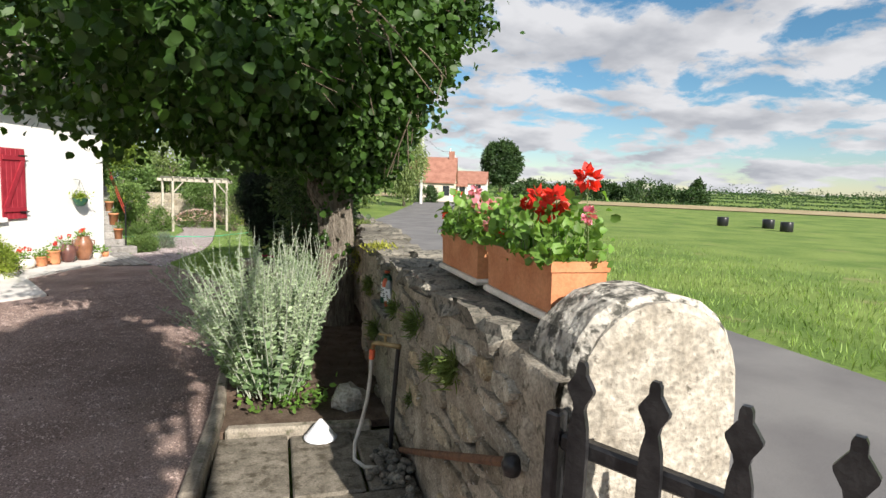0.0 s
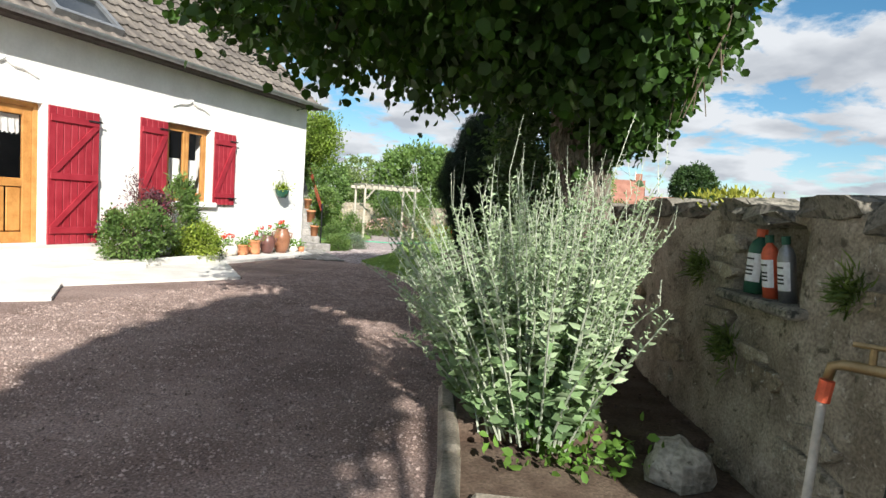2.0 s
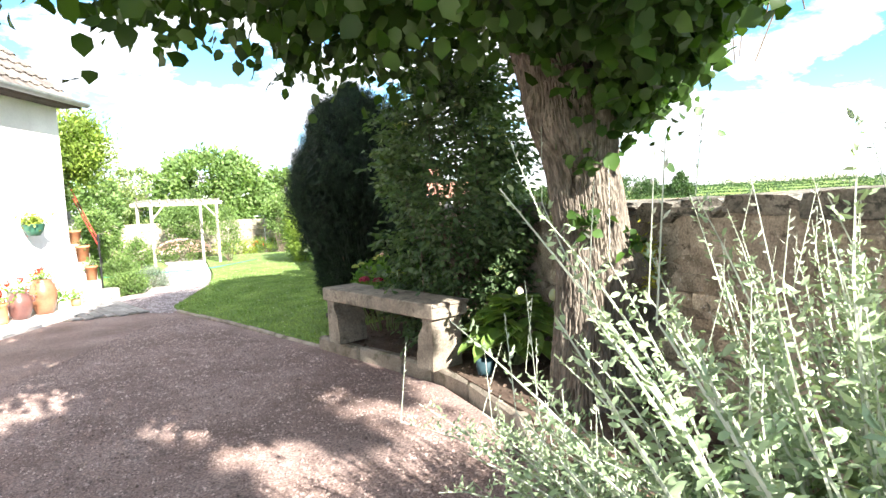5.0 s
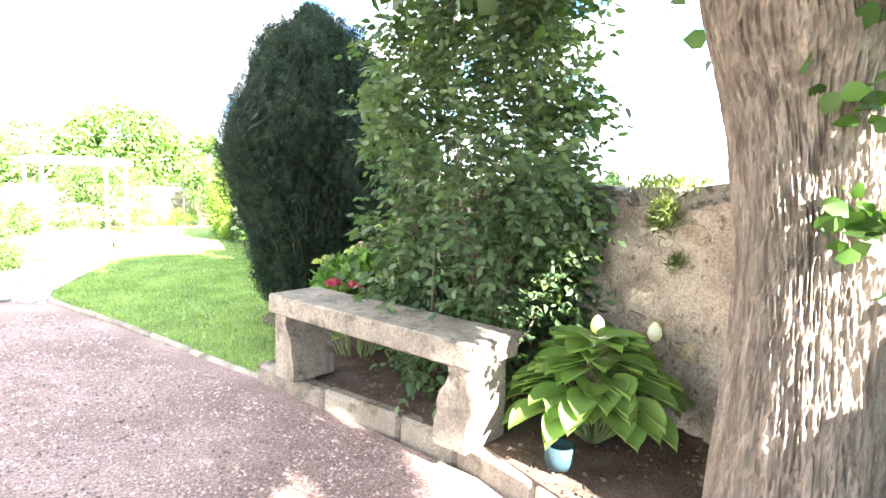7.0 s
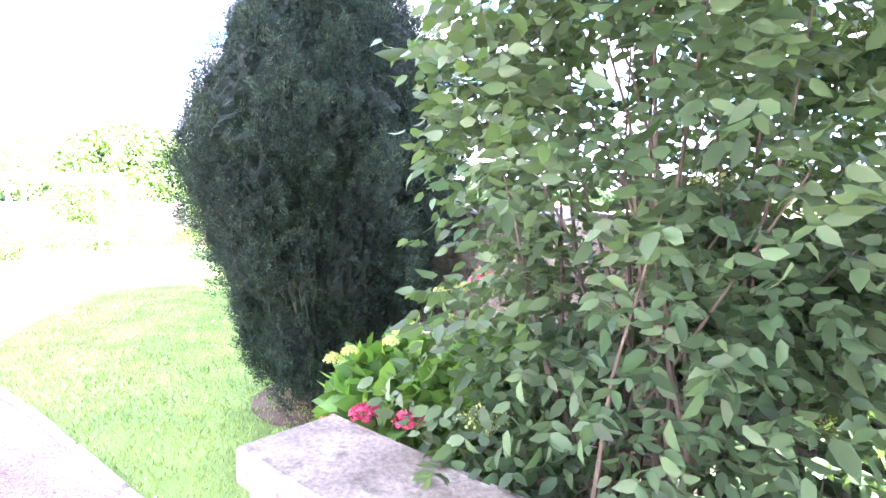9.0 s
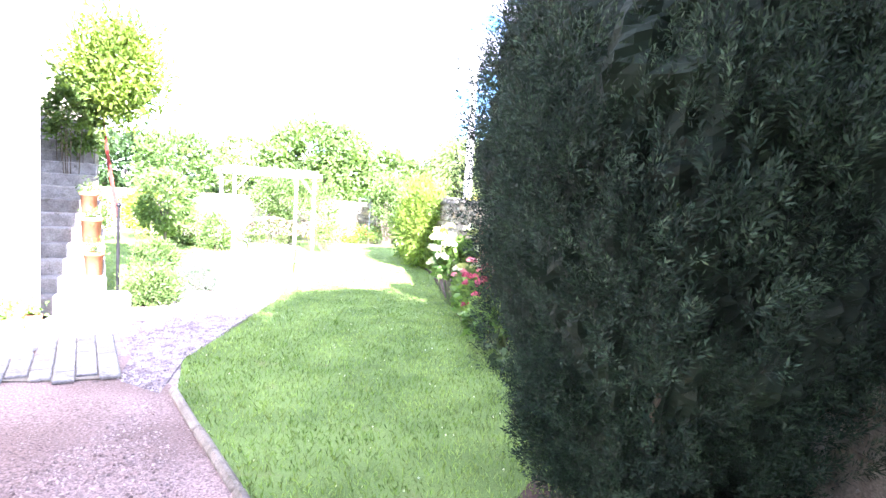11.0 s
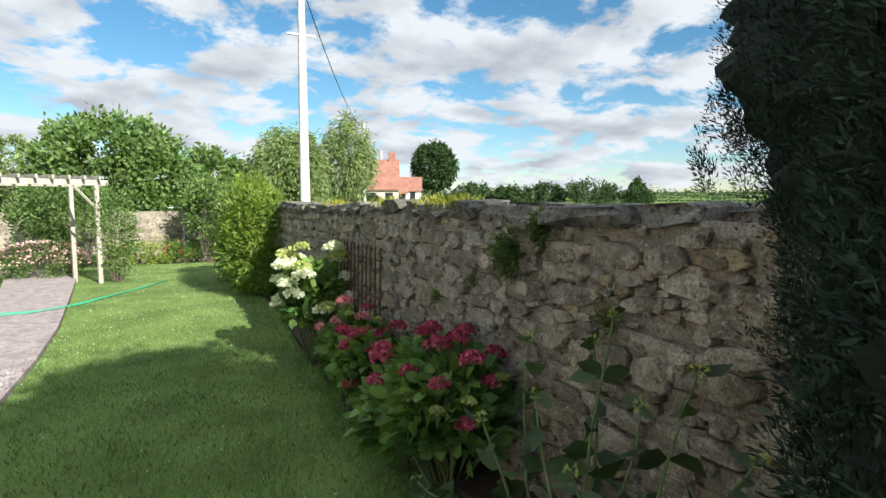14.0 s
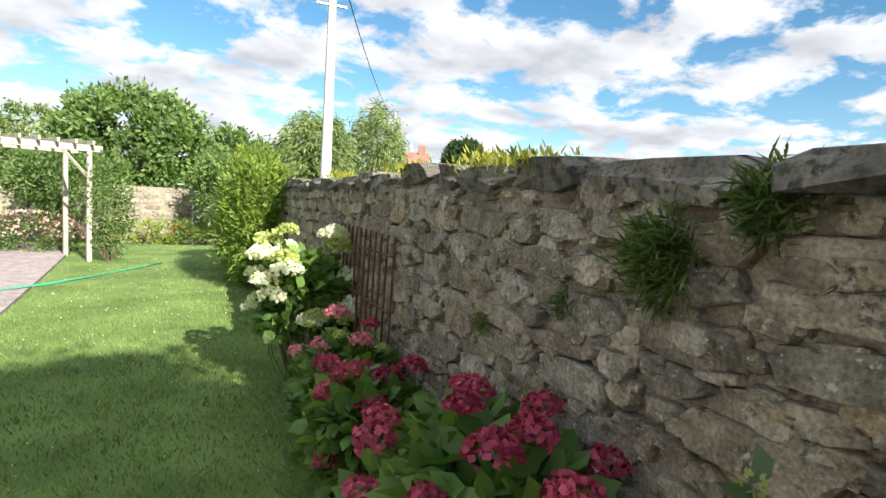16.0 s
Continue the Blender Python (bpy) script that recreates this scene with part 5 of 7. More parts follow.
def stemmy_plant(label, stems, seed):
    """stems: (base x, base y, bud x, bud y, bud z)."""
    r = np.random.default_rng(seed)
    plant = thing("phlomis", label, "plant", "stems below the wall")
    P, D, S = [], [], []
    for bx, by, x, y, z in stems:
        pts = wander((bx, by, hz(by) - 0.02), (x, y, z), 7, 0.04, r)
        m = MB()
        m.tube(pts, [0.008, 0.0075, 0.007, 0.0065, 0.006, 0.005, 0.004], 6, cap=False)
        stem = part("stem", m, STALK, plant)
        turn = r.uniform(0, 3)
        for i, q in enumerate(pts[1:]):
            for half in (0, math.pi):
                a = turn + i * 1.57 + half + 0.3 * r.normal()
                P.append(q)
                D.append((math.cos(a), math.sin(a), r.uniform(-0.35, 0.45)))
                S.append(r.uniform(0.8, 1.15) * (0.19 - 0.020 * i))
        n = 40
        d = ball(n, r)
        leaf_ob("flower_bud", np.array((x, y, z)) + d * (0.018, 0.018, 0.014), d + (0, 0, 0.5), r.uniform(0.010, 0.020, n), F_LIME, stem, width=0.7, simple=True, kind="")
    P, D, S = np.array(P), np.array(D), np.array(S)
    P[:, 0] = np.minimum(P[:, 0], -0.50)
    leaf_ob("foliage", P, D, S, L_PHLOMIS, plant, width=0.58, fold=0.3, droop=0.3)


L_PHLOMIS = leafmat("broad_grey_green_leaf", (0.055, 0.095, 0.040), (0.095, 0.145, 0.060), 0.2)
stemmy_plant("tall leafy stems with lime buds below the wall", [(-0.72, 15.10, -0.62, 15.03, 0.98), (-0.66, 15.18, -0.62, 15.14, 0.86), (-0.78, 15.25, -0.66, 15.52, 0.80), (-0.80, 15.05, -0.78, 15.30, 0.62), (-0.85, 15.2, -0.95, 15.45, 0.50)], 47)
stemmy_plant("broad-leaved stems with lime buds beside the black pot", [(-0.70, 14.75, -0.62, 14.65, 0.88), (-0.74, 14.85, -0.66, 14.85, 0.70), (-0.82, 14.70, -0.92, 14.90, 0.50), (-0.66, 14.60, -0.60, 14.45, 0.66), (-0.90, 15.0, -1.05, 15.25, 0.22), (-0.92, 15.4, -1.12, 15.75, 0.12), (-0.95, 15.6, -1.05, 16.0, 0.16)], 48)
m = MB()
m.lathe([(0.001, 0.0), (0.105, 0.0), (0.135, 0.24), (0.15, 0.245), (0.15, 0.27), (0.128, 0.27), (0.12, 0.21), (0.001, 0.21)], (-0.64, 14.52, hz(14.5) + 0.02), 24)
tagged(part("black_pot", m, PLASTICBLACK, smooth=True), "black plastic plant pot on the soil by the wall", "flower pot")


def hosta():
    r = np.random.default_rng(41)
    plant = thing("hosta", "lush yellow-green hosta with broad ribbed leaves", "plant")
    nl, nw = 8, 6
    for i in range(125):
        a = r.uniform(0, 2 * math.pi)
        tier = r.random()
        L, W = r.uniform(0.15, 0.215), r.uniform(0.125, 0.175)
        reach, lift = 0.02 + 0.28 * tier, 0.46 - 0.36 * tier * r.uniform(0.8, 1.1)
        d = np.array((math.cos(a), math.sin(a), 0))
        s = np.array((-math.sin(a), math.cos(a), 0))
        b = np.array((-0.64, 9.48, 0.14)) + d * reach + (0, 0, lift)
        m = MB()
        for j in range(nl + 1):
            u = j / nl
            w = W * 0.5 * math.sin(math.pi * min(1, u * 0.93 + 0.09)) ** 0.6 * (1 - 0.12 * u)
            cen = b + d * L * u + np.array((0, 0, 0.05 * u - 0.09 * u * u * (0.5 + tier)))
            for k in range(nw + 1):
                v = 2 * k / nw - 1
                m.v.append(tuple(cen + s * w * v + np.array((0, 0, 0.03 * abs(v) + 0.005 * math.cos(v * 14)))))
        m.f = [(j * (nw + 1) + k, j * (nw + 1) + k + 1, (j + 1) * (nw + 1) + k + 1, (j + 1) * (nw + 1) + k) for j in range(nl) for k in range(nw)]
        leaf = part("leaf", m, L_HOSTA, plant, smooth=True)
        if tier < 0.55:
            continue
        st = MB()
        st.tube(wander((-0.64 + 0.03 * d[0], 9.48 + 0.03 * d[1], 0.1), tuple(b + d * 0.01), 4, 0.02, r), 0.0045, 5, cap=False)
        part("stalk", st, STALK, leaf)

    for x, y, z in ((-0.33, 9.43, 0.57), (-0.52, 9.62, 0.58)):
        st = MB()
        st.tube(wander((-0.60, 9.50, 0.15), (x, y, z), 5, 0.02, r), 0.005, 6, cap=False)
        stalk = part("flower_stalk", st, STALK, plant)
        bud = MB()
        bud.lathe([(0.001, -0.012), (0.026, 0.005), (0.036, 0.03), (0.030, 0.06), (0.012, 0.085), (0.001, 0.09)], (x, y, z), 12)
        part("flower_bud", bud, F_WHITE, stalk, "white flower bud", smooth=True)


hosta()


def silver_plant():
    r = np.random.default_rng(51)
    plant = thing("silver_mugwort", "tall silvery-leaved mugwort clump with slender flower spikes", "plant")
    m, spike = MB(), MB()
    leaf = {True: [[], [], []], False: [[], [], []]}
    buds = [[], [], []]
    for i in range(265):
        a, q = r.uniform(0, 2 * math.pi), r.random() ** 0.6
        fringe = i >= 190
        if fringe:
            a, q = r.uniform(2.0, 3.9), 1.0
        b = np.array((-1.28 + 0.27 * q * math.cos(a), 6.28 + 0.34 * q * math.sin(a), 0.10))
        lean = q * r.uniform(0.22, 0.62)
        h = r.uniform(0.92, 1.36) - 0.46 * q * r.random()
        e = b + np.array((lean * math.cos(a) * (1.50 if math.cos(a) < 0 else 0.85), lean * math.sin(a) * 1.15, h))
        if fringe:
            b = np.array((-1.46 + 0.10 * r.normal(), 6.55 + 0.22 * r.normal(), 0.10))
            e = b + np.array((0.50 * math.cos(a) * r.uniform(0.7, 1.1), 0.55 * math.sin(a) + 0.15, r.uniform(0.28, 0.72)))
        e[0] = min(max(e[0], -2.14), -0.48)
        wave = r.normal(size=3) * (0.035, 0.035, 0)
        ph = r.uniform(0, 6)

        def at(t):
            return b + (e - b) * t + np.array((0, 0, 0.10 * math.sin(math.pi * t))) + wave * math.sin(ph + 5 * t) * t
        m.tube([tuple(at(t)) for t in np.linspace(0, 1, 9)], [0.0058, 0.0055, 0.005, 0.0045, 0.004, 0.0035, 0.003, 0.002, 0.0012], 4, cap=False)
        for t in np.arange(0.06, 0.98, 0.019):
            p = at(t)
            w = r.uniform(0, 6.3)
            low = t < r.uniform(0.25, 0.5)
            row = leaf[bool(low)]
            row[0].append(p)
            row[1].append((math.cos(w), math.sin(w), r.uniform(-0.05, 0.55)))
            row[2].append(float(np.interp(t, [0, 0.3, 0.6, 0.8, 1], [0.078, 0.072, 0.046, 0.024, 0.014])) * r.uniform(0.65, 1.25))
            if t > 0.55 and r.random() < 0.75:
                # side shoots with tiny leaves
                sd = np.array((math.cos(w + 2), math.sin(w + 2), 1.1))
                ln = r.uniform(0.03, 0.09) * (1.25 - t)
                for u in (0.4, 0.7, 1.0):
                    leaf[False][0].append(p + sd * ln * u)
                    leaf[False][1].append(sd + 0.7 * r.normal(size=3))
                    leaf[False][2].append(r.uniform(0.012, 0.024))
        if r.random() < 0.4:
            top = at(1.0)
            up = unit(np.array([[0.15 * r.normal(), 0.15 * r.normal(), 1.0]]))[0] * r.uniform(0.10, 0.26)
            spike.tube([tuple(top), tuple(top + up * 0.5), tuple(top + up)], [0.0014, 0.0011, 0.0007], 3, cap=False)
            for u in np.arange(0.1, 1.0, 0.09):
                buds[0].append(top + up * u)
                buds[1].append(up + 0.10 * r.normal(size=3))
                buds[2].append(r.uniform(0.008, 0.018))
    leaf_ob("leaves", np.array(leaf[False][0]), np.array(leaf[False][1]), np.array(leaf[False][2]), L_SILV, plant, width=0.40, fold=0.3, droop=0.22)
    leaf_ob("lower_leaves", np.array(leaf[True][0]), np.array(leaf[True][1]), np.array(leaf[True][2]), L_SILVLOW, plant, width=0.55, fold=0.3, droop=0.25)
    leaf_ob("buds", np.array(buds[0]), np.array(buds[1]), np.array(buds[2]), SILVSTEM, plant, width=0.35, simple=True)
    part("flower_spikes", spike, SILVSTEM, plant, kind="stuff")
    part("stems", m, SILVSTEM, plant, kind="stuff")
    n = 190
    p = np.array((-1.12, 5.97, 0.10)) + r.normal(size=(n, 3)) * (0.20, 0.08, 0.07)
    p[:, 2] = np.abs(p[:, 2] - 0.05) + 0.05
    weeds = thing("weeds", "bright green low weeds at the foot of the mugwort", "plant")
    leaf_ob("leaves", p, ball(n, r) + (0, 0, 0.4), r.uniform(0.03, 0.07, n), L_GERAN, weeds, width=0.6)


silver_plant()


def tuft(name, label, category, p, radius, n, length, material, r, width=0.12, out=(-1, 0, 0.3), stem=None, group=""):
    plant = thing(name, label, category, group)
    d = unit(ball(n, r) * 1.1 + np.asarray(out))
    pos = np.asarray(p) + d * radius * 0.15 + r.normal(size=(n, 3)) * radius * 0.30 * np.array((0.35, 1, 1))
    leaf_ob("leaves", pos, d, r.uniform(0.5, 1.0, n) * length, material, plant, width=width, droop=0.35)
    return plant


fr = np.random.default_rng(61)
for y, z, rad, n, ln, mm, lab in (
        (15.93, 1.20, 0.18, 1200, 0.12, L_FERN, "bushy green wall fern rooted in a joint"), (15.66, 1.34, 0.13, 560, 0.11, L_FERN, "dark green fern tuft high on the wall"),
        (16.79, 0.86, 0.07, 160, 0.08, L_FERN, "small fern in a wall joint"), (16.3, 1.02, 0.07, 130, 0.08, L_FERN, "small fern in a wall joint"),
        (17.6, 1.02, 0.05, 90, 0.06, L_FERN, "small fern in a wall joint"), (15.2, 0.98, 0.10, 200, 0.10, L_FERN, "sparse fern tuft on the wall face"),
        (4.72, 1.02, 0.13, 240, 0.16, L_FERN, "hanging fern on the shaded wall face"), (5.35, 0.98, 0.10, 220, 0.14, L_FERN, "hanging fern on the shaded wall face"),
        (6.1, 0.62, 0.14, 260, 0.15, L_FERN, "fern spreading over the old wall"), (6.45, 0.95, 0.12, 260, 0.14, L_FERN, "fern spreading over the old wall"),
        (4.80, 0.50, 0.07, 120, 0.09, L_FERN, "small fern low on the wall"), (4.35, 0.88, 0.11, 160, 0.13, L_FERN, "trailing fern below the planters"), (3.95, 0.98, 0.12, 260, 0.18, L_FERN, "trailing fern below the planters"),
        (9.55, 1.18, 0.14, 420, 0.14, L_FERN, "fern tuft hanging from the wall top"), (9.45, 0.95, 0.08, 150, 0.10, L_FERN, "small fern in a wall joint"), (8.9, 0.6, 0.06, 90, 0.07, L_FERN, "small fern in a wall joint")):
    tuft("wall_fern", lab, "fern", (wall_x(y) - 0.03, y, z + 0.5 * hz(y)), rad * 0.85, int(n * 0.9), ln * 0.62, mm, fr, width=0.10, group="ferns in the wall")
for y, n, w in ((16.8, 500, 0.14), (17.9, 200, 0.10), (19.6, 160, 0.08), (6.35, 260, 0.10), (9.6, 420, 0.16)):
    plant = thing("stonecrop", "yellow-green stonecrop cushion on the wall top", "plant", "stonecrops")
    p = np.array((wall_x(y) + 0.04, y, wall_top(y) + 0.0)) + fr.normal(size=(n, 3)) * (0.07, w, 0.02)
    leaf_ob("leaves", p, ball(n, fr) * (0.6, 0.6, 0.3) + (-0.2, 0, 0.8), fr.uniform(0.02, 0.05, n), L_MOSS if y > 16 or y < 7 else L_FERN, plant, width=0.3)

# ---- bench ----
bench = thing("stone_bench", "weathered limestone garden bench with carved feet", "bench")
BM = pose(-1.40, 10.34, 0.15, 0, 0, math.degrees(math.atan2(1.52, -0.61)))
m = MB()
m.box(-0.77, -0.19, 0.335, 0.84, 0.17, 0.455, bev=0.010)
slab = part("seat_slab", m, BENCH, bench, m=BM)
m = MB()
m.box(-0.782, -0.202, 0.43, 0.852, -0.192, 0.452, bev=0.004).box(-0.782, -0.192, 0.43, -0.772, 0.17, 0.452, bev=0.004)
part("moulding", m, BENCH, slab)
for s in (-1, 1):
    m = MB()
    prof = [(0.79, -0.06), (0.79, 0.334), (0.675, 0.334), (0.685, 0.29), (0.67, 0.25), (0.63, 0.20), (0.615, 0.15), (0.62, 0.10), (0.60, 0.05), (0.595, -0.06)]
    k = len(prof)
    m.add([(s * x + (0.06 if s < 0 else 0), -0.15, z) for x, z in prof] + [(s * x + (0.06 if s < 0 else 0), 0.15, z) for x, z in prof], [tuple(range(k)), tuple(range(k, 2 * k))[::-1]] + [(i, k + i, k + (i + 1) % k, (i + 1) % k) for i in range(k)])
    if s < 0:
        m.f = [q[::-1] for q in m.f]
    part("foot", m, BENCH, bench, m=BM)

# ---- linden's unseen neighbour beyond the gate, added to shade the gravel ----


def shade_tree():
    r = np.random.default_rng(71)
    tree = thing("unseen_driveway_tree", "unseen leafy linden tree behind the gate, added for its shade", "tree")
    part("trunk", limb([(-0.30, -2.4, -0.1), (-0.28, -2.4, 1.4), (-0.25, -2.4, 2.8), (-0.2, -2.3, 4.8)], 0.20, 0.09, 14), BARK, tree, smooth=True)
    for e in ((-0.85, -2.9, 4.9), (0.35, -2.8, 5.1), (0.15, -1.8, 5.4), (-0.9, -1.8, 5.2), (0.85, -1.85, 7.0)):
        part("limb", limb(wander((-0.25, -2.4, 2.9), e, 5, 0.1, r), 0.09, 0.03), BARK, tree, smooth=True)
    p, w = clumps(28000, 430, (-0.90, -2.3, 5.42), (0.86, 1.0, 2.05), 0.10, 0.2, r)
    p[:, 0] += 0.15 * (p[:, 2] - 5.4)
    # Sparse outer lobe, added only to dapple the gravel beside the kerb.
    p2, w2 = clumps(900, 12, (0.85, -1.75, 7.2), (0.75, 0.6, 0.4), 0.10, 0.2, r)
    p, w = np.concatenate([p, p2]), np.concatenate([w, w2])
    leaf_ob("crown", p, w, r.uniform(0.12, 0.2, len(p)), L_LINDEN, tree, width=0.9)


shade_tree()

# ---- gate pier and gate ----
pier = thing("gate_pier", "pale limestone gate pier with a rounded lichened top", "gate pier")


def pier_mesh(x0, x1, y0, y1, z0, z1, rough, seed, inset=0.0):
    """A block with a half-round top, roughened."""
    m = MB()
    out = [(x0, z0), (x0 - 0.01, z0 + 0.5), (x0, z1 - 0.40)]
    for k in range(1, 12):
        a = math.pi * (1 - k / 12)
        out.append(((x0 + x1) / 2 + (x1 - x0) / 2 * math.cos(a), z1 - 0.36 + 0.36 * math.sin(a) ** 0.8))
    out += [(x1, z1 - 0.40), (x1 - 0.01, z0 + 0.5), (x1, z0)]
    n, cuts = len(out), 9
    for j in range(cuts + 1):
        y = y0 + (y1 - y0) * j / cuts
        edge = 0.018 if j in (0, cuts) else 0.0
        cx, cz = (x0 + x1) / 2, (z0 + z1) / 2
        for x, z in out:
            d = rough * noise.noise(Vector((x * 7 + seed, y * 7, z * 7))) + 0.5 * rough * noise.noise(Vector((x * 21 + seed, y * 21, z * 21)))
            s = 1 - edge / 0.3
            m.v.append((cx + (x - cx) * s * (1 + d), y + (d * 0.5 if edge else 0), cz + (z - cz) * (s if z > z0 else 1) * (1 + d * 0.5)))
    for j in range(cuts):
        for k in range(n - 1):
            a = j * n + k
            m.f.append((a, a + n, a + n + 1, a + 1))
    m.f += [tuple(range(n)), tuple(range(cuts * n, cuts * n + n))[::-1]]
    return m


part("pier_top", pier_mesh(-0.33, 0.38, 2.985, 3.34, 0.0, 1.54, 0.035, 3.0), PIERTOP, pier, "dark-lichened stone")
m = MB()
out = [(-0.30, 0.0), (-0.31, 0.6), (-0.30, 1.14)] + [(0.025 + 0.325 * math.cos(math.pi * (1 - k / 14)), 1.16 + 0.355 * math.sin(math.pi * k / 14) ** 0.85) for k in range(1, 14)] + [(0.35, 1.14), (0.36, 0.6), (0.35, 0.0)]
k = len(out)
cen = (0.02, 0.7)
rings = []
for s, y in ((1.0, 3.0), (1.0, 2.972), (0.965, 2.958), (0.6, 2.955), (0.25, 2.957)):
    rings.append([(cen[0] + (x - cen[0]) * s, y + 0.006 * noise.noise(Vector((x * 9, y, z * 9))), cen[1] + (z - cen[1]) * s if z > 0 else 0.0) for x, z in out])
m.add([p for r_ in rings for p in r_], [(i * k + j, i * k + (j + 1) % k, (i + 1) * k + (j + 1) % k, (i + 1) * k + j) for i in range(4) for j in range(k)] + [tuple(range(4 * k, 5 * k))])
part("pier_face", m, PIER, pier, "smooth pale limestone face")

gate = thing("iron_gate", "black painted iron gate leaf with shaped picket heads, standing open", "gate")
G0, GD = Vector((-0.36, 2.95, 0)), Vector((0.5, -0.866, 0)).normalized()
GM = Matrix(((GD.x, -GD.y, 0, G0.x), (GD.y, GD.x, 0, G0.y), (0, 0, 1, 0), (0, 0, 0, 1)))
for z in (0.16, 1.04):
    m = MB()
    m.box(0.0, -0.024, z, 2.0, 0.024, z + 0.058, bev=0.010)
    part("gate_rail", m, BLACKIRON, gate, m=GM)
m = MB()
m.box(-0.055, -0.03, 0.05, 0.0, 0.03, 1.16, bev=0.008)
part("gate_stile", m, BLACKIRON, gate, m=GM)
for i in range(9):
    m = MB()
    x = 0.075 + i * 0.232
    half = [(0.034, 0.10), (0.034, 1.08), (0.030, 1.15), (0.018, 1.205), (0.022, 1.225), (0.043, 1.262), (0.045, 1.275), (0.026, 1.305), (0.017, 1.318), (0.016, 1.345), (0.010, 1.358)]
    o = [(x + q, z) for q, z in half] + [(x - q, z) for q, z in half[::-1]]
    k = len(o)
    m.add([(a, -0.046, z) for a, z in o] + [(a, -0.026, z) for a, z in o], [tuple(range(k)), tuple(range(k, 2 * k))[::-1]] + [(j, k + j, k + (j + 1) % k, (j + 1) % k) for j in range(k)])
    part("picket", m, BLACKIRON, gate, m=GM)
m = MB()
m.tube([(-0.42, 3.22, 0.86), (-0.44, 4.2, 0.42), (-0.43, 5.0, 0.06)], 0.02, 8)
stay = tagged(part("gate_stay", m, RUST), "dark iron bar fixed along the wall foot", "iron bar")
m = MB()
m.lathe([(0.0, -0.04), (0.03, -0.035), (0.042, 0.0), (0.03, 0.035), (0.0, 0.04)], (-0.42, 3.2, 0.86), 12)
part("knob", m, BLACKIRON, stay, smooth=True)

# ---- geranium planters on the wall ----
gr = np.random.default_rng(81)


def planter(label, y0, y1, flowers, seed):
    r = np.random.default_rng(seed)
    t = thing("geranium_planter", label, "planter", "planters on the wall")
    x0, x1, z0, z1 = -0.215, 0.045, 1.385, 1.60
    m = MB()
    a = 0.012

    def loop(i, z):
        return [(x0 + i, y0 + i, z), (x1 - i, y0 + i, z), (x1 - i, y1 - i, z), (x0 + i, y1 - i, z)]
    rings = [loop(a, z0), loop(0.004, z1 - 0.045), loop(-0.004, z1 - 0.042), loop(-0.006, z1), loop(0.012, z1), loop(0.018, z1 - 0.03)]
    m.add([p for q in rings for p in q], [(i * 4 + j, i * 4 + (j + 1) % 4, (i + 1) * 4 + (j + 1) % 4, (i + 1) * 4 + j) for i in range(5) for j in range(4)] + [(3, 2, 1, 0)])
    part("trough", m, TERRA, t, "terracotta trough")
    m = MB()
    m.box(x0 + 0.018, y0 + 0.018, z1 - 0.05, x1 - 0.018, y1 - 0.018, z1 - 0.03)
    part("potting_soil", m, SOIL, t)
    m = MB()
    m.box(x0 - 0.012, y0 - 0.01, z0 - 0.035, x1 + 0.01, y1 + 0.01, z0 - 0.002, bev=0.01)
    part("tray", m, CLAYW, t, "crumbling white foam tray")
    n = 620
    p = np.stack([r.uniform(x0 - 0.03, x1 + 0.04, n), r.uniform(y0 - 0.03, y1 + 0.03, n), z1 - 0.03 + 0.24 * r.random(n) ** 1.3 * (0.6 + 0.6 * np.sin((np.linspace(0, 1, n)) * 9) ** 2)], 1)
    leaf_ob("leaves", p, ball(n, r) + (0, 0, 0.45), r.uniform(0.03, 0.06, n), L_GERAN, t, width=0.95, fold=0.35)
    m = MB()
    for i in range(40):
        b = (r.uniform(x0 + 0.03, x1 - 0.03), r.uniform(y0 + 0.03, y1 - 0.03), z1 - 0.04)
        m.tube([b, (b[0] + r.normal() * 0.03, b[1] + r.normal() * 0.04, z1 + r.uniform(0.08, 0.2))], 0.003, 4, cap=False)
    part("stems", m, STALK, t, kind="stuff")
    for x, y, z, rad, mm in flowers:
        s = MB()
        s.tube([(x + 0.03, y + 0.03, z1 - 0.02), (x, y, z)], 0.0025, 4, cap=False)
        st = part("flower_stalk", s, STALK, t)
        k = 34
        d = ball(k, r)
        v, f = leaves(np.array((x, y, z)) + d * rad * 0.35, d + 0.3 * r.normal(size=(k, 3)), rad * 0.95, 0.75, r=r, simple=True)
        raw("flower_head", v, f, mm, st)


planter("terracotta trough of red geraniums on the stone wall", 3.37, 4.09, [(-0.12, 3.72, 1.85, 0.055, F_RED), (-0.08, 3.62, 1.84, 0.06, F_RED), (-0.10, 3.66, 1.78, 0.05, F_RED), (-0.05, 3.42, 1.94, 0.055, F_RED), (-0.06, 3.38, 1.79, 0.035, F_PINK), (-0.14, 3.80, 1.82, 0.03, F_RED), (-0.16, 4.02, 1.66, 0.02, F_RED)], 82)
planter("smaller terracotta trough of pink geraniums on the stone wall", 4.24, 4.93, [(-0.10, 4.95, 1.83, 0.035, F_RED), (-0.08, 4.68, 1.86, 0.042, F_PINK), (-0.14, 4.42, 1.79, 0.055, F_PINK), (-0.13, 4.30, 1.68, 0.045, F_PINK), (-0.2, 4.92, 1.70, 0.03, F_RED), (-0.1, 4.36, 1.78, 0.04, F_PINK)], 83)

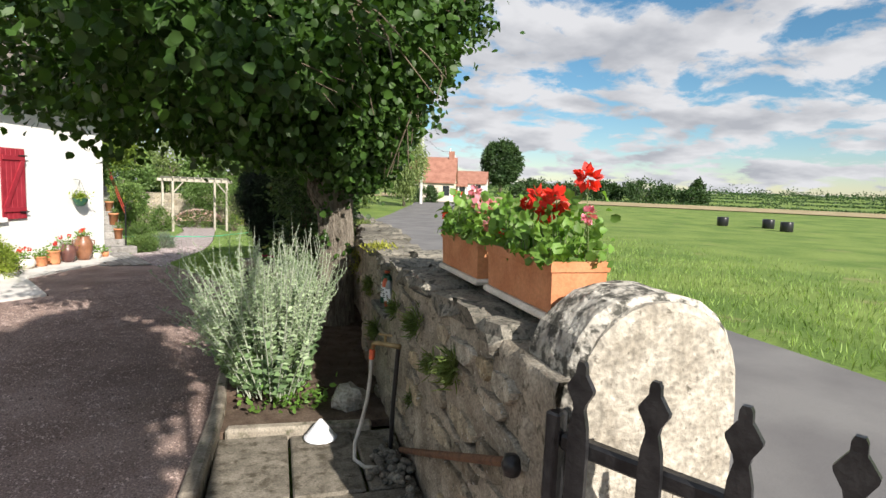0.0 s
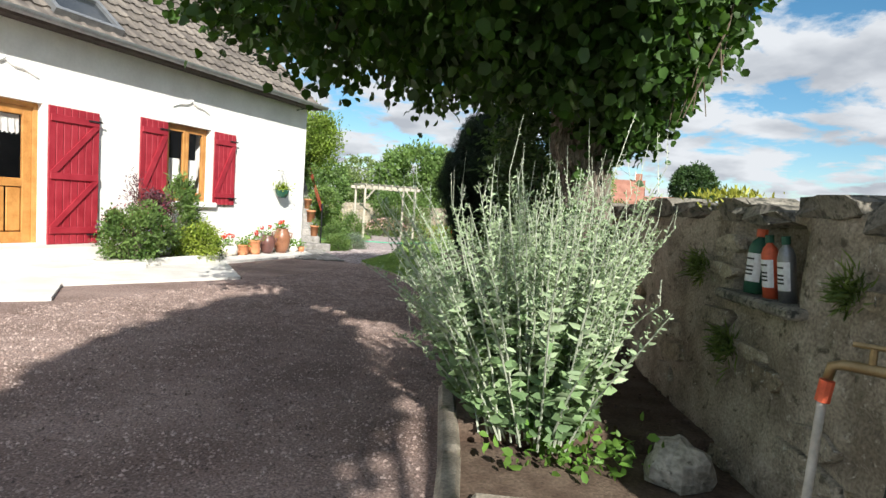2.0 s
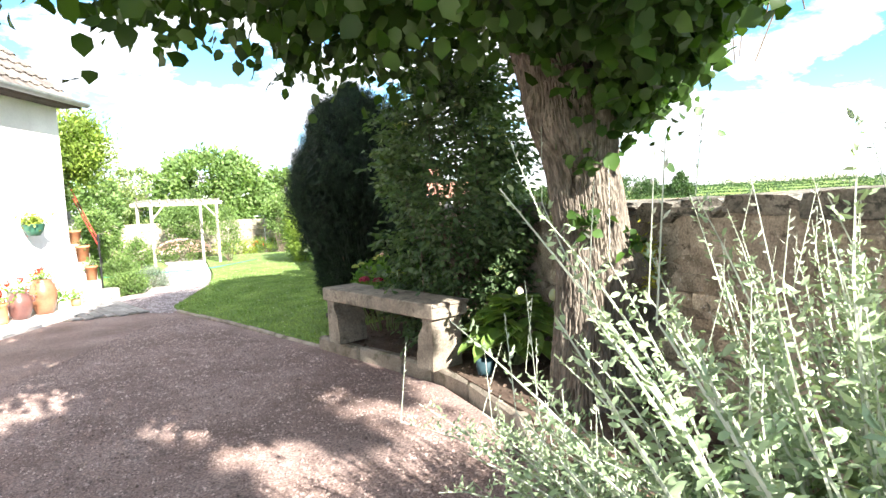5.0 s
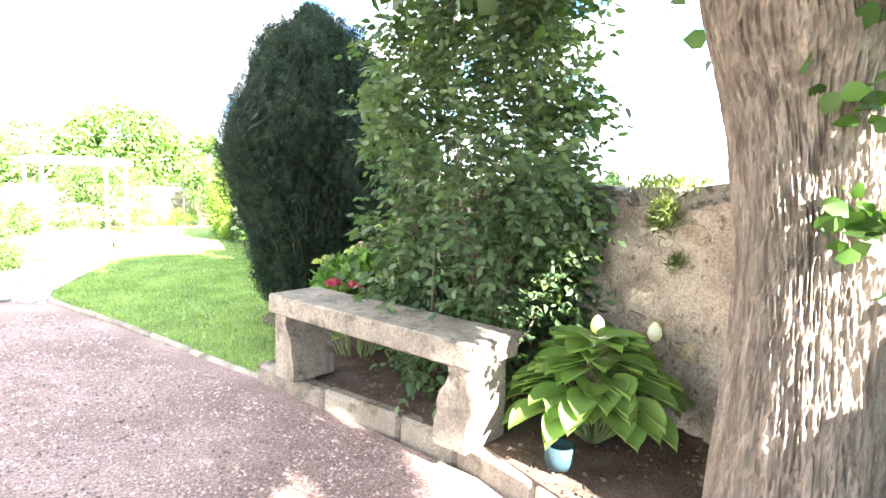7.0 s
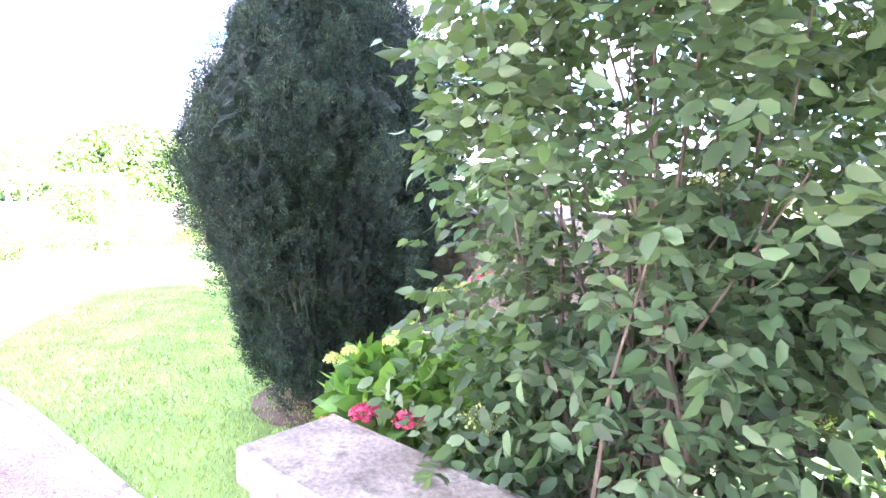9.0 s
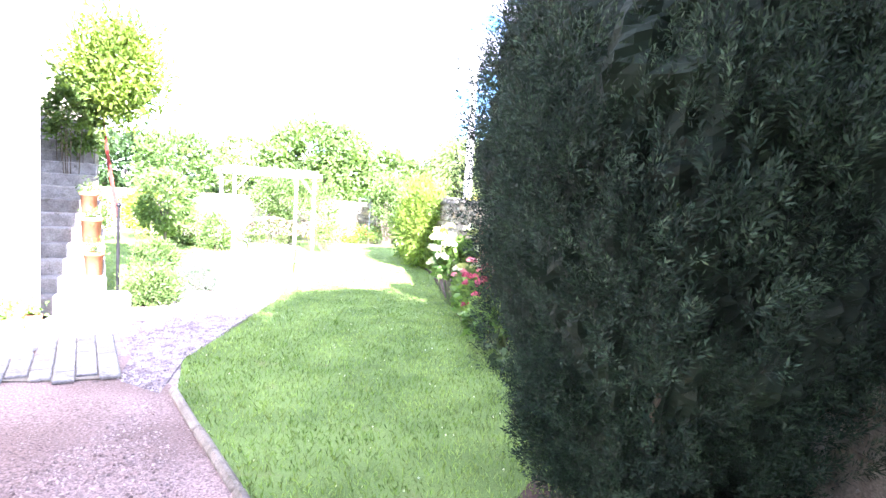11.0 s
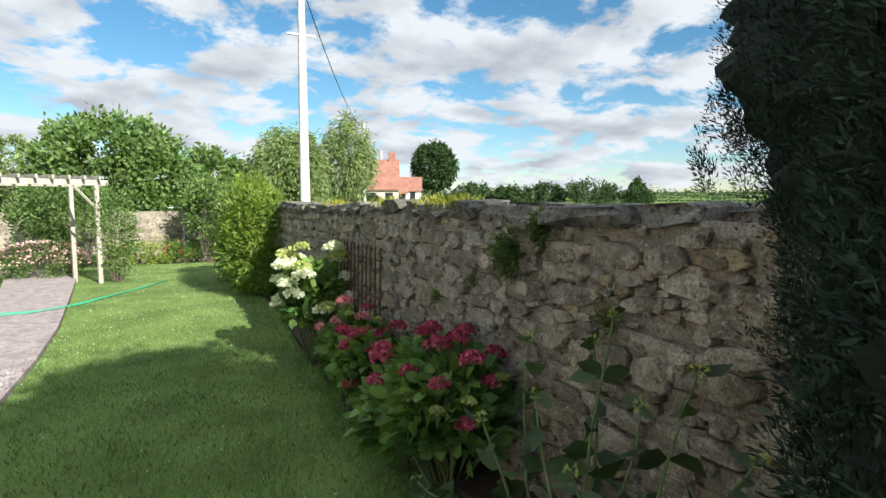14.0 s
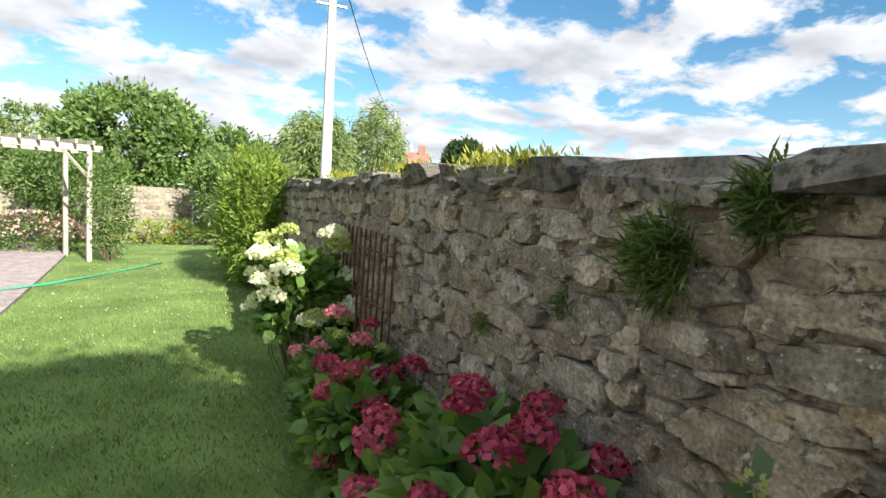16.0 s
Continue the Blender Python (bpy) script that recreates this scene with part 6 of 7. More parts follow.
# ---- tap, hose and things in the corner ----
tap = thing("garden_tap", "worn brass garden tap on a dark stand pipe", "tap")
m = MB()
m.tube([(-0.50, 5.03, 0.0), (-0.49, 5.02, 0.4), (-0.47, 5.0, 0.80)], 0.016, 10)
part("stand_pipe", m, PLASTICBLACK, tap)
m = MB()
m.tube([(-0.46, 4.98, 0.80), (-0.52, 5.03, 0.80), (-0.60, 5.10, 0.80), (-0.62, 5.12, 0.79), (-0.625, 5.125, 0.75)], [0.018, 0.017, 0.016, 0.015, 0.014], 10)
part("spout", m, BRASS, tap, smooth=True)
m = MB()
m.tube([(-0.55, 5.06, 0.80), (-0.55, 5.06, 0.86)], 0.010, 8).tube([(-0.59, 5.09, 0.865), (-0.51, 5.03, 0.865)], 0.008, 8)
part("handle", m, BRASS, tap)
hose = thing("tap_hose", "pale grey garden hose hanging from the tap", "hose")
m = MB()
m.tube([(-0.625, 5.125, 0.745), (-0.63, 5.13, 0.68)], 0.021, 10)
part("connector", m, REDPLA, hose, "orange-red hose connector")
m = MB()
m.tube([(-0.63, 5.13, 0.69), (-0.635, 5.13, 0.55), (-0.655, 5.11, 0.40), (-0.70, 5.06, 0.25), (-0.75, 5.0, 0.14), (-0.76, 4.93, 0.06), (-0.70, 4.86, 0.035), (-0.60, 4.84, 0.032)], 0.0135, 10)
part("hose_pipe", m, HOSEGREY, hose, smooth=True)
m = MB()
m.lathe([(0.118, 0.0), (0.120, 0.006), (0.113, 0.012), (0.060, 0.080), (0.012, 0.138), (0.001, 0.142)], (-0.95, 5.37, 0.03), 28)
tagged(part("enamel_cone", m, WHITEPLA, smooth=True), "white enamel cone lying on the bed edge", "cone")


def rock(name, label, p, size, seed, material=PIER):
    m = MB()
    n, k = 9, 14
    for i in range(n + 1):
        th = math.pi * i / n
        for j in range(k):
            a = 2 * math.pi * j / k
            d = Vector((math.sin(th) * math.cos(a), math.sin(th) * math.sin(a), math.cos(th)))
            s = 1 + 0.38 * noise.noise(d * 1.3 + Vector((seed, 0, 0))) + 0.14 * noise.noise(d * 4 + Vector((seed, 0, 0)))
            m.v.append((p[0] + d.x * size[0] * s, p[1] + d.y * size[1] * s, max(p[2] + d.z * size[2] * s, 0.012)))
    m.f = [(i * k + j, (i + 1) * k + j, (i + 1) * k + (j + 1) % k, i * k + (j + 1) % k) for i in range(n) for j in range(k)]
    return tagged(part(name, m, material), label, "rock")


rock("boulder", "rough pale limestone boulder beside the wall", (-0.68, 5.92, 0.09), (0.15, 0.13, 0.12), 4.0)
pr = np.random.default_rng(91)
m = MB()
for i in range(70):
    c = (-0.55 + pr.normal() * 0.07, 4.82 + pr.normal() * 0.16, 0.03 + 0.05 * pr.random())
    s = pr.uniform(0.02, 0.04)
    m.lathe([(0.001, -0.7 * s), (0.7 * s, -0.5 * s), (s, 0), (0.7 * s, 0.5 * s), (0.001, 0.7 * s)], c, 8)
tagged(part("pebbles", m, COPE, smooth=True), "heap of rounded grey pebbles under the tap", "pebbles", kind="stuff")


def bottle(label, p, h, rad, body, cap, lean, text):
    t = thing("spray_bottle", label, "bottle", "bottles in the wall niche", m=pose(*p, lean, 0, 90))
    m = MB()
    m.lathe([(0.001, 0.0), (rad, 0.0), (rad, 0.70 * h), (rad * 0.75, 0.80 * h), (rad * 0.36, 0.86 * h), (rad * 0.36, 0.90 * h), (0.001, 0.90 * h)], (0, 0, 0), 16)
    part("bottle_body", m, body, t, smooth=True)
    m = MB()
    m.lathe([(0.001, 0.88 * h), (rad * 0.5, 0.88 * h), (rad * 0.5, h), (0.001, h)], (0, 0, 0), 12)
    part("cap", m, cap, t)
    m = MB()
    q = [(rad * 1.02 * math.cos(a), rad * 1.02 * math.sin(a)) for a in np.linspace(0.2, math.pi - 0.2, 9)]
    m.add([(x, y, z) for z in (0.18 * h, 0.62 * h) for x, y in q], [(i, i + 1, 10 + i, 9 + i) for i in range(8)])
    lab = part("label", m, text, t)
    m = MB()
    for z in (0.28, 0.34, 0.40, 0.52):
        qq = [(x * 1.02, y * 1.02) for x, y in q[2:7]]
        m.add([(x, y, zz) for zz in (z * h, z * h + 0.008) for x, y in qq], [(i, i + 1, 6 + i, 5 + i) for i in range(4)])
    part("print_lines", m, PLASTICBLACK, lab)


bottle("dark green plastic bottle with white label in the niche", (-0.37, 6.03, 0.885), 0.29, 0.046, GREENPLA, REDPLA, 2, WHITEPLA)
bottle("leaning orange-red bottle in the wall niche", (-0.37, 5.89, 0.885), 0.27, 0.034, REDPLA, GREENPLA, -8, WHITEPLA)
bottle("leaning silver-grey spray bottle in the wall niche", (-0.36, 5.79, 0.885), 0.27, 0.034, ZINC, GREENPLA, -8, WHITEPLA)
m = MB()
m.box(-0.47, 5.60, 0.835, -0.20, 6.20, 0.882, bev=0.012)
tagged(part("niche_ledge", m, COPE), "flat stone floor of the wall niche", "ledge")

# ---- pots along the house ----


def pot(label, s, d, profile, material, handles, plant, flower, seed, group="pots along the house"):
    r = np.random.default_rng(seed)
    base = HM @ Vector((s, -d, 0))
    base.z = hz(base.y) + 0.036
    t = thing("flower_pot", label, "flower pot", group, m=Matrix.Translation(base))
    m = MB()
    m.lathe(profile, (0, 0, 0), 22)
    part("pot", m, material, t, smooth=True)
    top = profile[-1][1]
    rim = max(q for q, z in profile if z > 0.8 * top)
    m = MB()
    m.lathe([(0.0, 0.0), (rim * 0.92, 0.0)], (0, 0, top - 0.02), 18)
    part("potting_soil", m, SOIL, t)
    if handles:
        for sg in (-1, 1):
            m = MB()
            m.tube([(sg * rim * 0.9, 0, top * 0.92), (sg * rim * 1.5, 0, top * 0.88), (sg * rim * 1.45, 0, top * 0.72), (sg * rim * 1.05, 0, top * 0.66)], 0.014, 8)
            part("handle", m, material, t, smooth=True)
    n = plant
    p = np.array((0, 0, top)) + r.normal(size=(n, 3)) * (rim * 0.6, rim * 0.6, 0.05) + (0, 0, 0.06)
    p[:, 2] = np.maximum(p[:, 2], top - 0.02)
    leaf_ob("leaves", p, ball(n, r) + (0, 0, 0.5), r.uniform(0.03, 0.06, n), L_GERAN, t, width=0.8)
    for i in range(flower):
        q = np.array((r.normal() * rim * 0.5, r.normal() * rim * 0.5, top + r.uniform(0.14, 0.22)))
        m = MB()
        m.tube([(q[0] * 0.4, q[1] * 0.4, top), tuple(q)], 0.003, 4, cap=False)
        st = part("flower_stalk", m, STALK, t)
        d_ = ball(26, r)
        v, f = leaves(q + d_ * 0.018, d_, 0.038, 0.85, r=r, simple=True)
        raw("flower_head", v, f, F_RED, st)


JAR = [(0.001, 0.0), (0.115, 0.0), (0.15, 0.10), (0.185, 0.26), (0.185, 0.38), (0.15, 0.48), (0.125, 0.52), (0.135, 0.55), (0.12, 0.55), (0.11, 0.51)]
pot("large salt-glazed brown jar with red geraniums", 1.02, 0.24, JAR, SALT, True, 90, 3, 101)
pot("dark brown glazed jar with red geraniums", 1.50, 0.24, [(a * 0.86, b * 0.74) for a, b in JAR], mat("dark_glaze", (0.10, 0.045, 0.04), (0.16, 0.075, 0.06), 6, 0.35, spec=0.5), True, 70, 2, 102)
CYL = [(0.001, 0), (0.115, 0), (0.125, 0.05), (0.125, 0.26), (0.14, 0.27), (0.14, 0.30), (0.12, 0.30), (0.115, 0.26)]
pot("straight terracotta pot with a red geranium", 1.92, 0.24, CYL, TERRA, False, 80, 2, 103)
pot("small terracotta pot with grassy plant", 2.28, 0.26, [(a * 0.85, b * 0.7) for a, b in CYL], TERRA, True, 120, 0, 104)
pot("round white clay bowl with scarlet flowers", 2.72, 0.30, [(0.001, 0), (0.09, 0), (0.16, 0.05), (0.185, 0.12), (0.16, 0.19), (0.13, 0.21), (0.12, 0.20)], CLAYW, False, 70, 4, 105)
pot("terracotta pot with a leafy green plant", 3.20, 0.26, [(0.001, 0), (0.09, 0), (0.12, 0.20), (0.135, 0.20), (0.135, 0.23), (0.115, 0.23)], TERRA, False, 300, 0, 106)
pot("small terracotta pot beside the stair", 0.28, 0.22, [(0.001, 0), (0.07, 0), (0.085, 0.12), (0.07, 0.12)], TERRA, False, 40, 0, 107)
pot("low pale dish with succulents by the jars", 0.62, 0.24, [(0.001, 0), (0.09, 0), (0.11, 0.14), (0.095, 0.14)], CLAYW, False, 110, 0, 108)
for i, k in enumerate((1, 3, 5)):
    t = thing("stair_pot", "orange terracotta pot standing on the stone stair", "flower pot", "pots on the stair", m=SM @ pose(0.36, 0.14 + k * 0.26, (k + 1) * 0.172, 0, 0, 0))
    m = MB()
    sc = 1.15 if i == 1 else 1.0
    m.lathe([(0.001, 0), (0.085 * sc, 0), (0.10 * sc, 0.24 * sc), (0.115 * sc, 0.24 * sc), (0.115 * sc, 0.28 * sc), (0.09 * sc, 0.28 * sc)], (0, 0, 0), 18)
    part("pot", m, TERRA, t, smooth=True)
    p = gr.normal(size=(130, 3)) * (0.06, 0.06, 0.06) + (0, 0, 0.33)
    leaf_ob("leaves", p, ball(130, gr) + (0, 0, 0.5), 0.06, L_MIX, t, width=0.3)

basket = thing("hanging_basket", "green plastic wall basket with trailing plants on the white wall", "hanging basket")
c = HM @ Vector((0.98, -0.16, 1.30))
m = MB()
m.lathe([(0.001, 0.0), (0.08, 0.0), (0.14, 0.10), (0.155, 0.17), (0.165, 0.18), (0.14, 0.18)], c, 20)
part("basket_bowl", m, GREENPLA, basket, smooth=True)
n = 420
p = np.array(c) + gr.normal(size=(n, 3)) * (0.08, 0.08, 0.06) + (0, 0, 0.22)
leaf_ob("leaves", p, ball(n, gr) + (0, 0, 0.3), gr.uniform(0.03, 0.06, n), L_YELLOW, basket, width=0.6)
m = MB()
for a in (0, 2.1, 4.2):
    m.tube([(c.x + 0.15 * math.cos(a), c.y + 0.15 * math.sin(a), c.z + 0.18), (c.x, c.y, c.z + 0.60)], 0.003, 4)
m.tube([(c.x, c.y, c.z + 0.60), tuple(HM @ Vector((0.98, 0.0, 1.92)))], 0.006, 6)
part("hanger", m, BLACKIRON, basket)

# ---- raised bed in front of the house ----
bed = thing("raised_bed", "low white concrete planter trough before the window", "planter")
m = MB()
for a in ((3.75, -1.08, 0.0, 5.95, -1.0, 0.24), (3.75, -0.45, 0.0, 5.95, -0.38, 0.24), (3.75, -1.0, 0.0, 3.82, -0.45, 0.24), (5.88, -1.0, 0.0, 5.95, -0.45, 0.24)):
    m.box(*a, bev=0.01)
part("trough", m, TERRACE, bed, m=HM)
m = MB()
m.box(3.82, -1.0, 0.1, 5.88, -0.45, 0.20)
part("potting_soil", m, SOIL, bed, m=HM)


def shrub(name, label, centre, radii, n, size, material, seed, category="shrub", clump=60, spread=0.07, width=0.5, inner=0.4, extra=(), low=None, twigs=14, base=None):
    r = np.random.default_rng(seed)
    t = thing(name, label, category)
    n, size = int(n * 1.9), (size[0] * 1.1, size[1] * 1.15)
    p, w = clumps(n, int(clump * 1.4), centre, radii, spread * 0.85, inner, r)
    b = base if base is not None else hz(centre[1])
    ok = p[:, 2] > b + 0.02
    leaf_ob("leaves", p[ok], w[ok] + (0, 0, 0.25), r.uniform(*size, ok.sum()), material, t, width=width, simple=centre[1] > 21)
    m = MB()
    for i in range(twigs):
        d = ball(1, r)[0]
        e = np.asarray(centre) + d * np.asarray(radii) * 0.8
        e[2] = max(e[2], b + 0.1)
        m.tube(wander((centre[0] + 0.2 * d[0] * radii[0], centre[1] + 0.2 * d[1] * radii[1], b), tuple(e), 4, 0.05 * max(radii), r), [0.012, 0.009, 0.006, 0.003], 4, cap=False)
    part("stems", m, TWIG, t, kind="stuff")
    for mm, count, fs in extra:
        d = ball(count, r)
        d[:, 2] = np.abs(d[:, 2])
        q = np.asarray(centre) + d * np.asarray(radii) * 1.02
        v, f = leaves(q, d + 0.4 * r.normal(size=(count, 3)), fs, 0.85, r=r, simple=True)
        raw("blossom", v, f, mm, t, kind="stuff")
    return t


def hp(s, d, z):
    v = HM @ Vector((s, -d, z))
    return (v.x, v.y, v.z)


shrub("border_shrub", "dense green and purple flowering shrub in the raised bed", hp(5.2, 0.80, 0.62), (0.46, 0.58, 0.46), 4200, (0.03, 0.06), L_MIX, 111, base=0.0, extra=((L_PURPLE, 110, 0.04), (F_PINK, 130, 0.018), (F_LILAC, 70, 0.02)))
shrub("border_shrub", "dark-leaved shrub mixed with pink flowers in the raised bed", hp(4.72, 0.60, 0.95), (0.20, 0.28, 0.30), 1100, (0.03, 0.05), L_PURPLE, 112, base=0.0, extra=((F_MAG, 40, 0.03),))
shrub("border_shrub", "yellow-variegated shrub spilling over the trough", hp(4.02, 0.86, 0.42), (0.30, 0.32, 0.34), 2600, (0.025, 0.05), L_YELLOW, 113, base=-0.06)
shrub("tall_perennial", "tall narrow-leaved green perennial before the window", hp(4.22, 0.62, 0.85), (0.24, 0.26, 0.66), 1500, (0.06, 0.11), L_MIX, 114, category="plant", width=0.22, base=0.0)
shrub("tall_perennial", "slender purple flower spires beside the shutter", hp(5.02, 0.6, 1.05), (0.10, 0.16, 0.55), 420, (0.03, 0.06), L_PURPLE, 115, category="plant", width=0.3, base=0.0)
shrub("border_shrub", "leafy green plants at the end of the trough", hp(3.42, 0.55, 0.22), (0.16, 0.2, 0.34), 700, (0.03, 0.06), L_MIX, 116)
shrub("wisteria", "bright green wisteria spilling over the stair wall", (-5.82, 20.0, 2.95), (0.42, 0.60, 0.62), 5200, (0.05, 0.10), L_WISTERIA, 117, category="climber", width=0.4, clump=34, spread=0.20, extra=((F_LILAC, 40, 0.05),), inner=0.3, twigs=0)
# Darker shrub leaves stand in for the shade below the bright wisteria.
shrub("wisteria", "inner wisteria growth above the stair, its shade put into darker leaves", (-6.35, 20.0, 2.35), (0.30, 0.5, 0.6), 2000, (0.05, 0.10), L_MIX, 118, category="climber", width=0.4)

# ---- garden beyond ----
shrub("lavender_bush", "low grey-green lavender cushion by the path", (-4.52, 19.55, -0.04), (0.30, 0.45, 0.22), 2600, (0.04, 0.07), L_LAV, 121, width=0.12, extra=((F_LILAC, 60, 0.02),))
shrub("box_bush", "clipped green bush beside the path edge", (-4.74, 18.36, 0.02), (0.28, 0.30, 0.21), 2400, (0.025, 0.045), L_MIX, 122)
shrub("border_shrub", "feathery green shrub behind the path", (-5.15, 19.75, 0.12), (0.30, 0.35, 0.36), 1800, (0.04, 0.07), L_MIX, 123, width=0.25)
shrub("border_shrub", "yellow-green bush before the far wall", (-8.2, 29.5, 0.4), (1.1, 0.8, 0.8), 2500, (0.07, 0.12), L_YELLOW, 124, clump=60, spread=0.16)
shrub("border_shrub", "leafy rose bush beside the pergola post", (-5.75, 26.4, 0.15), (0.35, 0.35, 0.55), 1300, (0.05, 0.08), L_MIX, 125, spread=0.10)
shrub("flower_bush", "red-flowered bush on the side lawn", (-9.4, 27.5, 0.3), (0.7, 0.6, 0.65), 1500, (0.06, 0.1), L_MIX, 126, spread=0.14, extra=((F_MAG, 160, 0.07),))
shrub("flower_bush", "mixed bush with yellow spikes on the side lawn", (-6.9, 27.4, 0.15), (0.65, 0.6, 0.6), 1500, (0.06, 0.1), L_MIX, 127, spread=0.14, extra=((F_LIME, 70, 0.09),))
shrub("rose_bush", "pink rambling roses beyond the pergola", (-4.75, 29.4, -0.05), (0.95, 0.5, 0.50), 1300, (0.05, 0.09), L_MIX, 128, spread=0.14, extra=((F_PALE, 700, 0.07),))
shrub("climbing_rose", "leafy climbing rose on the pergola post", (-3.05, 27.35, 0.75), (0.36, 0.36, 0.95), 1300, (0.05, 0.08), L_MIX, 129, spread=0.12, category="climber", inner=0.3)
shrub("small_tree", "bushy dark green tree behind the pergola", (-4.5, 30.9, 1.15), (1.15, 0.7, 0.75), 4200, (0.06, 0.11), L_TREE, 130, spread=0.16, category="tree", twigs=20)
shrub("tall_hedge", "tall narrow light green shrubs against the wall", (-0.62, 24.2, 0.72), (0.52, 1.3, 1.08), 9000, (0.06, 0.11), L_WISTERIA, 131, spread=0.13, clump=160, width=0.3, inner=0.45, category="hedge")
shrub("tall_hedge", "green laurel shrubs along the wall end", (-0.55, 26.4, 0.7), (0.6, 1.2, 1.05), 5000, (0.06, 0.11), L_MIX, 132, spread=0.14, clump=120, width=0.35, category="hedge")
shrub("photinia_tree", "small dark-leaved tree with pale forked stems", (-0.95, 31.4, 1.35), (0.62, 0.6, 0.75), 3000, (0.07, 0.12), L_TREE, 133, spread=0.14, category="tree", twigs=26)
shrub("border_shrub", "low yellow-green plants under the far wall", (-2.6, 32.0, -0.15), (1.3, 0.35, 0.3), 1400, (0.05, 0.09), L_YELLOW, 134, spread=0.10)
shrub("border_shrub", "red and green plants under the far wall", (-1.6, 32.0, -0.1), (0.5, 0.3, 0.35), 700, (0.05, 0.09), L_MIX, 135, spread=0.10, extra=((F_RED, 30, 0.06),))

pergola = thing("pergola", "pale weathered timber pergola over the garden path", "pergola")
PA, PB = Vector((-5.35, 26.35, 0)), Vector((-3.37, 27.25, 0))
pd = (PB - PA).normalized()
pn = Vector((-pd.y, pd.x, 0))
ptop = 1.86
for q in (PA, PB, PA + pn * 1.5, PB + pn * 1.5):
    m = MB()
    m.box(-0.042, -0.042, hz(q.y) - 0.1, 0.042, 0.042, ptop - 0.12, m=Matrix.Translation((q.x, q.y, 0)) @ Matrix.Rotation(math.atan2(pd.y, pd.x), 4, "Z"), bev=0.008)
    part("post", m, PALEWOOD, pergola)
PM = Matrix(((pd.x, pn.x, 0, PA.x), (pd.y, pn.y, 0, PA.y), (0, 0, 1, 0), (0, 0, 0, 1)))
plen = (PB - PA).length
for yy in (-0.03, 1.47):
    m = MB()
    m.box(-0.22, yy, ptop - 0.12, plen + 0.22, yy + 0.05, ptop, bev=0.006, m=PM)
    part("beam", m, PALEWOOD, pergola)
for i in range(9):
    m = MB()
    x = -0.05 + i * (plen + 0.05) / 8
    m.box(x, -0.2, ptop + 0.002, x + 0.04, 1.7, ptop + 0.08, bev=0.005, m=PM)
    part("rafter", m, PALEWOOD, pergola)
for x0, x1 in ((0.05, 0.42), (plen - 0.05, plen - 0.42)):
    m = MB()
    m.tube([tuple(PM @ Vector((x0, 0.0, ptop - 0.55))), tuple(PM @ Vector((x1, 0.0, ptop - 0.12)))], 0.028, 4)
    part("brace", m, PALEWOOD, pergola)

# far garden wall with its stones
m = MB()
m.box(-16, 33.0, -0.8, 0.1, 33.4, 1.10)
far_wall = tagged(part("wall_far", m, MORTAR), "sunlit pale rubble wall closing the garden", "wall", kind="structure")
m = MB()
z = -0.42
while z < 1.0:
    x = -16.0
    while x < 0:
        w = sr.uniform(0.2, 0.5)
        d = FARSTONES[int(sr.integers(6))]
        if sr.random() < 0.85:
            mm = pose(x + w / 2, 32.99, z + 0.08, 0, 0, 90) @ Matrix.Diagonal((0.09, w * 0.95, sr.uniform(0.11, 0.17), 1))
            m.add([tuple(mm @ v.co) for v in d.vertices], [tuple(q.vertices) for q in d.polygons])
        x += w
    z += 0.17
part("stones", m, STONE2, far_wall, kind="stuff")
pier2 = thing("garden_pier", "square stone pier with a flat cap in the garden corner", "pier")
m = MB()
m.box(-0.55, 32.3, -0.7, -0.1, 32.75, 1.22, bev=0.02)
part("shaft", m, CREAM, pier2)
m = MB()
m.box(-0.62, 32.23, 1.22, -0.03, 32.82, 1.32, bev=0.02)
part("cap", m, COPE, pier2)
post = thing("washing_line_post", "thin grey metal washing line post on the lawn", "post")
m = MB()
m.tube([(-1.6, 32.0, -0.6), (-1.6, 32.0, 1.25)], 0.03, 10)
part("pole", m, ZINC, post)
m = MB()
m.tube([(-2.0, 32.0, 1.22), (-1.2, 32.0, 1.22)], 0.02, 8)
part("crossbar", m, ZINC, post)

trellis = thing("rusty_trellis", "rusty steel mesh trellis leaning on the wall", "trellis")
for i in range(13):
    m = MB()
    y = 17.85 + i * 0.125
    m.tube([(wall_x(y) - 0.07, y, hz(y) + 0.02), (wall_x(y) - 0.045, y, 1.06 + hz(y) * 0.2)], 0.007, 6)
    part("upright", m, RUST, trellis)
for z in (0.25, 0.6, 0.92):
    m = MB()
    m.tube([(wall_x(17.8) - 0.075, 17.8, z), (wall_x(19.4) - 0.075, 19.4, z - 0.03)], 0.007, 6)
    part("crosswire", m, RUST, trellis)

m = MB()
pts = [(-6.4, 23.2), (-5.6, 23.1), (-4.7, 23.5), (-4.0, 23.55), (-3.5, 24.0), (-3.0, 25.0), (-2.5, 26.0), (-2.2, 26.7)]
m.tube([(x, y + 0.05 * math.sin(i * 2), hz(y) + 0.025) for i, (x, y) in enumerate(pts)], 0.009, 8)
m.tube([(x + 0.1, y + 0.14 + 0.08 * math.sin(i * 1.3), hz(y) + 0.025) for i, (x, y) in enumerate(pts)], 0.009, 8)
tagged(part("garden_hose", m, HOSEGREEN, smooth=True), "bright green garden hose lying across lawn and path", "hose")
m = MB()
m.lathe([(0.001, 0), (0.05, 0.0), (0.062, 0.03), (0.066, 0.10), (0.056, 0.10), (0.05, 0.03)], (-0.97, 9.32, 0.113), 20)
tagged(part("blue_pot", m, BLUEPOT, smooth=True), "small blue glazed pot under the hosta", "flower pot")

# ---- road side and distance ----


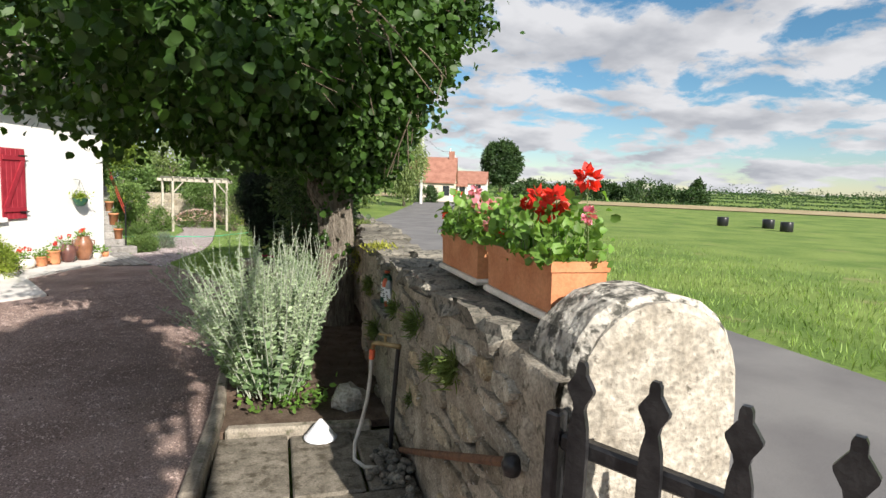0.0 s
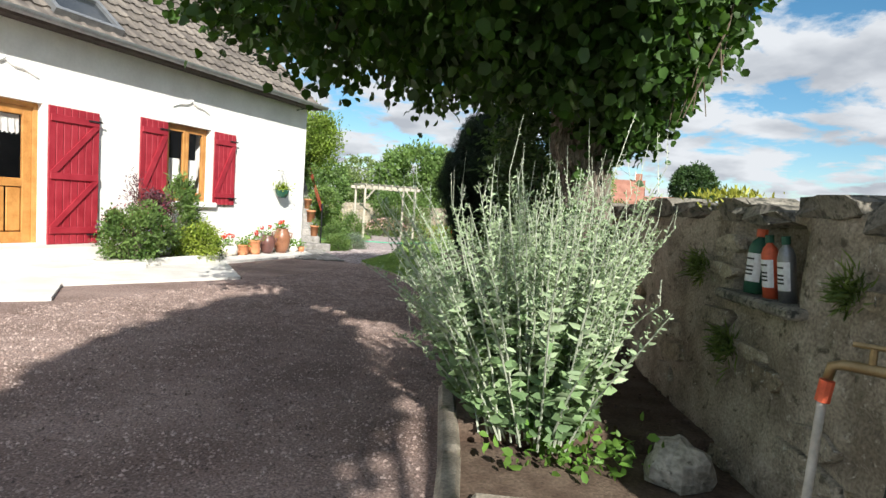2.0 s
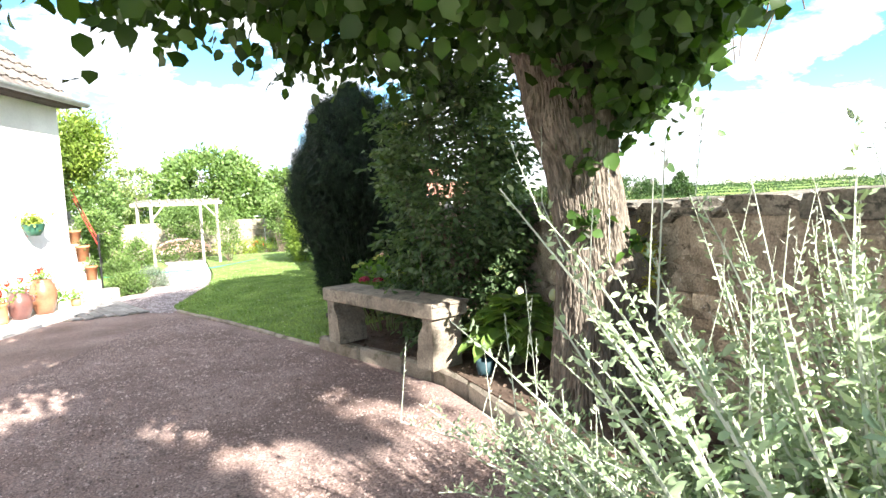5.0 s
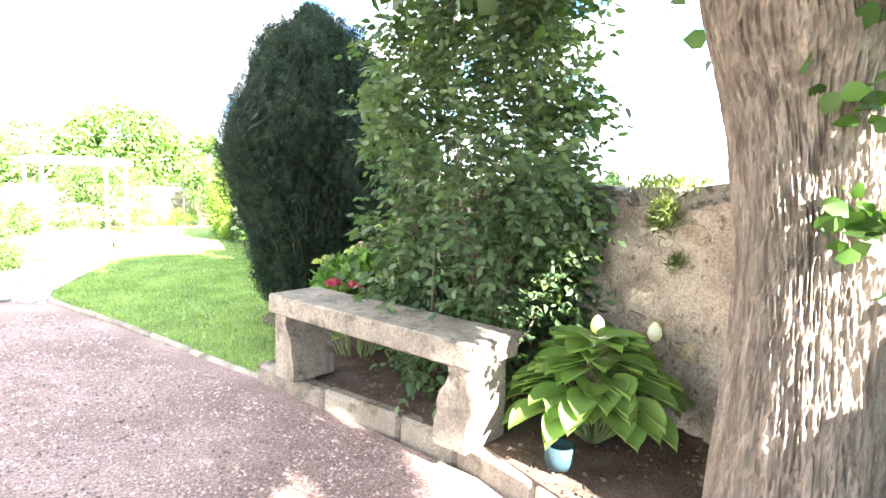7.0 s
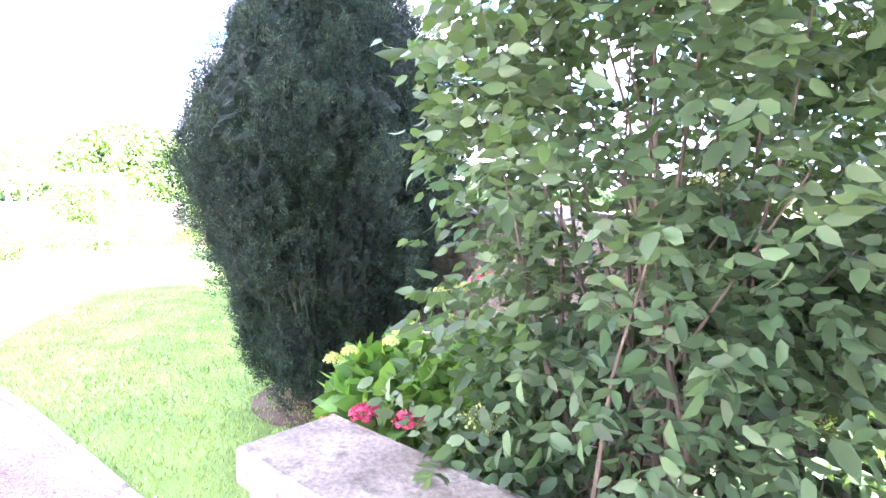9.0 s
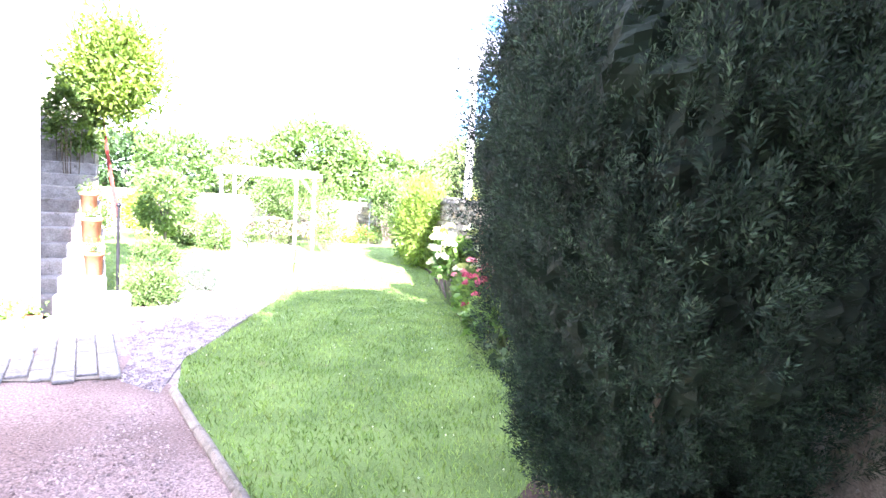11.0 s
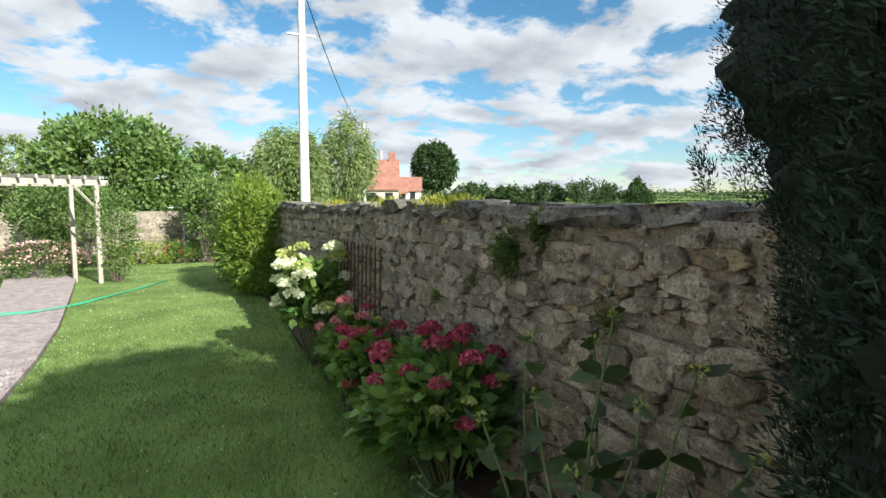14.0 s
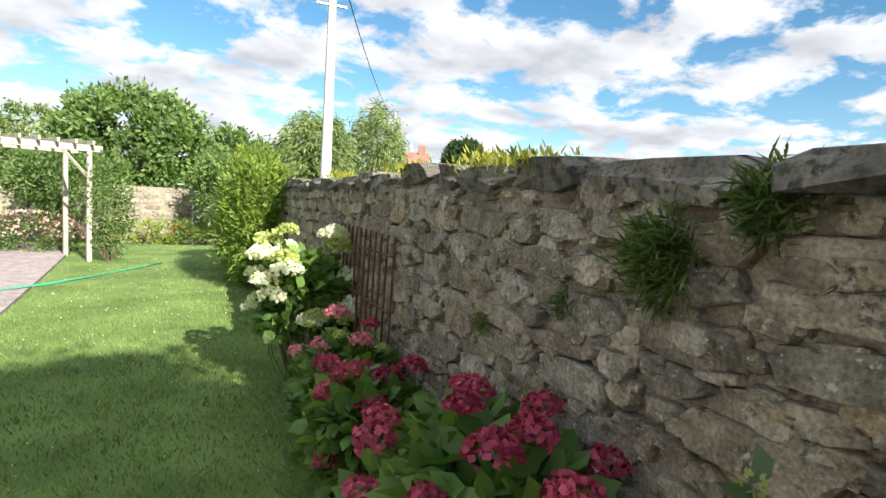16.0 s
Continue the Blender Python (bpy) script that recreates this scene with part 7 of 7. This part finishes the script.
def tree(name, label, base, height, radii, n, size, material, seed, trunk=0.18, clump=110, spread=None, hang=0.0, inner=0.5, lift=0.55):
    r = np.random.default_rng(seed)
    t = thing(name, label, "tree")
    c = (base[0], base[1], base[2] + height - radii[2])
    part("trunk", limb([base, (base[0], base[1], base[2] + (height - 2 * radii[2]) * 0.6 + 0.3), (base[0] + 0.1, base[1], c[2])], trunk, trunk * 0.5, 10), BARK, t, smooth=True)
    for i in range(5):
        d = ball(1, r)[0]
        part("limb", limb(wander((base[0], base[1], c[2] - radii[2] * lift), tuple(np.array(c) + d * np.array(radii) * 0.7), 5, 0.1, r), trunk * 0.5, trunk * 0.12, 7), BARK, t, smooth=True)
    n = int(n * 1.5)
    p, w = clumps(n, int(clump * 1.5), c, radii, spread or 0.075 * max(radii), inner, r)
    w = w + np.array((0, 0, -hang))
    if hang:
        p[:, 2] -= hang * 0.6 * r.random(n) * radii[2]
    leaf_ob("crown", p, w, r.uniform(*size, n), material, t, width=0.55 if not hang else 0.22, simple=True)
    return t


tree("walnut_tree", "broad green walnut tree beyond the garden wall", (-4.2, 46, -0.6), 6.1, (3.6, 3.0, 2.6), 9000, (0.22, 0.40), L_TREE, 141, 0.25, clump=170)
tree("garden_tree", "green tree beside the walnut behind the wall", (0.6, 51, -0.6), 5.2, (2.2, 2.0, 1.9), 5000, (0.2, 0.36), L_TREE, 142, clump=110)
tree("birch_tree", "pale thin-leaved birch behind the garden", (-9.8, 52, -0.6), 5.6, (1.9, 1.7, 2.0), 3200, (0.16, 0.28), L_WILLOW, 143, 0.12, clump=90)
tree("orchard_tree", "rounded green fruit tree on the side lawn", (-9.0, 33.9, -0.6), 4.0, (1.5, 1.4, 1.6), 5200, (0.12, 0.2), L_TREE, 144, 0.12)
tree("orchard_tree", "leafy young tree on the side lawn", (-6.6, 24.9, -0.3), 2.0, (0.62, 0.6, 0.75), 2800, (0.07, 0.12), L_TREE, 145, 0.06, clump=80)
tree("garden_tree", "dark green tree at the end of the side lawn", (-14.5, 44, -0.6), 4.6, (2.6, 2.2, 1.9), 4000, (0.2, 0.34), L_FAR, 146)
tree("garden_tree", "low green tree behind the side garden", (-20, 45, -0.6), 5.0, (3.2, 2.4, 2.0), 4000, (0.22, 0.36), L_TREE, 147)
tree("garden_tree", "green trees at the back of the side garden", (-12.2, 56, -0.6), 4.6, (2.6, 2.2, 1.9), 3000, (0.22, 0.36), L_FAR, 148)
tree("willow_tree", "pale green weeping willow by the lane", (5.1, 50, -0.3), 6.6, (2.5, 2.2, 2.6), 9000, (0.28, 0.5), L_WILLOW, 149, 0.22, clump=150, hang=0.9)
tree("willow_tree", "taller drooping birch beside the willow", (10.6, 55, -0.2), 8.6, (1.9, 1.7, 3.3), 7000, (0.26, 0.45), L_WILLOW, 150, 0.16, clump=120, hang=0.8)
tree("round_tree", "solitary round dark green tree beside the lane", (37.0, 95.0, 1.7), 8.9, (3.5, 3.3, 3.7), 12000, (0.30, 0.55), L_FAR, 151, 0.35, clump=230, inner=0.45)
for i, (x, y, h, w) in enumerate(((38, 84, 3.0, 3.4), (43, 81, 2.8, 3.2), (53, 86, 3.2, 3.0), (58, 82, 3.6, 4.6), (64, 78, 2.4, 3.0), (48, 88, 2.2, 2.6), (70, 84, 4.2, 1.3))):
    tree("field_bush", "rounded dark green hedgerow bush in the field", (x, y, ground_height(x, y) - 0.1), h, (w, w * 0.7, h * 0.5), 2400, (0.28, 0.5), L_FAR, 160 + i, 0.12, clump=70)
r = np.random.default_rng(171)
n = 44000
a = r.uniform(radians(-8), radians(78), n)
dist = r.choice([95, 120, 150, 185, 230, 280], n) * r.uniform(0.97, 1.03, n)
x, y = dist * np.sin(a), dist * np.cos(a)
bumps = np.array([1.5 * noise.noise(Vector((aa * 20, dd * 0.09, 0))) + 0.8 * noise.noise(Vector((aa * 62, dd * 0.09, 5))) for aa, dd in zip(a, dist)])
gh = np.array([ground_height(p, q) for p, q in zip(x, y)])
z = gh + np.clip(bumps, 0.09, 1.3) * r.random(n) * dist * 0.014
leaf_ob("hedgerows", np.stack([x, y, z], 1), ball(n, r) + (0, 0, 0.3), dist * 0.0027, L_FAR, None, width=0.8, simple=True)
tagged(bpy.data.objects["hedgerows"], "dark green hedgerows and copses across the distant fields", "hedgerow", kind="stuff")
strip_m = MB()
for k in range(41):
    a = radians(4 + 1.8 * k)
    for d in (78, 92):
        x, y = d * math.sin(a), d * math.cos(a)
        strip_m.v.append((x, y, ground_height(x, y) + 0.10))
strip_m.f = [(2 * k, 2 * k + 1, 2 * k + 3, 2 * k + 2) for k in range(40)]
tagged(part("field_stubble", strip_m, mat("dry_stubble", (0.30, 0.24, 0.13), (0.40, 0.33, 0.19), 0.4, 0.95)), "tan stubble strip beyond the green field", "field", kind="structure")
r = np.random.default_rng(172)
n = 9000
x = r.uniform(-70, 6, n)
y = 62 + 10 * r.random(n) + 0.05 * np.abs(x)
z = -0.7 + r.random(n) * np.array([2.6 + 1.6 * noise.noise(Vector((q * 0.12, 2, 0))) + 0.8 * noise.noise(Vector((q * 0.5, 2, 0))) for q in x])
leaf_ob("woods", np.stack([x, y, z], 1), ball(n, r), r.uniform(0.4, 0.8, n), L_FAR, None, width=0.7, simple=True)
tagged(bpy.data.objects["woods"], "line of dark woodland behind the garden", "woodland", kind="stuff")

for x, y, h in ((32.3, 37.2, 0), (34.5, 35.0, 0), (33.4, 32.4, 0)):
    z = ground_height(x, y)
    m = MB()
    m.lathe([(0.001, 0.0), (0.38, 0.01), (0.42, 0.08), (0.42, 0.66), (0.38, 0.73), (0.001, 0.74)], (x, y, z - 0.02), 20)
    tagged(part("hay_bale", m, PLASTICBLACK, smooth=True), "round hay bale in black wrap on the field", "hay bale", "hay bales")

for i, (x, y, h, r0) in enumerate(((1.95, 31.5, 8.85, 0.16), (13.6, 60.2, 8.2, 0.15), (24, 84, 7.6, 0.14), (33, 110, 7.6, 0.14))):
    z = ground_height(x, y) - 0.2 if x > 0.3 else -0.6
    t = thing("utility_pole", "tall white concrete utility pole" + (" with a street lamp arm" if i == 0 else " beside the lane"), "utility pole", "utility poles")
    m = MB()
    m.box(-r0, -r0 * 0.8, 0, r0, r0 * 0.8, 0.3)
    m.v, m.f = [], []
    for zz, s in ((0, 1.0), (h, 0.55)):
        m.v += [(x + sx * r0 * s, y + sy * r0 * s, z + zz) for sx, sy in ((-1, -0.6), (-0.6, -1), (0.6, -1), (1, -0.6), (1, 0.6), (0.6, 1), (-0.6, 1), (-1, 0.6))]
    m.f = [(k, (k + 1) % 8, 8 + (k + 1) % 8, 8 + k) for k in range(8)] + [tuple(range(8, 16))]
    part("mast", m, CONCPOLE, t)
    m = MB()
    m.box(x - 0.45, y - 0.04, z + h * 0.79, x + 0.42, y + 0.04, z + h * 0.79 + 0.05)
    part("crossarm", m, ZINC, t)
    if i == 0:
        m = MB()
        m.tube([(x, y, z + h - 0.3), (x + 0.5, y, z + h - 0.12), (x + 1.0, y, z + h - 0.05)], 0.025, 8)
        part("lamp_arm", m, ZINC, t)
        m = MB()
        m.lathe([(0.001, -0.32), (0.06, -0.28), (0.10, 0.0), (0.08, 0.22), (0.001, 0.30)], (0, 0, 0), 14, Matrix.Rotation(radians(90), 4, "Y") @ Matrix.Diagonal((0.5, 1, 1, 1)))
        m.v = [(a + x + 1.25, b + y, c2 + z + h - 0.06) for a, b, c2 in m.v]
        part("lamp_head", m, ZINC, t, smooth=True)


def cable(a, b, sag, name="overhead_cable"):
    m = MB()
    m.tube([tuple(Vector(a).lerp(Vector(b), t) - Vector((0, 0, sag * 4 * t * (1 - t)))) for t in np.linspace(0, 1, 13)], 0.018, 5, cap=False)
    tagged(part(name, m, CABLE), "black overhead cable strung between the poles", "cable", "overhead cables")


cable((1.95, 31.5, 8.2), (13.6, 60.2, 7.7), 0.9)
cable((13.6, 60.2, 7.7), (24, 84, 7.6), 0.7)
cable((24, 84, 7.6), (33, 110, 8.2), 0.7)
cable((1.95, 31.5, 8.4), (-9.5, 26.5, 12.0), 0.2)


def far_house(label, x, y, w, d, wall_h, roof_h, turn, wall, roof, chimney=True):
    z = ground_height(x, y)
    t = thing("village_house", label, "house", "village houses", m=pose(x, y, z - 0.2, 0, 0, turn))
    m = MB()
    m.box(-w / 2, -d / 2, 0, w / 2, d / 2, wall_h)
    for s in (-1, 1):
        m.add([(s * w / 2, -d / 2, wall_h), (s * w / 2, d / 2, wall_h), (s * w / 2, 0, wall_h + roof_h - 0.15)], [(0, 1, 2)])
    part("house_wall", m, wall, t)
    for s in (-1, 1):
        m = MB()
        o = s * (d / 2 + 0.3)
        m.add([(-w / 2 - 0.2, o, wall_h - 0.25), (w / 2 + 0.2, o, wall_h - 0.25), (w / 2 + 0.2, 0, wall_h + roof_h), (-w / 2 - 0.2, 0, wall_h + roof_h), (-w / 2 - 0.2, o, wall_h - 0.1), (w / 2 + 0.2, o, wall_h - 0.1), (w / 2 + 0.2, 0, wall_h + roof_h + 0.15), (-w / 2 - 0.2, 0, wall_h + roof_h + 0.15)],
              [(0, 1, 2, 3), (7, 6, 5, 4), (0, 4, 5, 1), (1, 5, 6, 2), (3, 7, 4, 0), (2, 6, 7, 3)])
        part("roof", m, roof, t)
    if chimney:
        m = MB()
        m.box(w / 2 - 0.9, -0.35, wall_h + roof_h - 0.6, w / 2 - 0.2, 0.35, wall_h + roof_h + 0.9, bev=0.03)
        part("chimney", m, REDROOF, t)
    for i in range(3):
        xx = -w / 2 + (i + 0.5) * w / 3
        m = MB()
        m.box(xx - 0.4, -d / 2 - 0.03, 0.9, xx + 0.4, -d / 2 - 0.004, 2.1)
        win = part("window", m, DARKGLASS, t)
        m = MB()
        m.box(xx - 0.52, -d / 2 - 0.08, 0.78, xx + 0.52, -d / 2 - 0.004, 0.88)
        part("sill", m, TERRACE, win)


far_house("village house with a steep red tiled roof and chimney", 17.6, 70.0, 5.6, 6.5, 2.6, 2.9, -20, CREAM, REDROOF)
far_house("low white house with a brown roof down the lane", 29.5, 92.0, 7.0, 5.0, 2.4, 1.8, -25, RENDERW, REDROOF, False)
far_house("small pale outbuilding beside the lane", 22.5, 76.0, 3.0, 3.0, 2.2, 1.0, -20, RENDERW, REDROOF, False)
shrub("garden_hedge", "clipped dark hedge before the village house", (14.6, 63.5, 0.9), (2.2, 0.8, 1.0), 2500, (0.14, 0.25), L_FAR, 181, spread=0.2)

# ---- grass and grit ----
r = np.random.default_rng(191)


def blades(name, label, poly, n, height, seed, zone=None):
    q = np.random.default_rng(seed)
    x, y = spread_in(poly, n, q)
    if zone is not None:
        ok = zone(x, y, q)
        x, y = x[ok], y[ok]
    p = np.stack([x, y, hzv(y) - 0.004], 1)
    d = np.stack([q.normal(size=len(x)) * 0.5, q.normal(size=len(x)) * 0.5, np.ones(len(x))], 1)
    ob = leaf_ob(name, p, d, q.uniform(0.6, 1.2, len(x)) * height, BLADE, None, width=0.16, simple=True)
    return tagged(ob, label, "grass", kind="stuff")


blades("lawn_grass", "short blades of mown lawn grass", LAWNR, 125000, 0.042, 192, lambda x, y, q: q.random(len(x)) < np.clip(1.5 - (y - 12) / 9, 0.10, 1))
blades("lawn_grass_side", "short grass blades of the side lawn", [(-4.75, 18.6), (-4.8, 23), (-5.1, 27), (-9.5, 28), (-9, 19.5)], 16000, 0.05, 193)
q = np.random.default_rng(194)
n = 600
x, y = spread_in(LAWNR, n, q)
p = np.stack([x, y, hzv(y) + 0.03], 1)
tagged(leaf_ob("clover_flowers", p, ball(n, q) * 0.4 + (0, 0, 1), 0.014, F_WHITE, None, width=1.0, simple=True), "tiny white clover flowers in the lawn", "flower", kind="stuff")


def grit(name, label, poly, n, material, least=0.0045):
    x, y = spread_in(poly, n, q)
    n = len(x)
    c = np.stack([x, y, hzv(y) + 0.001], 1)
    s = (least + 0.008 * q.random(n) ** 3)[:, None]
    dirs = np.array([(1, 0, 0), (0, 1, 0), (-1, 0, 0), (0, -1, 0), (0, 0, 0.9)])
    rot = q.uniform(0, 6.3, n)
    cs, sn = np.cos(rot)[:, None], np.sin(rot)[:, None]
    v = []
    for d in dirs:
        k = 0.7 + 0.6 * q.random((n, 1))
        v.append(c + s * k * np.concatenate([d[0] * cs - d[1] * sn, d[0] * sn + d[1] * cs, np.full((n, 1), d[2])], 1))
    v = np.stack(v, 1).reshape(-1, 3)
    o = 5 * np.arange(n)[:, None]
    f = np.concatenate([o + [0, 1, 4], o + [1, 2, 4], o + [2, 3, 4], o + [3, 0, 4]])
    tagged(raw(name, v, f, material), label, "gravel", kind="stuff")


NEARDRIVE = [(-5.5, 1.0), (-0.6, 2.0), (-1.8, 5.0), (-1.8, 6.8), (-1.2, 8.5), (-1.3, 9.8), (-2.4, 12.1), (-3.6, 14.8), (-4.6, 11.4), (-5.6, 8.6)]
grit("gravel_grit", "loose pinkish gravel chips on the driveway", NEARDRIVE, 90000, GRIT)
PATHGRIT = mat("path_grit", (0.22, 0.175, 0.175), (0.50, 0.44, 0.43), 9, 0.9, island=0.55)
grit("path_gravel_grit", "loose mauve-grey chips on the garden path", [(-4.12, 15.9), (-4.0, 15.3), (-3.62, 15.0), (-3.70, 15.85), (-3.5, 17.7), (-3.36, 20.0), (-4.65, 20.0), (-4.6, 18.4), (-4.9, 17.7)], 26000, PATHGRIT, 0.006)
q = np.random.default_rng(195)
n = 30000
x = q.uniform(5.7, 16, n)
y = q.uniform(-1, 26, n)
ok = q.random(n) < np.clip(1.3 - (x - 5.7) / 8, 0.15, 1)
x, y = x[ok], y[ok]
p = np.stack([x, y, np.full(len(x), -0.24)], 1)
tagged(leaf_ob("verge_grass", p, np.stack([q.normal(size=len(x)) * 0.4, q.normal(size=len(x)) * 0.4, np.ones(len(x))], 1), q.uniform(0.08, 0.22, len(x)), BLADE, None, width=0.10, simple=True), "longer rough grass along the road verge", "grass", kind="stuff")
q = np.random.default_rng(196)
n = 2600
x, y = spread_in(BED1, n, q)
p = np.stack([x, y, hzv(y) + 0.125], 1)
tagged(leaf_ob("leaf_litter", p, ball(n, q) * (1, 1, 0.2), q.uniform(0.015, 0.04, n), SOIL, None, width=0.6, simple=True), "dry leaf litter on the soil bed", "leaf litter", kind="stuff")

# ---- pieces ----
for y, z, w, h in near:
    ob = new("stone", STONES[int(sr.integers(12))])
    ob.parent = garden_wall
    ob.matrix_basis = pose(wall_x(y) - 0.012 - sr.uniform(0, 0.022), y, z + hz(y), sr.uniform(-6, 6), sr.uniform(-3, 3), sr.uniform(-4, 4)) @ Matrix.Diagonal((0.10, w, h, 1))
m = MB()
m.v, m.f = far_v, far_f
part("stones", m, STONE2, garden_wall, kind="stuff")
y = 3.45
while y < 26.0:
    w = sr.uniform(0.28, 0.62)
    for side in (0, 1):
        ob = new("coping_stone", COPES[int(sr.integers(6))])
        ob.parent = garden_wall
        zz = wall_top(y) - 0.06 + sr.uniform(-0.02, 0.02)
        ob.matrix_basis = pose(wall_x(y) - 0.02 + 0.24 * side + sr.uniform(-0.02, 0.02), y + w / 2, zz, sr.uniform(-2, 2), sr.uniform(-2, 2), sr.uniform(-4, 4)) @ Matrix.Diagonal((0.5, w * 0.98, sr.uniform(0.09, 0.14), 1))
    y += w
# one broad slab lies proud of the others
ob = new("coping_stone", COPES[2])
ob.parent = garden_wall
ob.matrix_basis = pose(wall_x(15.4) - 0.075, 15.38, 1.345, 1.0, -2, 1) @ Matrix.Diagonal((0.52, 0.62, 0.10, 1))
for x, yy in tile_near:
    ob = new("roof_tile", TILE)
    ob.parent = house
    ob.matrix_basis = RM @ pose(x, yy, 0.004, 0, 0, 0)

# setts of the apron
m = MB()
m.box(-0.107, -0.067, 0.0, 0.107, 0.067, 0.028, bev=0.008)
SETTS = m.data("sett", SETT)
for j in range(13):
    for i in range(-1, 14):
        a, b = (i + 0.5 * (j % 2)) * 0.222 + 0.11, j * 0.142 + 0.075
        x, y = -3.98 - 0.392 * a - 0.92 * b, 15.33 + 0.92 * a - 0.392 * b
        if inside(APRON, np.array([x]), np.array([y]))[0]:
            ob = new("sett", SETTS)
            ob.parent = apron
            ob.matrix_basis = pose(x, y, hz(y) + 0.004 + sr.uniform(-0.003, 0.003), 0, 0, 113.1 + sr.uniform(-1, 1))
